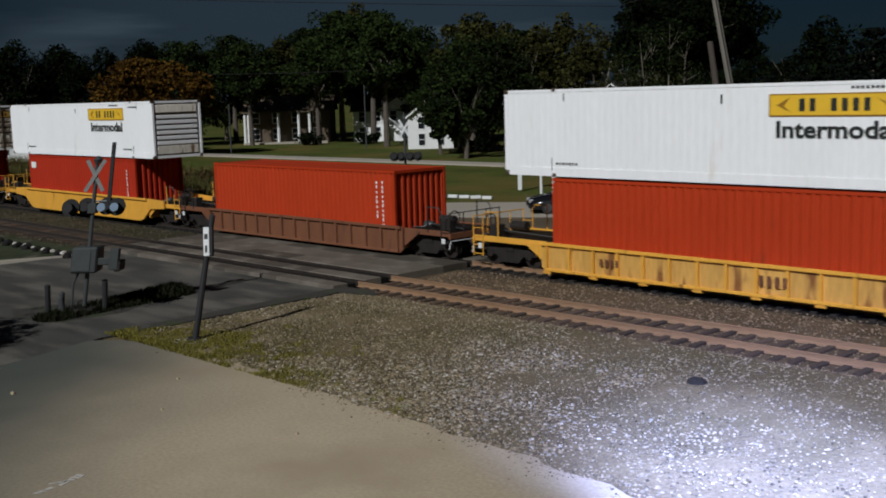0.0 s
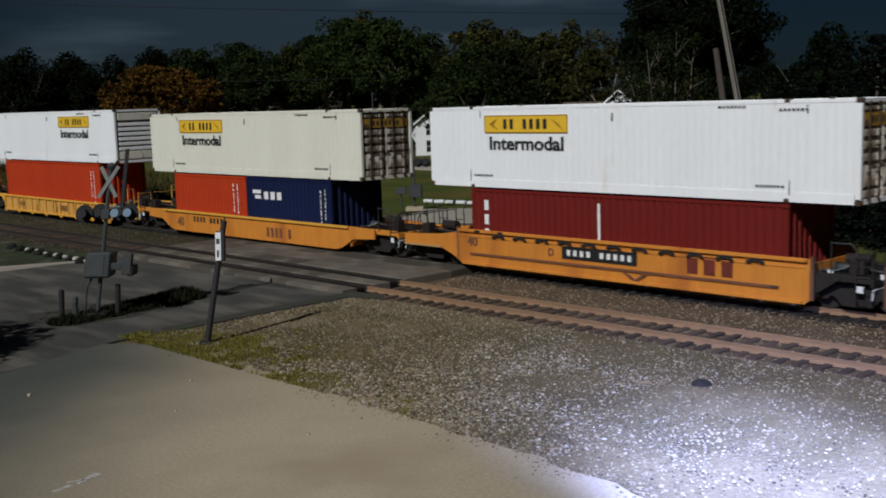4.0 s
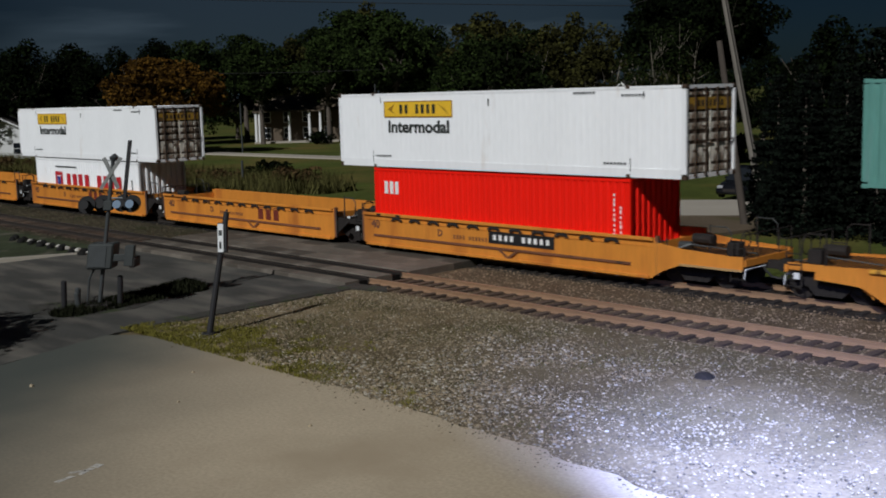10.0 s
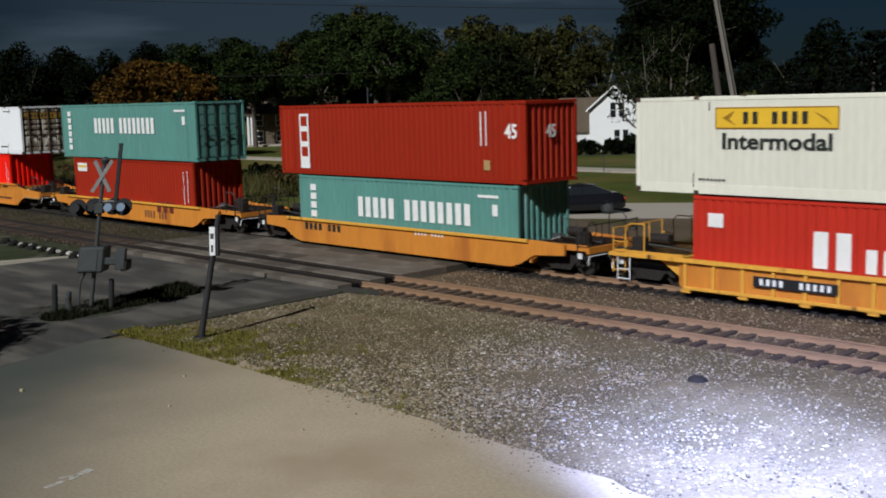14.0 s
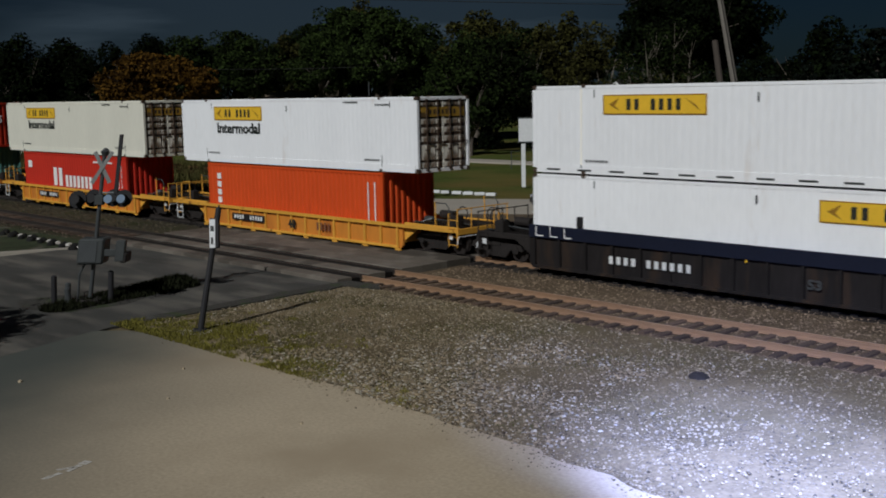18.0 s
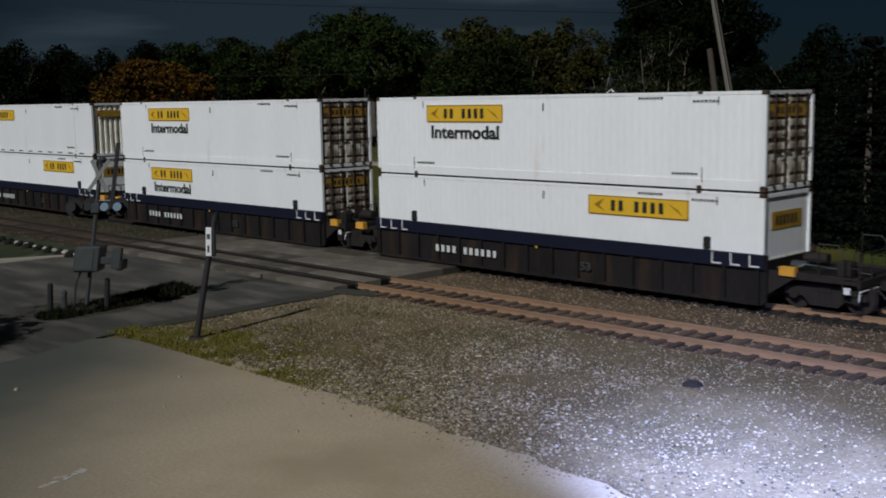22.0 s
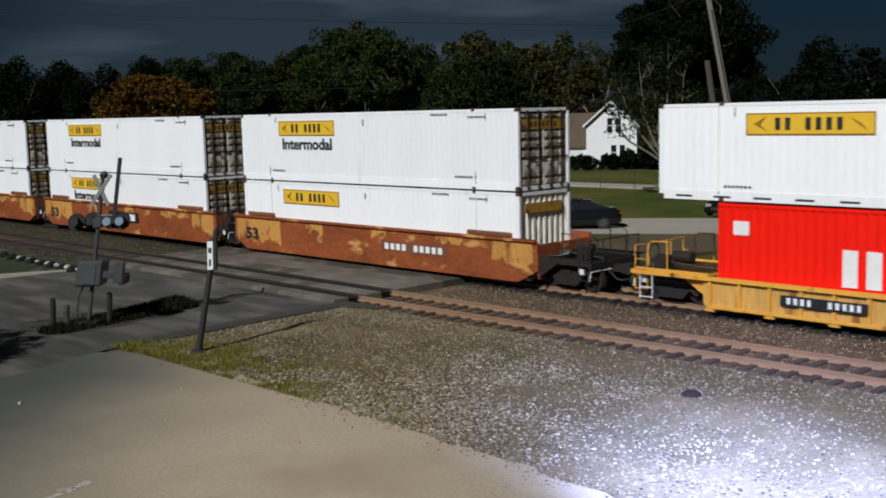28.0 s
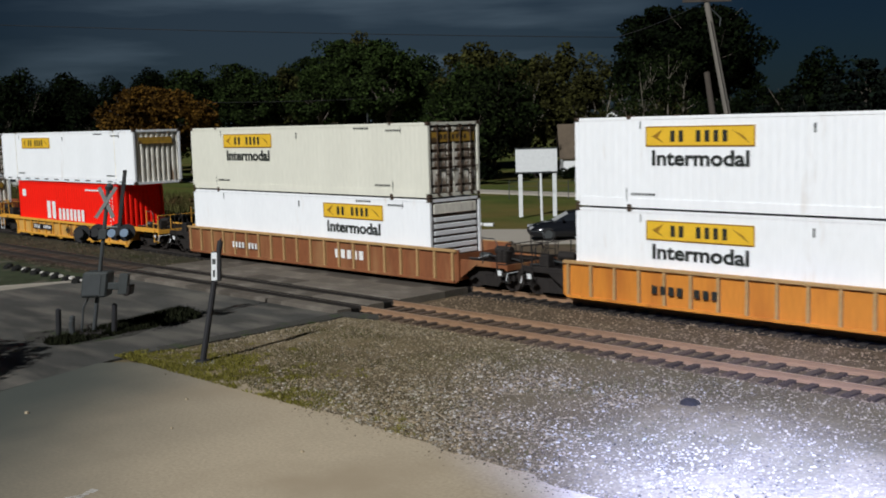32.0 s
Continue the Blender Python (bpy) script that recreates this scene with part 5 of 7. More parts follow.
for k, (x, lower, upper) in enumerate(((242.08, "j", "j"), (261.17, "j", "j"), (280.56, "jw", "j"))):
    unit(x, [lower], upper, HIGH, dx=0)
    left = (-1.9, -3.0) if k == 0 else None
    right = (17.75, 17.9) if k < 2 else (18.0, 19.2)
    car = well_car("rusty", -0.75, 17.1, 1.62, RUSTCAR, left, right, "rusty orange well car with peeling paint", 0.14)
    for xa, xb in ((0.3, 2.2), (13.8, 15.9)):
        part("end_bracket", boxes((xa, xb, -1.44, -1.30, 1.64, 1.80), bevel=0.03), BROWNCAR, car)
    if k == 1:
        p = part("number_plate", boxes((6.9, 10.0, -1.446, -1.431, 0.70, 1.22)), BLACK, car, "black plate with white bars")
        letter_bars("name_bar", p, LETTER, 7.1, 9.8, 0.80, 1.12, 3, -1.4465)
    else:
        p = part("number_plate", boxes((4.0 + 5.2 * (k == 2), 7.6 + 5.2 * (k == 2), -1.444, -1.431, 0.72, 1.10)), BROWNCAR, car, "dark plate with white bars")
        letter_bars("print_bar", p, LETTER, 4.15 + 5.2 * (k == 2), 7.4 + 5.2 * (k == 2), 0.79, 1.03, 10, -1.4445, gaps=(4,))
    text_mesh("lettering", "G", 0.42, TANRIB, car, Matrix.Translation((5.2, -1.436, 0.75)) @ ON_SIDE, 0.02)
    text_mesh("lettering", "53", 0.66, BLACKLETTER, car, Matrix.Translation((0.1, -1.442, 0.62)) @ ON_SIDE, 0.03, 0.95)
    rp = random.Random(60 + k)
    for xa, xb, za in ((-0.6, 2.7, 0.55), (15.0, 16.9, 0.75), (4.6, 5.6, 1.15), (8.6, 9.5, 1.25), (12.2, 13.6, 1.2)):
        n = int((xb - xa) / 0.16)
        low = [(xa + (xb - xa) * q / n, za + rp.uniform(-0.16, 0.26)) for q in range(n + 1)]
        bm = bmesh.new()
        prism(bm, low + [(xb - 0.05, 1.47), (xa + 0.05, 1.47)], -1.4395, -1.4315)
        part("worn_patch", bm, PEELED, car, "ochre patch of peeled paint with drips")
    roll(car, x, 0)
unit(324.19, ["jsr"], "jc", HIGH, dx=0)
car = alone("brown", 324.19, RIBBROWN, "dark brown weathered ribbed well car with yellow posts", 1.4, -0.5, 17.75, (-2.4, 20.0), (-1.3, 18.9), 0.18)
letter_bars("name_bar", car, LETTER, 10.6, 12.5, 0.65, 1.0, 5, -1.44)
plate_marks(car, [(3.3, 0.62, 2.0, 0.26)], LETTER, 8)
unit(347.32, ["j"], "j", HIGH, dx=0)
car = alone("brown", 347.32, ORANGECAR, "orange ribbed well car with yellow posts", 1.4, -0.5, 17.75, (-2.4, 20.0), (-1.3, 18.9), 0.18)
plate_marks(car, [(3.0, 0.62, 2.4, 0.26)], BLACKLETTER, 8)
# the cars that follow past the last full view
for x in (371.5,):
    unit(x, ["j"], "j", HIGH, dx=0)
    alone("ribbed", x, YELLOWCAR, "yellow ribbed well car", 1.2, -0.2, 16.4, (-2.0, 18.6), (-1.0, 17.4))
unit(-86.0, ["redtwo"], "j", HIGH)
alone("ribbed", -86.0, YELLOWCAR, "yellow ribbed well car", 1.1)

# ---- signs, signals and poles ----


def post_sign():
    """A leaning dark post with a white plate of two black marks."""
    foot, head = Vector((-24.65, 14.99, GROUND - 0.02)), Vector((-24.58, 15.69, 3.05))
    s = thing("marker_post", "dark leaning post with a white marker plate", "sign post", Matrix.Translation(foot))
    up = head - foot
    part("post", rods(((0, 0, 0), up, 0.085, 0.075), n=10), DULLPOST, s)
    part("cap", rods((up * 0.985, up * 1.02, 0.035, 0.02), n=8), DULLPOST, s)
    part("foot_plate", rods(((0, 0, 0.0), (0, 0, 0.11), 0.21, 0.17), n=12), DULLPOST, s)
    part("concrete_pad", slab(bmesh.new(), [(-0.55, -0.42), (0.10, -0.55), (0.42, -0.18), (0.30, 0.28), (-0.35, 0.25)], -0.05, 0.045), PALEPAINT, s)
    q = Matrix.Translation(up * 0.79) @ Matrix.Rotation(radians(44), 4, "Z") @ Matrix.Rotation(radians(-9), 4, "X")
    part("plate", turned(boxes((-0.115, 0.03, -0.105, -0.085, -0.37, 0.37)), q), REFLECT, s, "white plate")
    part("plate_backing", turned(boxes((-0.12, 0.12, -0.083, 0.08, -0.38, 0.40), bevel=0.02), q), DULLPOST, s)
    part("mark", turned(boxes((-0.075, -0.02, -0.112, -0.1055, -0.28, -0.10)), q), BLACKLETTER, s)
    part("mark", turned(boxes((-0.09, 0.0, -0.112, -0.1055, 0.06, 0.20)), q), CABINET, s)
    return s


def signal_head(parent, x, y, z, m, tilt=0):
    """One flashing-light head: black backing disc, housing, hood and lens."""
    bm = bmesh.new()
    rod(bm, (x, y, z), (x, y + 0.03, z), 0.26, n=20)
    rod(bm, (x, y + 0.03, z), (x, y + 0.2, z), 0.13, 0.10, n=14)
    head = part("light_head", turned(bm, m), BLACK, parent)
    bm = rods(((x, y - 0.24, z + 0.02), (x, y, z), 0.135, 0.13), n=14)
    part("hood", turned(bm, m), BLACK, head)
    part("lens", turned(rods(((x, y - 0.012, z), (x, y - 0.001, z), 0.115), n=14), m), GLASS, head)


def crossbuck(parent, z, m, mat, size=1.05, y=-0.1):
    for a in (60, -60):
        bm = boxes((-size / 2, size / 2, y, y + 0.02, -0.055, 0.055))
        part("crossbuck_arm", turned(bm, m @ Matrix.Translation((0, 0.025 * (a > 0), z)) @ Matrix.Rotation(radians(a), 4, "Y")), mat, parent)


def crossing_mast():
    """The near signal: mast, crossbuck seen from behind, light heads, gate machine, foundation."""
    foot = Vector((-30.69, 14.95, GROUND))
    s = thing("crossing_signal", "grey railway crossing signal with crossbuck and black lights", "railway signal", Matrix.Translation(foot))
    lean = Matrix.Rotation(radians(44), 4, "Z") @ Matrix.Shear("XY", 4, (0.165, 0.0))
    part("mast", turned(rods(((0, 0, 0.1), (0, 0, 4.4), 0.065, 0.06), n=12), lean), GALV, s)
    part("bell", turned(rods(((0.02, 0, 4.4), (0.02, 0, 4.52), 0.09, 0.14), ((0.02, 0, 4.52), (0.02, 0, 4.62), 0.14, 0.03), n=12), lean), GALV, s)
    crossbuck(s, 4.05, lean, PALEGALV, 1.05)
    part("upright_bar", turned(boxes((0.40, 0.50, -0.04, 0.04, 3.25, 5.0)), lean), DULLPOST, s)
    part("bracket", turned(rods(((0, 0, 3.3), (0.45, 0, 3.3), 0.03), n=6), lean), GALV, s)
    part("crossarm", turned(rods(((-0.75, 0, 3.16), (0.82, 0, 3.16), 0.035), n=8), lean), BLACK, s)
    for x in (-0.62, -0.24, 0.36, 0.74):
        signal_head(s, x, -0.16 if abs(x) > 0.5 else 0.12, 3.14, lean)
    for x in (0.36, 0.74):
        part("lens", turned(rods(((x, -0.42, 3.16), (x, -0.40, 3.16), 0.125), n=14), lean), PALELENS, s, "pale glass lens")
    part("junction_box", turned(boxes((-0.13, 0.13, -0.14, 0.1, 2.95, 3.25), bevel=0.02), lean), CABINET, s)
    machine = part("gate_machine", turned(boxes((-0.42, 0.36, -0.34, 0.30, 1.22, 1.98), bevel=0.05), lean), CABINET, s, "grey gate machine box")
    part("machine_door", turned(boxes((-0.36, 0.16, -0.356, -0.342, 1.30, 1.90)), lean), GALV, machine)
    part("support_arm", turned(boxes((0.36, 0.95, -0.28, -0.20, 1.45, 1.66), (0.70, 0.98, -0.32, -0.12, 1.30, 1.92), bevel=0.02), lean), CABINET, machine)
    part("counterweight", turned(boxes((0.86, 1.05, -0.3, 0.2, 1.25, 1.55), bevel=0.03), lean), STEEL, machine)
    part("conduit", turned(rods(((-0.34, -0.1, 0.1), (-0.36, -0.1, 0.9), 0.035), ((-0.36, -0.1, 0.9), (-0.22, -0.1, 1.25), 0.035), n=8), lean), GALV, s)
    part("base_plate", turned(boxes((-0.36, 0.36, -0.36, 0.36, 0.06, 0.16), bevel=0.02), lean), STEEL, s)
    part("foundation", boxes((-0.52, 0.52, -0.52, 0.52, -0.05, 0.06), bevel=0.03), STEEL, s)
    for x, y in ((-0.3, -0.3), (0.3, -0.3), (0.3, 0.3), (-0.3, 0.3)):
        part("anchor_bolt", turned(rods(((x, y, 0.16), (x, y, 0.27), 0.025), n=6), lean), STEEL, s)
    return s


def bollard(x, y, h, mat, lean):
    b = thing("bollard", "short weathered steel guard post", "bollard", pose(x, y, GROUND - 0.02, 0, lean, 44), group="guard posts at the signal")
    part("pipe", rods(((0, 0, 0), (0, 0, h), 0.085), n=12), mat, b)
    part("cap", rods(((0, 0, h), (0, 0, h + 0.04), 0.085, 0.04), n=12), mat, b)


def far_signal():
    s = thing("crossing_signal", "far crossing signal with black lights and grey boxes", "railway signal", pose(-46.4, 42.4, GROUND, 0, 0, 44))
    part("mast", rods(((0, 0, 0), (0, 0, 5.1), 0.07), n=10), GALV, s)
    crossbuck(s, 4.2, Matrix.Identity(4), REFLECT, 1.2)
    part("crossarm", rods(((-0.7, 0, 2.65), (0.9, 0, 2.65), 0.04), n=8), BLACK, s)
    for x in (-0.62, -0.22, 0.28, 0.72):
        signal_head(s, x, -0.15, 2.65, Matrix.Identity(4))
    part("gate_machine", boxes((-0.30, 0.45, -0.3, 0.3, 0.65, 1.4), bevel=0.04), CABINET, s)
    part("control_box", boxes((-1.05, -0.45, -0.2, 0.2, 0.85, 1.25), bevel=0.03), GALV, s)
    part("control_post", rods(((-0.75, 0, 0), (-0.75, 0, 0.86), 0.05), n=8), GALV, s)
    part("foundation", boxes((-0.5, 0.5, -0.5, 0.5, -0.1, 0.12), bevel=0.02), CONCRETE, s)


def billboard():
    s = thing("sign_board", "blank white sign board on two tall white posts", "sign", pose(-45.6, 52.8, GROUND - 0.05, 0, 0, 46))
    for x in (-1.05, 1.12):
        part("post", boxes((x - 0.13, x + 0.13, -0.09, 0.09, 0, 4.3 if x < 0 else 4.25), bevel=0.015), REFLECT, s)
    part("panel", boxes((-1.35, 1.30, -0.14, -0.092, 2.88, 4.32), bevel=0.01), REFLECT, s)
    for za in (4.33, 2.80):
        part("panel_frame", boxes((-1.40, 1.35, -0.155, -0.10, za, za + 0.07)), GALV, s)
    p = thing("stub_post", "slim white post beside the sign board", "post", pose(-43.5, 50.8, GROUND - 0.05))
    part("pipe", rods(((0, 0, 0), (-0.1, 0.05, 2.9), 0.09, 0.08), n=8), REFLECT, p)


def utility_pole(foot, head, r0, r1, mat, label, arm):
    foot, head = Vector(foot), Vector(head)
    s = thing("utility_pole", label, "utility pole", Matrix.Translation(foot))
    up = head - foot
    part("pole", rods(((0, 0, 0), up, r0, r1), n=12), mat, s)
    if arm:
        q = Matrix.Translation(up * 0.985) @ Matrix.Rotation(radians(46), 4, "Z")
        part("crossarm", turned(boxes((-1.25, 1.25, -0.16, -0.04, -0.06, 0.06)), q), REDPOLE, s)
        for x in (-1.1, -0.6, 0.6, 1.1):
            part("insulator", turned(rods(((x, -0.1, 0.06), (x, -0.1, 0.2), 0.05, 0.03), n=8), q), GLASS, s)
        part("riser_hook", turned(rods(((0.25, 0, -0.4), (0.75, 0, -0.9), 0.03), ((0.75, 0, -0.9), (0.70, 0, -1.3), 0.03), n=6), q), GALV, s)
        part("conduit", rods((up * 0.05 + Vector((0.2, -0.2, 0)), up * 0.9 + Vector((0.14, -0.14, 0)), 0.03), n=6), STEEL, s)
    return s


def loft(sections, n_close=True):
    """A body skin through rings of equal count."""
    bm = bmesh.new()
    rings = [[bm.verts.new(p) for p in s] for s in sections]
    n = len(rings[0])
    for a, b in zip(rings, rings[1:]):
        for k in range(n):
            bm.faces.new((a[k], a[(k + 1) % n], b[(k + 1) % n], b[k]))
    bm.faces.new(rings[0][::-1]), bm.faces.new(rings[-1])
    bmesh.ops.recalc_face_normals(bm, faces=bm.faces)
    return bm


def cable(a, b, sag, r=0.018, label="thin black overhead cable"):
    a, b = Vector(a), Vector(b)
    pts = [a.lerp(b, k / 14) - Vector((0, 0, sag * 4 * (k / 14) * (1 - k / 14))) for k in range(15)]
    side = (b - a).cross(Vector((0, 0, 1))).normalized() * r
    bm = loft([[p + side, p + Vector((0, 0, r)), p - side, p - Vector((0, 0, r))] for p in pts])
    tagged(part("overhead_cable", bm, WIRE), label, "cable")


post_sign()
crossing_mast()
for x, y, h, mat, lean in ((-31.45, 14.2, 0.85, DULLPOST, 3), (-30.35, 15.45, 0.95, DULLPOST, 4), (-31.2, 14.5, 0.62, GALV, 5), (-31.0, 14.45, 0.5, GALV, -4)):
    bollard(x, y, h, mat, lean)
far_signal()
billboard()
utility_pole((-25.61, 43.01, GROUND - 0.3), (-27.05, 43.1, 7.9), 0.17, 0.13, REDPOLE, "short brown leaning utility pole", False)
utility_pole((-29.5, 51.2, GROUND - 0.3), (-31.6, 50.2, 12.05), 0.20, 0.145, WOODPOLE, "tall grey utility pole with a crossarm", True)
cable((-75, 10.6, 13.3), (-35.4, 47.6, 10.2), 0.25)
cable((-35.4, 47.6, 10.2), (-31.6, 50.2, 11.85), 0.15)
cable((-30.9, 50.8, 12.0), (6, 66, 12.2), 0.9)
cable((-32.2, 49.6, 12.0), (2, 64, 12.6), 0.9)
cable((-130, 70, 9.6), (-98, 88, 9.0), 0.3, 0.03)

sheet("soil_patch", [(-32.9, 13.7), (-31.4, 13.2), (-29.9, 13.9), (-29.7, 15.6), (-30.6, 17.2), (-31.3, 18.6), (-32.4, 18.2), (-32.2, 16.4)], GROUND - 0.3, GROUND + 0.016, DARKSOIL, "dark weedy soil round the crossing signal", category="soil")
scatter("soil_stones", 500, lambda: (rng.uniform(-32.6, -29.9), rng.uniform(13.6, 17.8), GROUND + 0.02), 0.03, 0.13, STEEL, "dark stones and clods round the signal", "soil")



def mound_line(u):
    """The middle of the weedy mound, from the bollards to its far end."""
    return -30.55 - 0.75 * u, 14.0 + 4.3 * u


def mound_height(x, y):
    u = min(1.0, max(0.0, (y - 14.0) / 4.3))
    mx, my = mound_line(u)
    d = math.hypot(x - mx, y - my) / 0.75
    return GROUND - 0.02 + (0.06 + 0.22 * u) * max(0.0, 1 - d * d)


uneven_bed("soil_mound", -32.6, -29.3, 13.2, 19.2, 0.12, 0.03, DARKSOIL, "low dark mound of weedy soil beside the signal", lambda x, y: mound_height(x, y) - 0.035)["category"] = "soil"

# white blocks along the far verge and painted stones along the near verge
block_proto = None
for k in range(7):
    x, y = -49.6 + k * 0.83, 46.5 + k * 0.12
    if block_proto is None:
        block_proto = thing("edge_block", "low pale concrete edge block on the grass", "kerb block", group="edge blocks")
        part("block", boxes((-0.32, 0.32, -0.14, 0.14, 0, 0.20), bevel=0.04), REFLECT, block_proto)
        block_proto.matrix_basis = pose(x, y, GROUND - 0.14, 0, 0, 20)
    else:
        copy_thing(block_proto, pose(x, y, GROUND - 0.14, 0, 0, 20 + 13 * (k % 3)))
stone_proto = None
for k in range(9):
    x, y = -50.3 + k * 0.96, 20.55 - 0.02 * k
    if stone_proto is None:
        stone_proto = thing("verge_stone", "worn pale-painted stone at the road verge", "stone", group="painted verge stones")
        bm = bmesh.new()
        bmesh.ops.create_icosphere(bm, subdivisions=2, radius=0.15)
        for v in bm.verts:
            v.co *= 1 + 0.3 * noise.noise(v.co * 5)
            v.co.z *= 0.75
        part("stone", bm, PALEPAINT, stone_proto)
        stone_proto.matrix_basis = pose(x, y, GROUND)
    else:
        copy_thing(stone_proto, pose(x, y + 0.05 * (k % 2), GROUND, 0, 0, 40 * k) @ Matrix.Scale(0.85 + 0.1 * (k % 4), 4))
dark_stone = None
for k in range(17):
    x, y = -50.0 + k * 0.52, 20.5 - 0.35 * (k % 2) - 0.012 * k
    if dark_stone is None:
        dark_stone = thing("verge_stone", "dark weathered round stone at the road verge", "stone", group="dark verge stones")
        bm = bmesh.new()
        bmesh.ops.create_icosphere(bm, subdivisions=2, radius=0.17)
        for v in bm.verts:
            v.co *= 1 + 0.25 * noise.noise(v.co * 6)
        part("stone", bm, DARKSTONE, dark_stone)
        dark_stone.matrix_basis = pose(x, y, GROUND + 0.04)
    else:
        copy_thing(dark_stone, pose(x, y, GROUND + 0.04, 0, 0, 53 * k) @ Matrix.Scale(0.8 + 0.1 * (k % 4), 4))
sheet("verge", [(-120, 15.5), (-44.2, 17.6), (-42.9, 20.0), (-43.4, 21.6), (-120, 21.6)], GROUND - 0.3, GROUND + 0.002, VERGEGRASS, "dull thin grass verge beside the road", category="verge")
sheet("kerb", [(-70, 15.9), (-43.6, 17.0), (-42.4, 20.0), (-42.6, 20.15), (-43.9, 17.2), (-70, 16.1)], GROUND - 0.3, GROUND + 0.06, PALEROAD, "pale low kerb along the road verge", category="kerb")
stripe = thing("road_paint", "worn white paint stroke on the apron", "road marking", kind="structure")
for pts in ([(-16.95, 7.25), (-16.87, 7.3), (-16.93, 7.62), (-17.02, 7.58)], [(-17.0, 7.7), (-16.93, 7.72), (-17.05, 8.02), (-17.16, 7.97)], [(-17.2, 8.0), (-17.05, 8.08), (-17.12, 8.22), (-17.27, 8.16)], [(-17.2, 7.62), (-17.12, 7.6), (-17.05, 7.86), (-17.12, 7.9)]):
    part("paint_stroke", slab(bmesh.new(), pts, GROUND + 0.0125, GROUND + 0.017), PALEPAINT, stripe)
for x, y, s in ((-23.2, 9.6, 0.05), (-19.6, 11.1, 0.035), (-16.2, 11.9, 0.04), (-21.5, 12.6, 0.04), (-13.6, 9.2, 0.03)):
    bm = bmesh.new()
    bmesh.ops.create_icosphere(bm, subdivisions=1, radius=s)
    for v in bm.verts:
        v.co *= 1 + 0.4 * noise.noise(v.co * 20)
    ob = part("loose_rock", bm, STONE)
    ob.matrix_basis = pose(x, y, GROUND + s * 0.5)
    tagged(ob, "small loose rock lying on the concrete", "rock", group="loose rocks")
bm = bmesh.new()
bmesh.ops.create_icosphere(bm, subdivisions=2, radius=0.22)
for v in bm.verts:
    v.co *= 1 + 0.4 * noise.noise(v.co * 4)
    v.co.z *= 0.6
rock = part("dark_rock", bm, STEEL)
rock.matrix_basis = pose(-12.57, 19.5, GROUND + 0.02)
tagged(rock, "dark lump of rock lying in the gravel", "rock")

# ---- houses ----


def window(parent, x, z, w, h, y, m):
    f = part("window", turned(boxes((x - w / 2 - 0.08, x + w / 2 + 0.08, y - 0.05, y - 0.002, z - 0.08, z), (x - w / 2 - 0.08, x + w / 2 + 0.08, y - 0.05, y - 0.002, z + h, z + h + 0.1), (x - w / 2 - 0.08, x - w / 2, y - 0.05, y - 0.002, z, z + h), (x + w / 2, x + w / 2 + 0.08, y - 0.05, y - 0.002, z, z + h), (x - w / 2, x + w / 2, y - 0.04, y - 0.002, z + h / 2 - 0.03, z + h / 2 + 0.03)), m), SIDING, parent)
    part("pane", turned(boxes((x - w / 2, x + w / 2, y - 0.022, y - 0.003, z, z + h)), m), GLASS, f)


def house(name, label, m, w, d, eave, ridge, roof_mat, windows, wall_mat=None, chimney=False):
    """A gabled house: its gable end faces -y, w wide, d deep."""
    h = thing(name, label, "house", m)
    bm = bmesh.new()
    prism(bm, [(-w / 2, 0), (w / 2, 0), (w / 2, eave), (0, ridge), (-w / 2, eave)], 0, d)
    part("wall", bm, wall_mat or SIDING, h)
    slope = math.atan2(ridge - eave, w / 2)
    for s in (-1, 1):
        bm = bmesh.new()
        o = 0.35
        prism(bm, [(0, ridge + 0.02), (s * (w / 2 + o * math.cos(slope)), eave - o * math.sin(slope) + 0.02), (s * (w / 2 + o * math.cos(slope)), eave - o * math.sin(slope) + 0.20), (0, ridge + 0.20)], -0.4, d + 0.4)
        r = part("roof", bm, roof_mat, h)
        bm = bmesh.new()
        prism(bm, [(0, ridge - 0.16), (s * (w / 2 + 0.3), eave - 0.34), (s * (w / 2 + 0.3), eave - 0.12), (0, ridge + 0.019)], -0.46, -0.402)
        part("verge_board", bm, SIDING, r)
    if chimney:
        part("chimney", boxes((-0.3, 0.3, d * 0.5, d * 0.5 + 0.6, ridge - 0.3, ridge + 0.9)), ROOFING, h)
    for x, z, ww, hh in windows:
        window(h, x, z, ww, hh, 0, Matrix.Identity(4))
    return h


house("house", "white gabled house with paired upper windows", pose(-70.0, 93.2, GROUND - 0.3, 0, 0, 27), 5.3, 9.0, 4.6, 7.0, DARKROOF, ((-0.15, 3.7, 0.55, 1.5), (0.75, 3.7, 0.55, 1.5), (0.25, 0.9, 0.55, 1.5), (1.15, 0.9, 0.55, 1.5)))
house("house_wing", "low white house wing with a brown roof", pose(-74.9, 91.1, GROUND - 0.3, 0, 0, 134) @ Matrix.Translation((2.2, -3.9, 0)), 5.6, 4.0, 2.35, 5.6, ROOFING, ())
wing = bpy.data.objects["house_wing"]
for x in (0.8, 2.6):
    window(wing, x, 0.8, 0.6, 1.2, 0, Matrix.Translation((2.8, 0, 0)) @ Matrix.Rotation(radians(90), 4, "Z") @ Matrix.Translation((0, -0.003, 0)))
long_house = house("house", "long brown-roofed house with tall pale porch columns", pose(-131.4, 90.4, GROUND - 0.3, 0, 0, -46), 6.4, 11.8, 4.7, 6.5, ROOFING, (), ROOFING, True)
TO_FRONT = Matrix.Translation((3.2, 0, 0)) @ Matrix.Rotation(radians(90), 4, "Z")
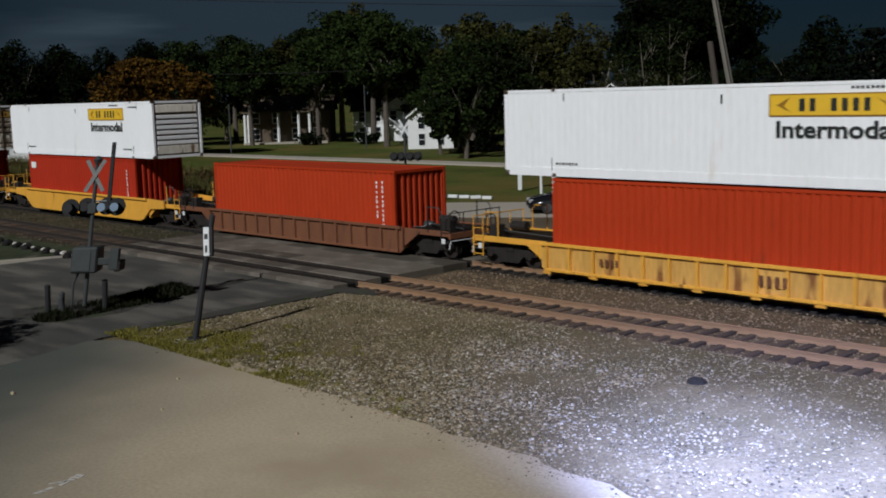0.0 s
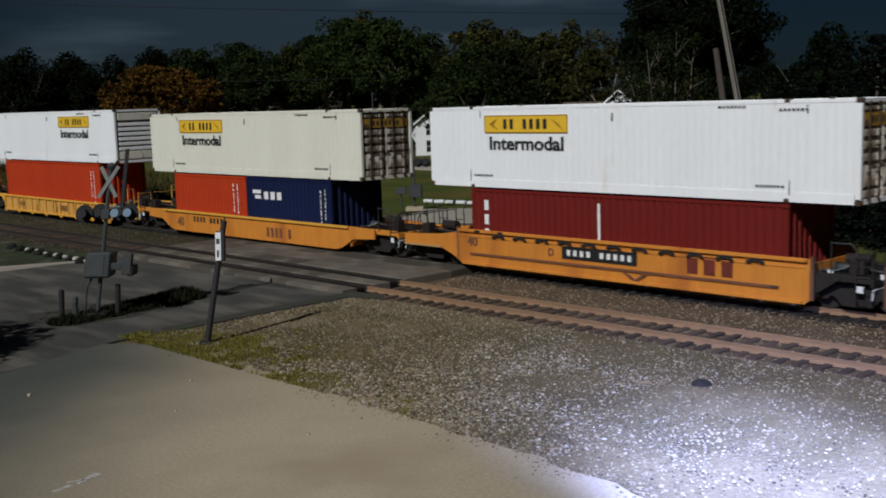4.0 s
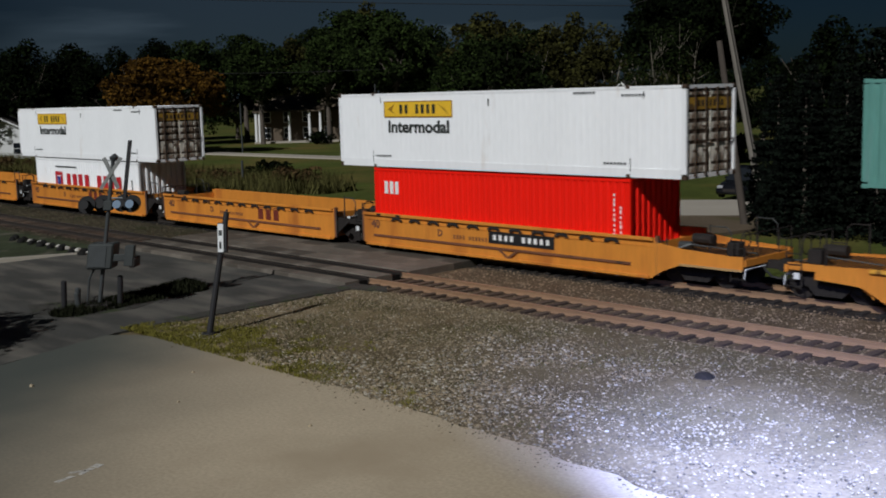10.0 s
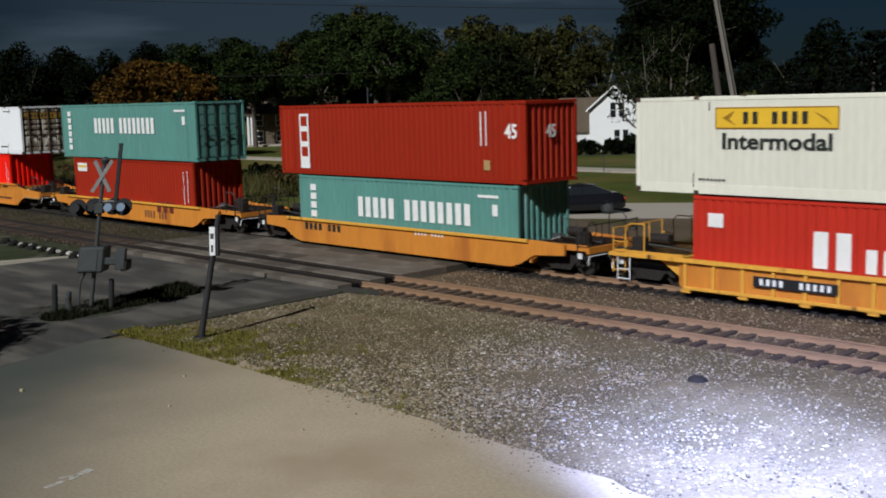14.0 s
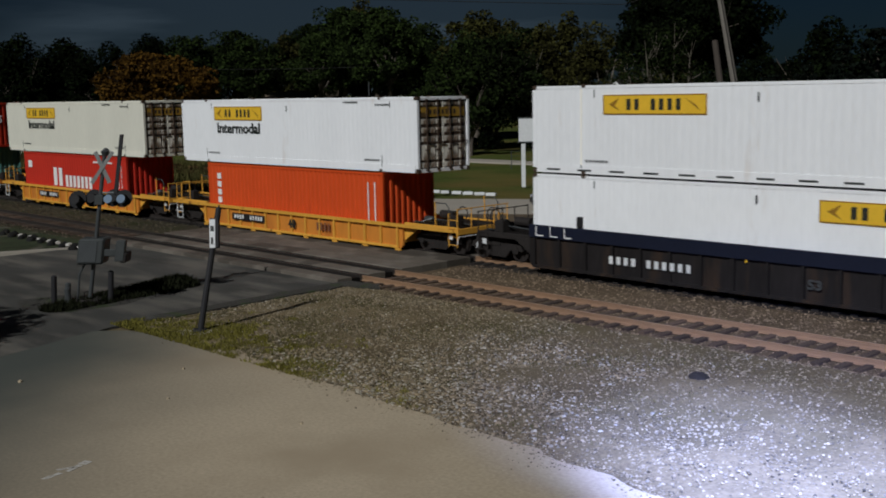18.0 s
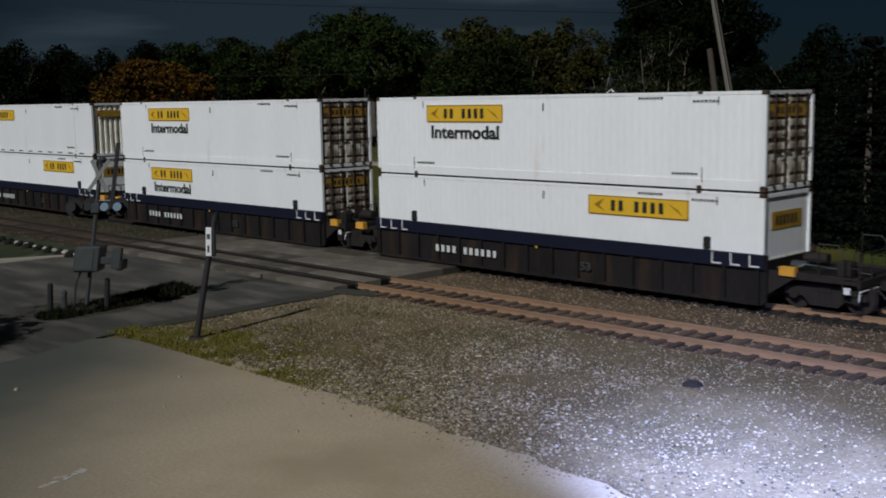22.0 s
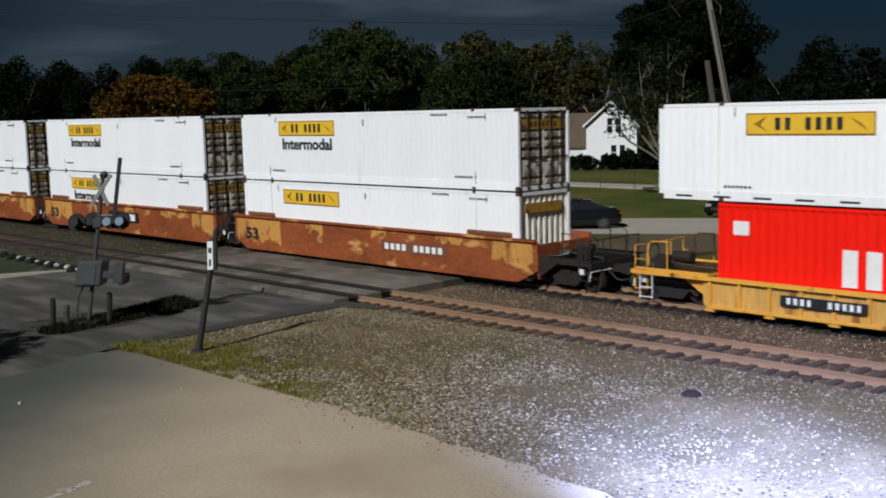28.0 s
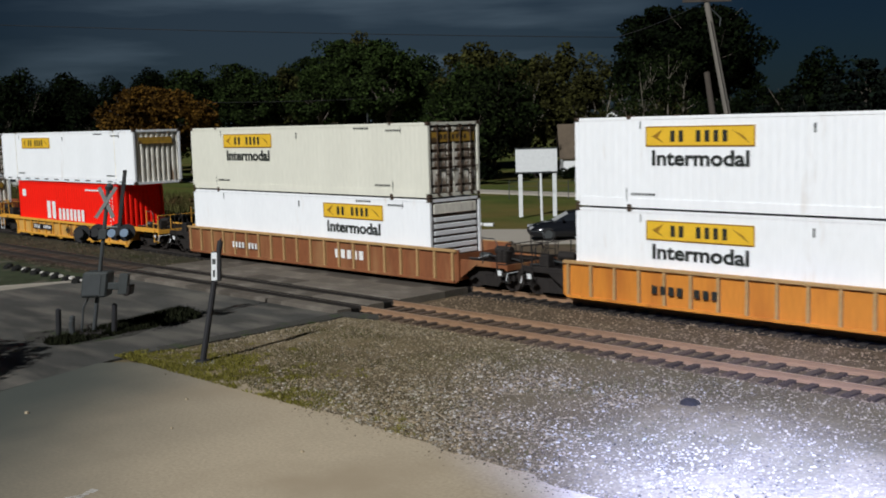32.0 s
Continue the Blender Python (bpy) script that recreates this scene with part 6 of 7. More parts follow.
for x in (1.5, 4.3, 7.0, 10.0):
    for z in (0.8, 3.0):
        window(long_house, x, z, 0.9, 1.4, -0.003, TO_FRONT)
p = thing("porch", "tall pale porch columns under a brown roof edge", "porch", pose(-131.4, 90.4, GROUND - 0.3, 0, 0, -46) @ TO_FRONT @ Matrix.Translation((5.9, -2.4, 0)))
part("porch_roof", boxes((-5.9, 5.9, -0.3, 2.2, 4.45, 4.62)), ROOFING, p)
part("porch_floor", boxes((-5.8, 5.8, 0, 2.2, 0, 0.4)), PALEROAD, p)
for x in (-5.5, -5.0, -0.9, 1.9, 3.4, 4.6):
    part("column", rods(((x, 0.12, 0.4), (x, 0.12, 4.45), 0.2, 0.17), n=10), SIDING, p)
white_house = house("house", "white house with paired windows under dark trees", pose(-118.6, 99.2, GROUND - 0.3, 0, 0, -46), 6.0, 7.0, 4.4, 6.0, DARKROOF, ())
for x in (1.2, 3.4, 5.6):
    for z in (0.8, 2.9):
        window(white_house, x, z, 0.8, 1.3, -0.003, Matrix.Translation((3.0, 0, 0)) @ Matrix.Rotation(radians(90), 4, "Z"))
third = house("house", "pale house with an outside stair under trees", pose(-111.5, 101.5, GROUND - 0.3, 0, 0, 44), 6.0, 8.0, 4.6, 6.4, DARKROOF, ((-1.2, 3.0, 0.8, 1.3), (1.4, 3.0, 0.8, 1.3), (1.6, 0.7, 0.8, 1.4)))
for k in range(9):
    part("stair_step", boxes((-2.6 + 0.42 * k, -2.2 + 0.42 * k, -1.0, -0.06, 2.9 - 0.32 * k, 2.98 - 0.32 * k)), SIDING, third)
part("stair_rail", rods(((-2.4, -1.0, 3.8), (1.4, -1.0, 0.95), 0.06), n=6), SIDING, third)
house("house", "white house behind the far signal", pose(-91.5, 87.6, GROUND - 0.3, 0, 0, 45), 5.2, 7.0, 3.9, 6.0, DARKROOF, ((-1.0, 2.5, 0.7, 1.3), (0.6, 2.5, 0.7, 1.3), (-1.0, 0.6, 0.7, 1.3), (1.2, 0.6, 0.7, 1.3)))
house("house", "distant white gable among the evergreens", pose(-61, 126, GROUND - 0.3, 0, 0, 40), 4.6, 7.0, 4.2, 5.9, DARKROOF, ((0.3, 3.0, 0.6, 1.6),))
house("house", "distant low house with a grey roof", pose(-122, 49.5, GROUND - 0.3, 0, 0, 62), 8.0, 10.0, 2.9, 5.0, DARKROOF, ((-1.5, 1.0, 0.9, 1.2), (1.5, 1.0, 0.9, 1.2)))


def wire_fence():
    f = thing("wire_fence", "low wire fence with slim grey posts", "fence", kind="structure")
    pts = [(-58.4, 64.2), (-56.2, 65.2), (-54.0, 66.2), (-51.6, 67.3), (-49.2, 68.4)]
    for x, y in pts:
        part("post", rods(((x, y, GROUND - 0.3), (x, y, 1.2), 0.035), n=6), GALV, f)
    for z in (0.35, 0.75, 1.15):
        part("wire", rods(*[((*a, z), (*b, z), 0.012) for a, b in zip(pts, pts[1:])], n=5), GALV, f)


wire_fence()
for x, y, h, lab in ((-106.9, 70.8, 5.6, "thin grey post by the lane"), (-62.5, 41.3, 2.0, "short pale post in the weeds"), (-101.0, 86.0, 7.4, "slim street lamp pole among trees")):
    p = thing("slim_post", lab, "post", pose(x, y, GROUND - 0.2))
    part("pipe", rods(((0, 0, 0), (0, 0, h + 0.2), 0.09, 0.07), n=8), GALV, p)

# ---- vehicles ----


def sedan(label, m, tall=0.0):
    """A four-door car: front towards -x."""
    c = thing("car", label, "car", m)

    def ring(x, half, z0, z1, inset):
        return [(x, -half, z0), (x, half, z0), (x, half + 0.03, (z0 + z1) / 2), (x, half - inset, z1), (x, -half + inset, z1), (x, -half - 0.03, (z0 + z1) / 2)]
    body = loft([ring(-2.38, 0.62, 0.32, 0.58, 0.1), ring(-2.25, 0.80, 0.24, 0.72, 0.12), ring(-1.6, 0.90, 0.2, 0.86, 0.16), ring(-0.9, 0.91, 0.2, 0.96, 0.14), ring(1.5, 0.91, 0.2, 1.02, 0.14), ring(2.1, 0.86, 0.24, 1.0, 0.16), ring(2.36, 0.74, 0.34, 0.86, 0.12)])
    part("body", body, CARPAINT, c, smooth=True)
    cabin = loft([[(-1.15, -0.78, 0.93), (-1.15, 0.78, 0.93), (-1.1, 0.7, 0.97), (-1.1, -0.7, 0.97)], [(-0.35, -0.76, 0.93), (-0.35, 0.76, 0.93), (-0.3, 0.60, 1.38 + tall), (-0.3, -0.60, 1.38 + tall)], [(0.75, -0.76, 0.97), (0.75, 0.76, 0.97), (0.75, 0.58, 1.43 + tall), (0.75, -0.58, 1.43 + tall)], [(1.85, -0.74, 1.0), (1.85, 0.74, 1.0), (1.8, 0.66, 1.04), (1.8, -0.66, 1.04)]])
    glass = part("cabin_glass", cabin, GLASS, c)
    part("roof", loft([[(-0.36, -0.60, 1.375 + tall), (-0.36, 0.60, 1.375 + tall), (-0.34, 0.5, 1.41 + tall), (-0.34, -0.5, 1.41 + tall)], [(0.2, -0.62, 1.42 + tall), (0.2, 0.62, 1.42 + tall), (0.2, 0.5, 1.48 + tall), (0.2, -0.5, 1.48 + tall)], [(0.95, -0.6, 1.40 + tall), (0.95, 0.6, 1.40 + tall), (0.95, 0.5, 1.44 + tall), (0.95, -0.5, 1.44 + tall)]]), CARPAINT, c)
    for y in (-0.735, 0.735):
        part("pillar", rods(((0.2, y, 0.96), (0.22, y * 0.80, 1.42 + tall), 0.03), n=6), CARPAINT, glass)
    for x in (-1.42, 1.40):
        for y in (-0.93, 0.73):
            w = part("wheel", rods(((x, y, 0.33), (x, y + 0.2, 0.33), 0.33), n=20), TYRE, c)
            part("rim", rods(((x, y - 0.012, 0.33), (x, y + 0.212, 0.33), 0.21), n=12), GALV, w)
    for y in (-0.72, 0.38):
        part("headlight", boxes((-2.36, -2.05, y, y + 0.34, 0.56, 0.74), bevel=0.04), CHROME, c)
        part("tail_light", boxes((2.22, 2.38, y, y + 0.34, 0.66, 0.82), bevel=0.03), REDLETTER, c)
    for y in (-0.98, 0.86):
        part("mirror", boxes((-0.75, -0.6, y, y + 0.12, 0.98, 1.1), bevel=0.02), CARPAINT, c)
    part("grille", boxes((-2.41, -2.3, -0.35, 0.35, 0.42, 0.56)), STEEL, c)
    return c


sedan("black four-door car with bright headlights on the street", pose(-35.3, 43.75, GROUND + 0.01, 0, 0, 47))
sedan("dark tall car parked on the street", pose(-32.2, 54.2, GROUND + 0.01, 0, 0, 98), 0.2)


# ---- trees and plants ----


def leaf_mesh(name, centres, sizes, per, size, mat, flat=0.0, seed=1):
    """Foliage as many small quads round lumpy clumps."""
    r = np.random.default_rng(seed)
    n = len(centres)
    c = np.repeat(np.array(centres), per, 0)
    s = np.repeat(np.array(sizes), per, 0)
    d = r.normal(size=(n * per, 3))
    d /= np.linalg.norm(d, axis=1)[:, None]
    p = c + d * s * (0.45 + 0.6 * r.random((n * per, 1)) ** 0.5)
    u = r.normal(size=(n * per, 3))
    u[:, 2] *= 1 - flat
    u /= np.linalg.norm(u, axis=1)[:, None]
    v = np.cross(u, r.normal(size=(n * per, 3)))
    v /= np.linalg.norm(v, axis=1)[:, None]
    k = size * (0.5 + r.random((n * per, 1)))
    quad = np.stack([p - u * k, p - v * k * 0.55, p + u * k, p + v * k * 0.55], 1)
    me = bpy.data.meshes.new(name)
    me.from_pydata(quad.reshape(-1, 3).tolist(), [], np.arange(n * per * 4).reshape(-1, 4).tolist())
    me.materials.append(mat)
    return me


def tree(label, height, spread, base, mat, bark, seed, clumps=60, per=120, size=0.28, trunk=0.32, open_crown=0.0, category="tree"):
    """A broad-leaved tree: tapered trunk, forked limbs, a lumpy crown of small leaves."""
    r = random.Random(seed)
    t = thing("tree", label, category)
    bm = bmesh.new()
    fork = base + 0.12 * height
    lean = Vector((r.uniform(-0.4, 0.4), r.uniform(-0.4, 0.4), fork))
    rod(bm, (0, 0, -0.5), lean * 0.5, trunk * 1.25, trunk, n=9)
    rod(bm, lean * 0.5, lean, trunk, trunk * 0.8, n=9)
    centres, sizes = [], []
    ends = []
    for k in range(9):
        a = k * math.tau / 9 + r.uniform(-0.3, 0.3)
        out = spread * r.uniform(0.35, 0.8)
        top = Vector((out * math.cos(a), out * math.sin(a), fork + (height - fork) * r.uniform(0.3, 0.85)))
        mid = lean.lerp(top, 0.5) + Vector((0, 0, 0.06 * height))
        rod(bm, lean - Vector((0, 0, 0.3)), mid, trunk * 0.5, trunk * 0.28, n=7)
        rod(bm, mid, top, trunk * 0.28, trunk * 0.08, n=6)
        ends.append((mid, top))
        for _ in range(3):
            tip = mid.lerp(top, r.uniform(0.2, 0.9)) + Vector((r.uniform(-1, 1), r.uniform(-1, 1), r.uniform(0.2, 1))) * spread * 0.28
            rod(bm, mid.lerp(top, r.uniform(0.1, 0.6)), tip, trunk * 0.12, trunk * 0.04, n=5)
    part("trunk", bm, bark, t)
    zmid, zr = (base + height) / 2 + 0.05 * height, (height - base) / 2 * 1.06
    for k in range(clumps):
        for _ in range(30):
            x, y, z = (r.uniform(-1, 1) for _ in range(3))
            q = x * x + y * y + z * z
            if 0.25 - 0.2 * open_crown < q < 1:
                break
        w = (1.0 - 0.25 * max(0, z)) * (1 + 0.34 * noise.noise((1.6 * x + seed, 1.6 * y, 1.6 * z)))
        centres.append((x * spread * w * 0.86, y * spread * w * 0.86, zmid + z * zr * 0.88 * (0.92 + 0.3 * noise.noise((2 * x, 2 * y + seed, 3)))))
        g = r.uniform(0.10, 0.27)
        sizes.append([spread * g * r.uniform(0.9, 1.2), spread * g * r.uniform(0.9, 1.2), zr * g * r.uniform(0.65, 0.9)])
    me = leaf_mesh("crown", centres, sizes, per, size, mat, 0.35, seed)
    share("crown", me, t, Matrix.Identity(4))
    return t


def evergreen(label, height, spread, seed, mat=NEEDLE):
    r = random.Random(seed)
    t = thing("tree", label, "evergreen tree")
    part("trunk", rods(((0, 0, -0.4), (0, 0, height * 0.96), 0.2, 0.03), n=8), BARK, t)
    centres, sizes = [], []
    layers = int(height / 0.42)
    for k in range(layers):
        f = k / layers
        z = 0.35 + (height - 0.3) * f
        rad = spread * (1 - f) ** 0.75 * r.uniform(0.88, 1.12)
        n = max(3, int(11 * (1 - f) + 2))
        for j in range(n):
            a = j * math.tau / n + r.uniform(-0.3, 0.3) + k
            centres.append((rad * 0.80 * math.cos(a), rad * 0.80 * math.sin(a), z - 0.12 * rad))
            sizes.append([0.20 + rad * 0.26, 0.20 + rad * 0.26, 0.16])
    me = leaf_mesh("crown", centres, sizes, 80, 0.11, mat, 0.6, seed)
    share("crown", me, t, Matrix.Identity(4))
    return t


kinds = [
    tree("dark green broad-leaved tree in the tree line", 13, 5.8, 0.6, LEAF, BARK, 11, 105, 150, 0.20),
    tree("dense green oak in the tree line", 14, 6.6, 0.9, LEAF, BARK, 12, 120, 150, 0.20),
    tree("tall green tree in the tree line", 14, 4.9, 0.8, LEAF, BARK, 13, 100, 150, 0.20),
    tree("yellowing green tree in the tree line", 12.5, 5.4, 0.6, LEAFYEL, BARK, 14, 100, 150, 0.19),
    tree("thin yellowing tree in the tree line", 12, 4.4, 1.2, LEAFYEL, PALEBARK, 15, 52, 120, 0.19, open_crown=0.6),
    tree("high-crowned green tree before the houses", 14.5, 5.6, 5.0, LEAF, BARK, 16, 95, 150, 0.20),
    tree("green oak, its foliage colour darkened as in shade", 14, 6.4, 0.5, LEAFSHADE, BARK, 17, 120, 150, 0.22),
]
kind_top = [float(np.percentile([v.co.z for o in k.children if o.name.startswith("crown") for v in o.data.vertices], 99.8)) for k in kinds]
places = [(-134.8, 57.9, 13.8, 6), (-135.8, 64.3, 14.2, 6), (-122.4, 63.5, 13.1, 6), (-137.0, 77.9, 15.1, 6), (-133.6, 81.6, 14.2, 2), (-141.8, 94.9, 15.7, 5), (-133.2, 98.1, 14.5, 3), (-139.3, 106.3, 15.5, 5), (-120.9, 98.7, 16.6, 5), (-111.5, 96.3, 15.9, 5), (-96.4, 99.5, 13.2, 3), (-99.6, 105.7, 13.6, 3), (-82.4, 83.2, 12.2, 0), (-80.1, 85.9, 12.3, 1), (-84.4, 95.8, 12.4, 4), (-84.9, 102.8, 12.6, 3), (-76.1, 99.0, 12.0, 4), (-67.4, 97.3, 11.5, 4), (-50.7, 93.6, 8.6, 6), (-46.4, 90.6, 9.0, 6), (-40.6, 82.9, 8.6, 6), (-36.5, 79.7, 8.6, 6), (-148, 60, 14.0, 6), (-150, 72, 14.9, 6), (-152, 86, 15.5, 6), (-146, 96, 15.7, 1), (-138, 104, 15.3, 0), (-128, 108, 16.6, 3), (-116, 108, 15.1, 2), (-108, 104, 14.5, 0), (-104, 110, 14.5, 1), (-60, 104, 10.4, 6), (-54, 100, 9.0, 6), (-44, 100, 10.0, 6), (-34, 96, 10.5, 6), (-28, 88, 10.5, 6), (-126, 47, 12.0, 6), (-140, 50, 13.3, 6), (-70, 108, 13.0, 1), (-94, 106, 13.2, 2), (-20, 84, 10.9, 6), (-10, 82, 10.0, 6), (-101, 89.3, 14.1, 5), (-30.7, 62.0, 10.3, 6), (-24.5, 60.5, 10.0, 6), (-125.0, 86.2, 12.6, 5), (-116.5, 91.0, 12.8, 5)]
used = set()
rt = random.Random(5)
for x, y, h, k in places:
    m = pose(x, y, GROUND - 0.2, 0, 0, rt.uniform(0, 360)) @ Matrix.Scale(h / kind_top[k], 4)
    if k in used:
        copy_thing(kinds[k], m)
    else:
        kinds[k].matrix_basis = m
        used.add(k)
# Trees out of view, added to cast shade on the left of the road.
shade = copy_thing(kinds[1], pose(-28.2, 2.4, GROUND - 0.2, 0, 0, 50) @ Matrix.Scale(0.66, 4))
shade["label"] = "unseen green tree added to shade the road"
for x, y, s, a in ((-35.5, 2.0, 0.75, 10), (-42.0, 5.5, 0.8, 130)):
    copy_thing(shade, pose(x, y, GROUND - 0.2, 0, 0, a) @ Matrix.Scale(s, 4))
maple = tree("orange autumn maple with a broad crown", 10.2, 7.2, 2.4, LEAFORANGE, BARK, 21, 95, 170, 0.21)
maple.matrix_basis = pose(-113.0, 65.0, GROUND - 0.2) @ Matrix.Scale(1.07, 4)
big = tree("large dark green tree behind the utility poles", 12.0, 5.6, 5.2, LEAFSHADE, BARK, 22, 150, 210, 0.15, 0.2)
big.matrix_basis = pose(-46.9, 71.2, GROUND - 0.2) @ Matrix.Scale(1.2, 4)


def bare_tree():
    """A pale trunk that forks low into bent, bare limbs, with a few leaves left."""
    r = random.Random(23)
    t = thing("tree", "half-bare tree with a pale forked trunk", "tree", pose(-42.6, 63.3, GROUND - 0.2))
    bm = bmesh.new()
    tube(bm, [(0, 0, -0.3), (0.02, 0, 1.0), (-0.1, -0.1, 2.4)], 0.22, 9)
    centres = []
    out, deep = Vector((0.69, 0.72, 0)), Vector((0.72, -0.69, 0))
    for a, b, h in ((-3.4, 0.3, 8.2), (-2.3, 0.9, 9.3), (-1.2, -0.8, 10.0), (-0.3, 0.8, 10.4), (1.0, 0.5, 9.6), (-4.2, -0.4, 6.6)):
        root = Vector((-0.1, -0.1, 2.2))
        tip = out * a + deep * b + Vector((0, 0, h))
        pts = []
        for k in range(6):
            u = k / 5
            p = root.lerp(tip, u) + out * a * 0.22 * math.sin(math.pi * u) + Vector((r.uniform(-.12, .12), r.uniform(-.12, .12), 0)) * (0 < k < 5)
            pts.append(p)
        for k in range(5):
            rod(bm, pts[k], pts[k + 1], 0.10 - 0.017 * k, 0.083 - 0.017 * k, n=7)
        for k in (2, 3, 4):
            for _ in range(3):
                end = pts[k] + out * r.uniform(-1.2, 1.0) + deep * r.uniform(-0.7, 0.9) + Vector((0, 0, r.uniform(0.5, 1.7)))
                rod(bm, pts[k], end, 0.028, 0.01, n=5)
                centres.append(tuple(end))
        centres.append(tuple(tip))
    part("trunk", bm, PALEBARK, t)
    share("crown", leaf_mesh("crown", centres, [[0.75, 0.75, 0.6]] * len(centres), 70, 0.10, LEAF, 0.3, 23), t, Matrix.Identity(4))


bare_tree()
tree_mid = tree("green tree before the white house", 8.2, 3.6, 1.0, LEAF, BARK, 25, 30, 150, 0.22, 0.22)
tree_mid.matrix_basis = pose(-74.0, 75.5, GROUND - 0.2)
for x, y, s in ((-81.5, 79.5, 0.85),):
    copy_thing(tree_mid, pose(x, y, GROUND - 0.2, 0, 0, 70) @ Matrix.Scale(s, 4))
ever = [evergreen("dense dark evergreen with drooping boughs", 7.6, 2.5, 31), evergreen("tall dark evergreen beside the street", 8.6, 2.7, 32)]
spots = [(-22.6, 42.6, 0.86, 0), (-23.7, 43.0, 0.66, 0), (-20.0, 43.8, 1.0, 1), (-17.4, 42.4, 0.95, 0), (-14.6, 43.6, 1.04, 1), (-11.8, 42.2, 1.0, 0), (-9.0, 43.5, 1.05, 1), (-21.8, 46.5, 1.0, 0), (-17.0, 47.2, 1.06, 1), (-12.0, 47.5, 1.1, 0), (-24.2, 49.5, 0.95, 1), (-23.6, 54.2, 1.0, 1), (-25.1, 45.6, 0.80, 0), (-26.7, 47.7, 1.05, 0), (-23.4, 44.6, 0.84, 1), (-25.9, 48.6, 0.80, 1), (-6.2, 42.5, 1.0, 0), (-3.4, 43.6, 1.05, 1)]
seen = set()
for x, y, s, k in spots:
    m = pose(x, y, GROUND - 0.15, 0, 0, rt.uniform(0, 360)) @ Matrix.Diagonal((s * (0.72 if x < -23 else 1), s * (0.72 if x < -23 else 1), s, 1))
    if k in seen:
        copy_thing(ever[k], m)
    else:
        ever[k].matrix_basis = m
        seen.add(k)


def bush(label, h, w, mat, seed, size=0.14):
    r = random.Random(seed)
    b = thing("bush", label, "bush")
    for _ in range(6):
        part("stem", rods(((0, 0, -0.1), (r.uniform(-w, w) * 0.6, r.uniform(-w, w) * 0.6, h * 0.8), 0.03, 0.01), n=5), BARK, b)
    centres = [(r.uniform(-w, w) * 0.75, r.uniform(-w, w) * 0.75, h * r.uniform(0.2, 0.85)) for _ in range(16)]
    share("leaves", leaf_mesh("leaves", centres, [[w * 0.34, w * 0.34, h * 0.2]] * 16, 90, size, mat, 0.2, seed), b, Matrix.Identity(4))
    return b


dark = bush("dark green shrub beside the house", 1.8, 1.6, LEAFSHADE, 41)
dark.matrix_basis = pose(-66.5, 88.0, GROUND - 0.2)
for x, y, s in ((-64.8, 90.0, 1.2), (-68.5, 86.5, 1.0), (-76.3, 88.2, 1.1), (-72.6, 88.6, 0.8), (-63.6, 91.2, 1.4), (-62.5, 92.0, 1.3), (-59.0, 90.0, 1.0), (-56.2, 89.0, 1.1), (-80.0, 84.5, 1.0), (-52.0, 84.0, 1.2), (-47.0, 82.0, 1.0), (-116.0, 89.0, 1.1), (-109.5, 93.5, 1.0), (-103.0, 97.0, 1.2)):
    copy_thing(dark, pose(x, y, GROUND - 0.2, 0, 0, rt.uniform(0, 360)) @ Matrix.Scale(s, 4))
brown = bush("dry brown weeds behind the tracks", 1.7, 1.9, WEED, 42)
brown.matrix_basis = pose(-60.5, 44.6, GROUND - 0.2)
for k in range(15):
    copy_thing(brown, pose(-64.0 - k * 3.0 + rt.uniform(-0.7, 0.7), 42.8 - k * 0.35 + rt.uniform(-0.9, 0.9), GROUND - 0.2, 0, 0, rt.uniform(0, 360)) @ Matrix.Scale(rt.uniform(0.6, 1.05), 4))
copy_thing(dark, pose(-66.5, 46.5, GROUND - 0.2) @ Matrix.Scale(1.1, 4))


def grass_tufts(name, count, spot, h, mat, label, wide=1.0):
    r = np.random.default_rng(9)
    p = np.array([spot(r) for _ in range(count)])
    a = r.random(count) * 6.283
    w = wide * (0.012 + 0.012 * r.random(count))
    hh = h * (0.4 + r.random(count))
    lean = (r.random((count, 2)) - 0.5) * hh[:, None]
    left = p - np.stack([np.cos(a) * w, np.sin(a) * w, 0 * a], 1)
    right = p + np.stack([np.cos(a) * w, np.sin(a) * w, 0 * a], 1)
    tip = p + np.stack([lean[:, 0], lean[:, 1], hh], 1)
    me = bpy.data.meshes.new(name)
    me.from_pydata(np.stack([left, right, tip], 1).reshape(-1, 3).tolist(), [], np.arange(count * 3).reshape(-1, 3).tolist())
    me.materials.append(mat)
    tagged(new(name, me), label, "grass", kind="stuff")


def tuft_spot(r):
    while True:
        x, y = r.uniform(-27.4, -13.5), r.uniform(13.9, 18.2)
        d = abs(x + 23.6) / 5.6 + (y - 14.3) / 2.7
        if d + 1.1 * noise.noise((x * 0.8, y * 0.8, 3)) + 0.9 * noise.noise((x * 2.6, y * 2.6, 3)) + 0.8 * r.random() < 0.95:
            return x, y, GROUND


grass_tufts("grass_tufts", 13000, tuft_spot, 0.075, BLADE, "short yellow-green weeds in the gravel edge")


def weed_spot(r):
    while True:
        x, y = r.uniform(-26.6, -11.0), r.uniform(14.2, 20.8)
        if noise.noise((x * 0.45, y * 0.45, 21)) + 0.6 * noise.noise((x * 1.7, y * 1.7, 5)) + 0.5 * r.random() - 0.05 * max(0, x + 19) > 0.18:
            return x, y, GROUND


grass_tufts("thin_weeds", 11000, weed_spot, 0.05, OLIVE, "thin olive weeds scattered over the gravel")


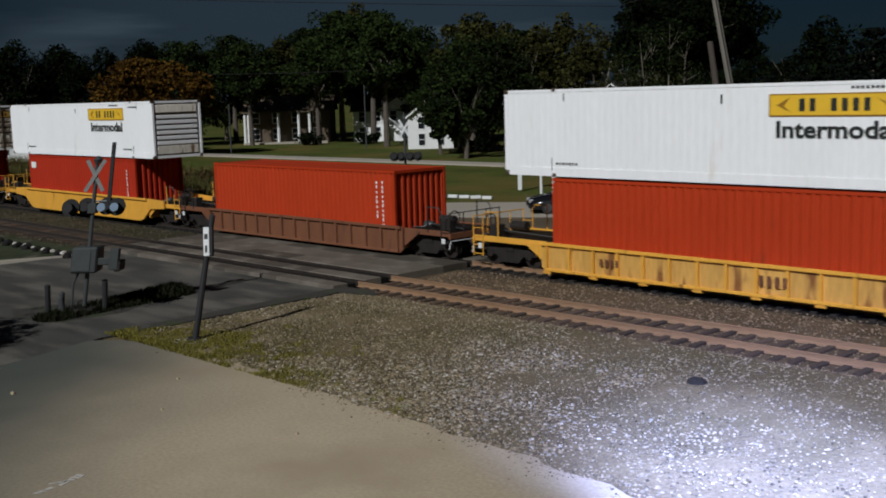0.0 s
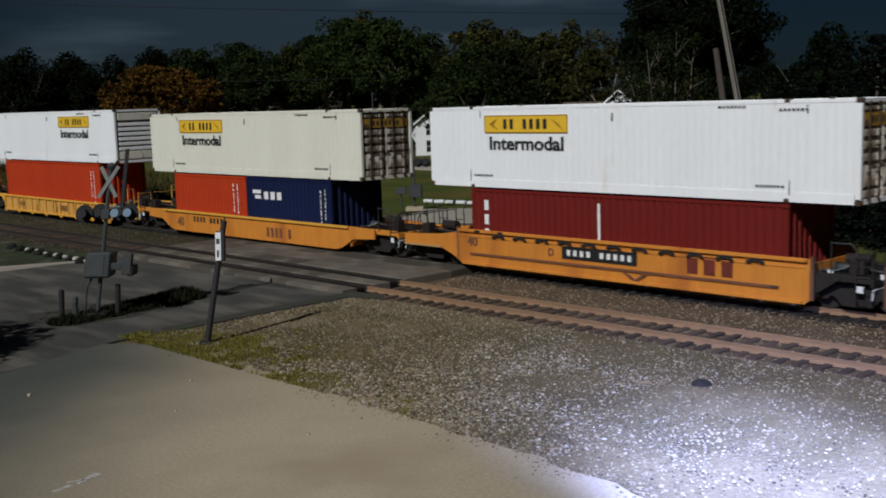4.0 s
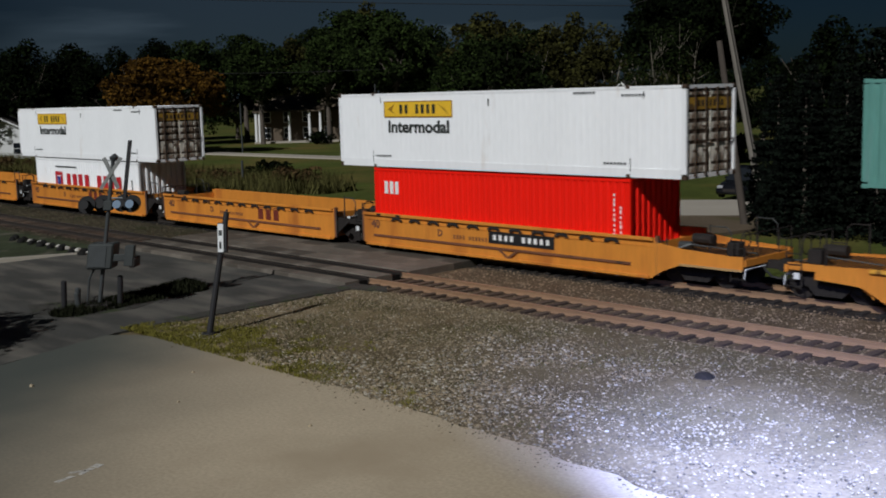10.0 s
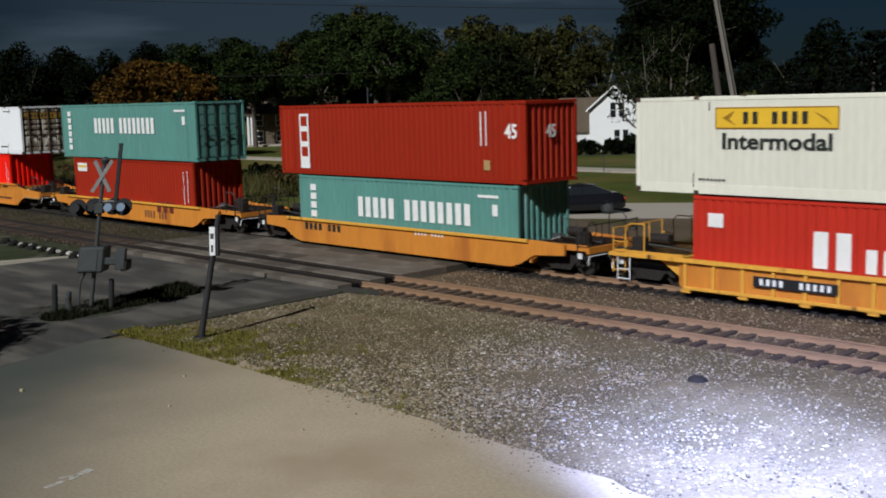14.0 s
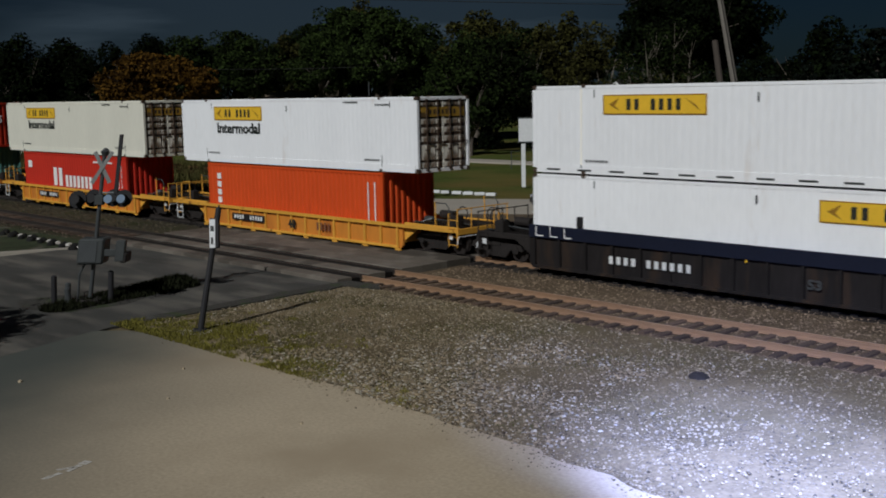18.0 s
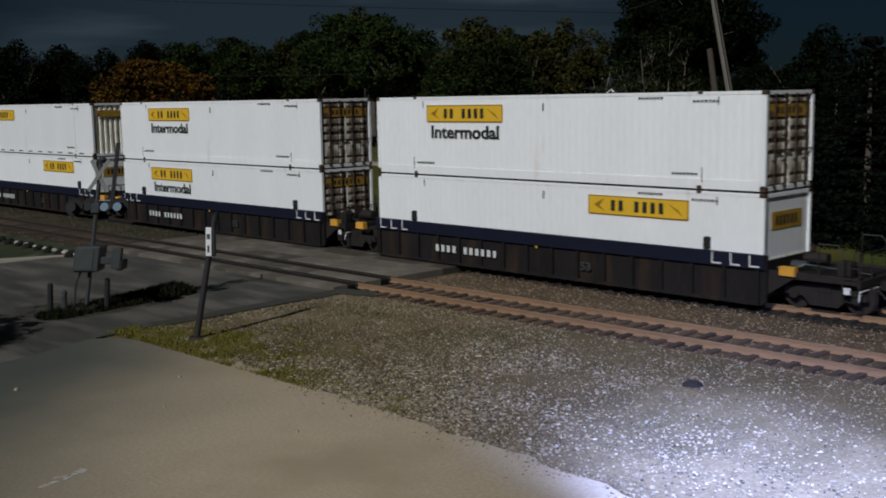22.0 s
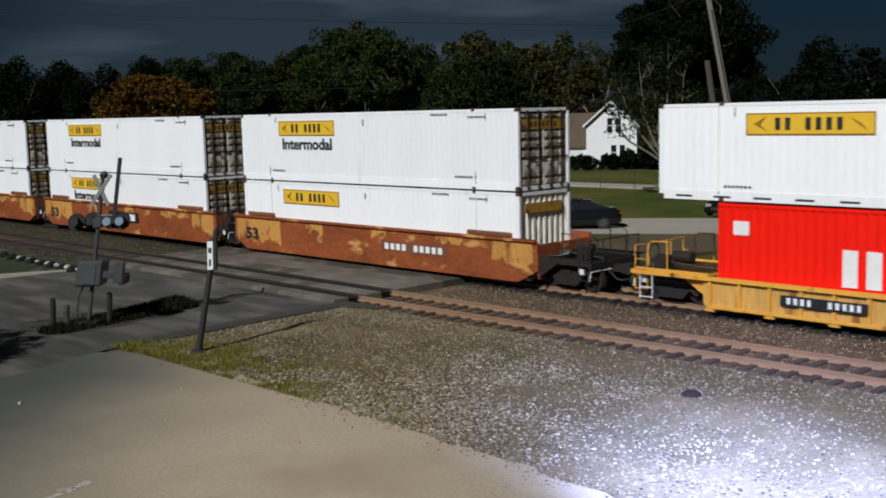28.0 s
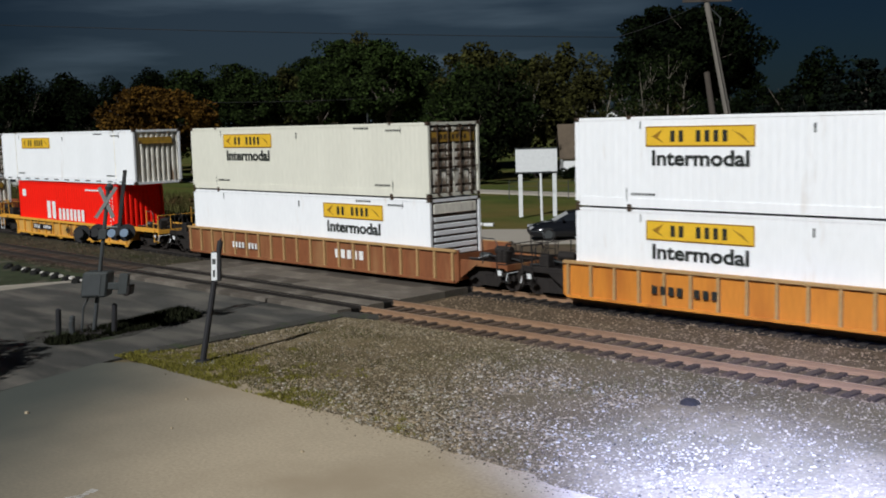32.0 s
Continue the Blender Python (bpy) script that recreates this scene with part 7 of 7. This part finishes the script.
def mound_spot(r):
    while True:
        x, y = r.uniform(-32.0, -29.8), r.uniform(13.4, 18.9)
        if mound_height(x, y) > GROUND:
            return x, y, mound_height(x, y) - 0.03


grass_tufts("mound_weeds", 5200, mound_spot, 0.16, DARKWEED, "dark ragged weeds on the soil mound", 1.6)


def bank_spot(r):
    while True:
        x, y = r.uniform(-125, -56), r.uniform(34.5, 47.0)
        if y < 46 - 0.10 * (x + 56) and y > 35.5 + 1.5 * noise.noise((x * 0.2, 0, 4)) and noise.noise((x * 0.15, y * 0.3, 9)) > -0.25:
            return x, y, GROUND - 0.15


grass_tufts("tall_grass", 26000, bank_spot, 1.15, OLIVE, "tall dry olive-brown grass on the bank", 3.0)

# ---- ties, the pieces of the tracks ----
tie_proto = boxes((-0.10, 0.10, -1.3, 1.3, -0.32, -0.14), bevel=0.012)
tie_first = part("tie", tie_proto, TIE, tracks["near"])
tie_first.matrix_basis = pose(-27.0, NEAR_TRACK, 0)
shade_tie = part("tie", boxes((-0.10, 0.10, -1.3, 1.3, -0.32, -0.14), bevel=0.012), SHADETIE, tracks["far"])
shade_tie.matrix_basis = pose(-27.1, FAR_TRACK, 0)
for title, yc, x0, count in (("near", NEAR_TRACK, -26.5, 84), ("far", FAR_TRACK, -26.6, 84), ("near", NEAR_TRACK, -44.0, 50), ("far", FAR_TRACK, -44.0, 50)):
    for k in range(count):
        x = x0 + (0.52 * k if x0 > -40 else -0.52 * k)
        share("tie", tie_first.data if title == "near" else shade_tie.data, tracks[title], pose(x + random.uniform(-0.03, 0.03), yc + random.uniform(-0.06, 0.06), random.uniform(-0.01, 0.012), 0, 0, random.uniform(-1.2, 1.2)))


def motions():
    """Everything that moves: the train rolls by, its wheels turn."""
    for ob, x, z in rolling:
        walk(ob, [(t, pose(x + d, TRAIN_Y, z)) for t, d in train_rows])
    far = -train_rows[-1][1]
    steps = 540
    for side in (-1, 1):
        first = wheelsets[side][0]
        rows = []
        for k in range(steps + 1):
            t = SECONDS * k / steps
            i = min(int(t // 2), len(train_rows) - 2)
            (t0, d0), (t1, d1) = train_rows[i], train_rows[i + 1]
            d = d0 + (d1 - d0) * (t - t0) / (t1 - t0)
            rows.append((t, pose(side * 0.89, 0, 0.42, 0, math.degrees(d / 0.42), 0)))
        walk(first, rows)
        keys = first.animation_data
        for ws in wheelsets[side][1:]:
            ws.rotation_mode = "QUATERNION"
            ws.animation_data_create()
            ws.animation_data.action = keys.action
            ws.animation_data.action_slot = keys.action_slot


motions()
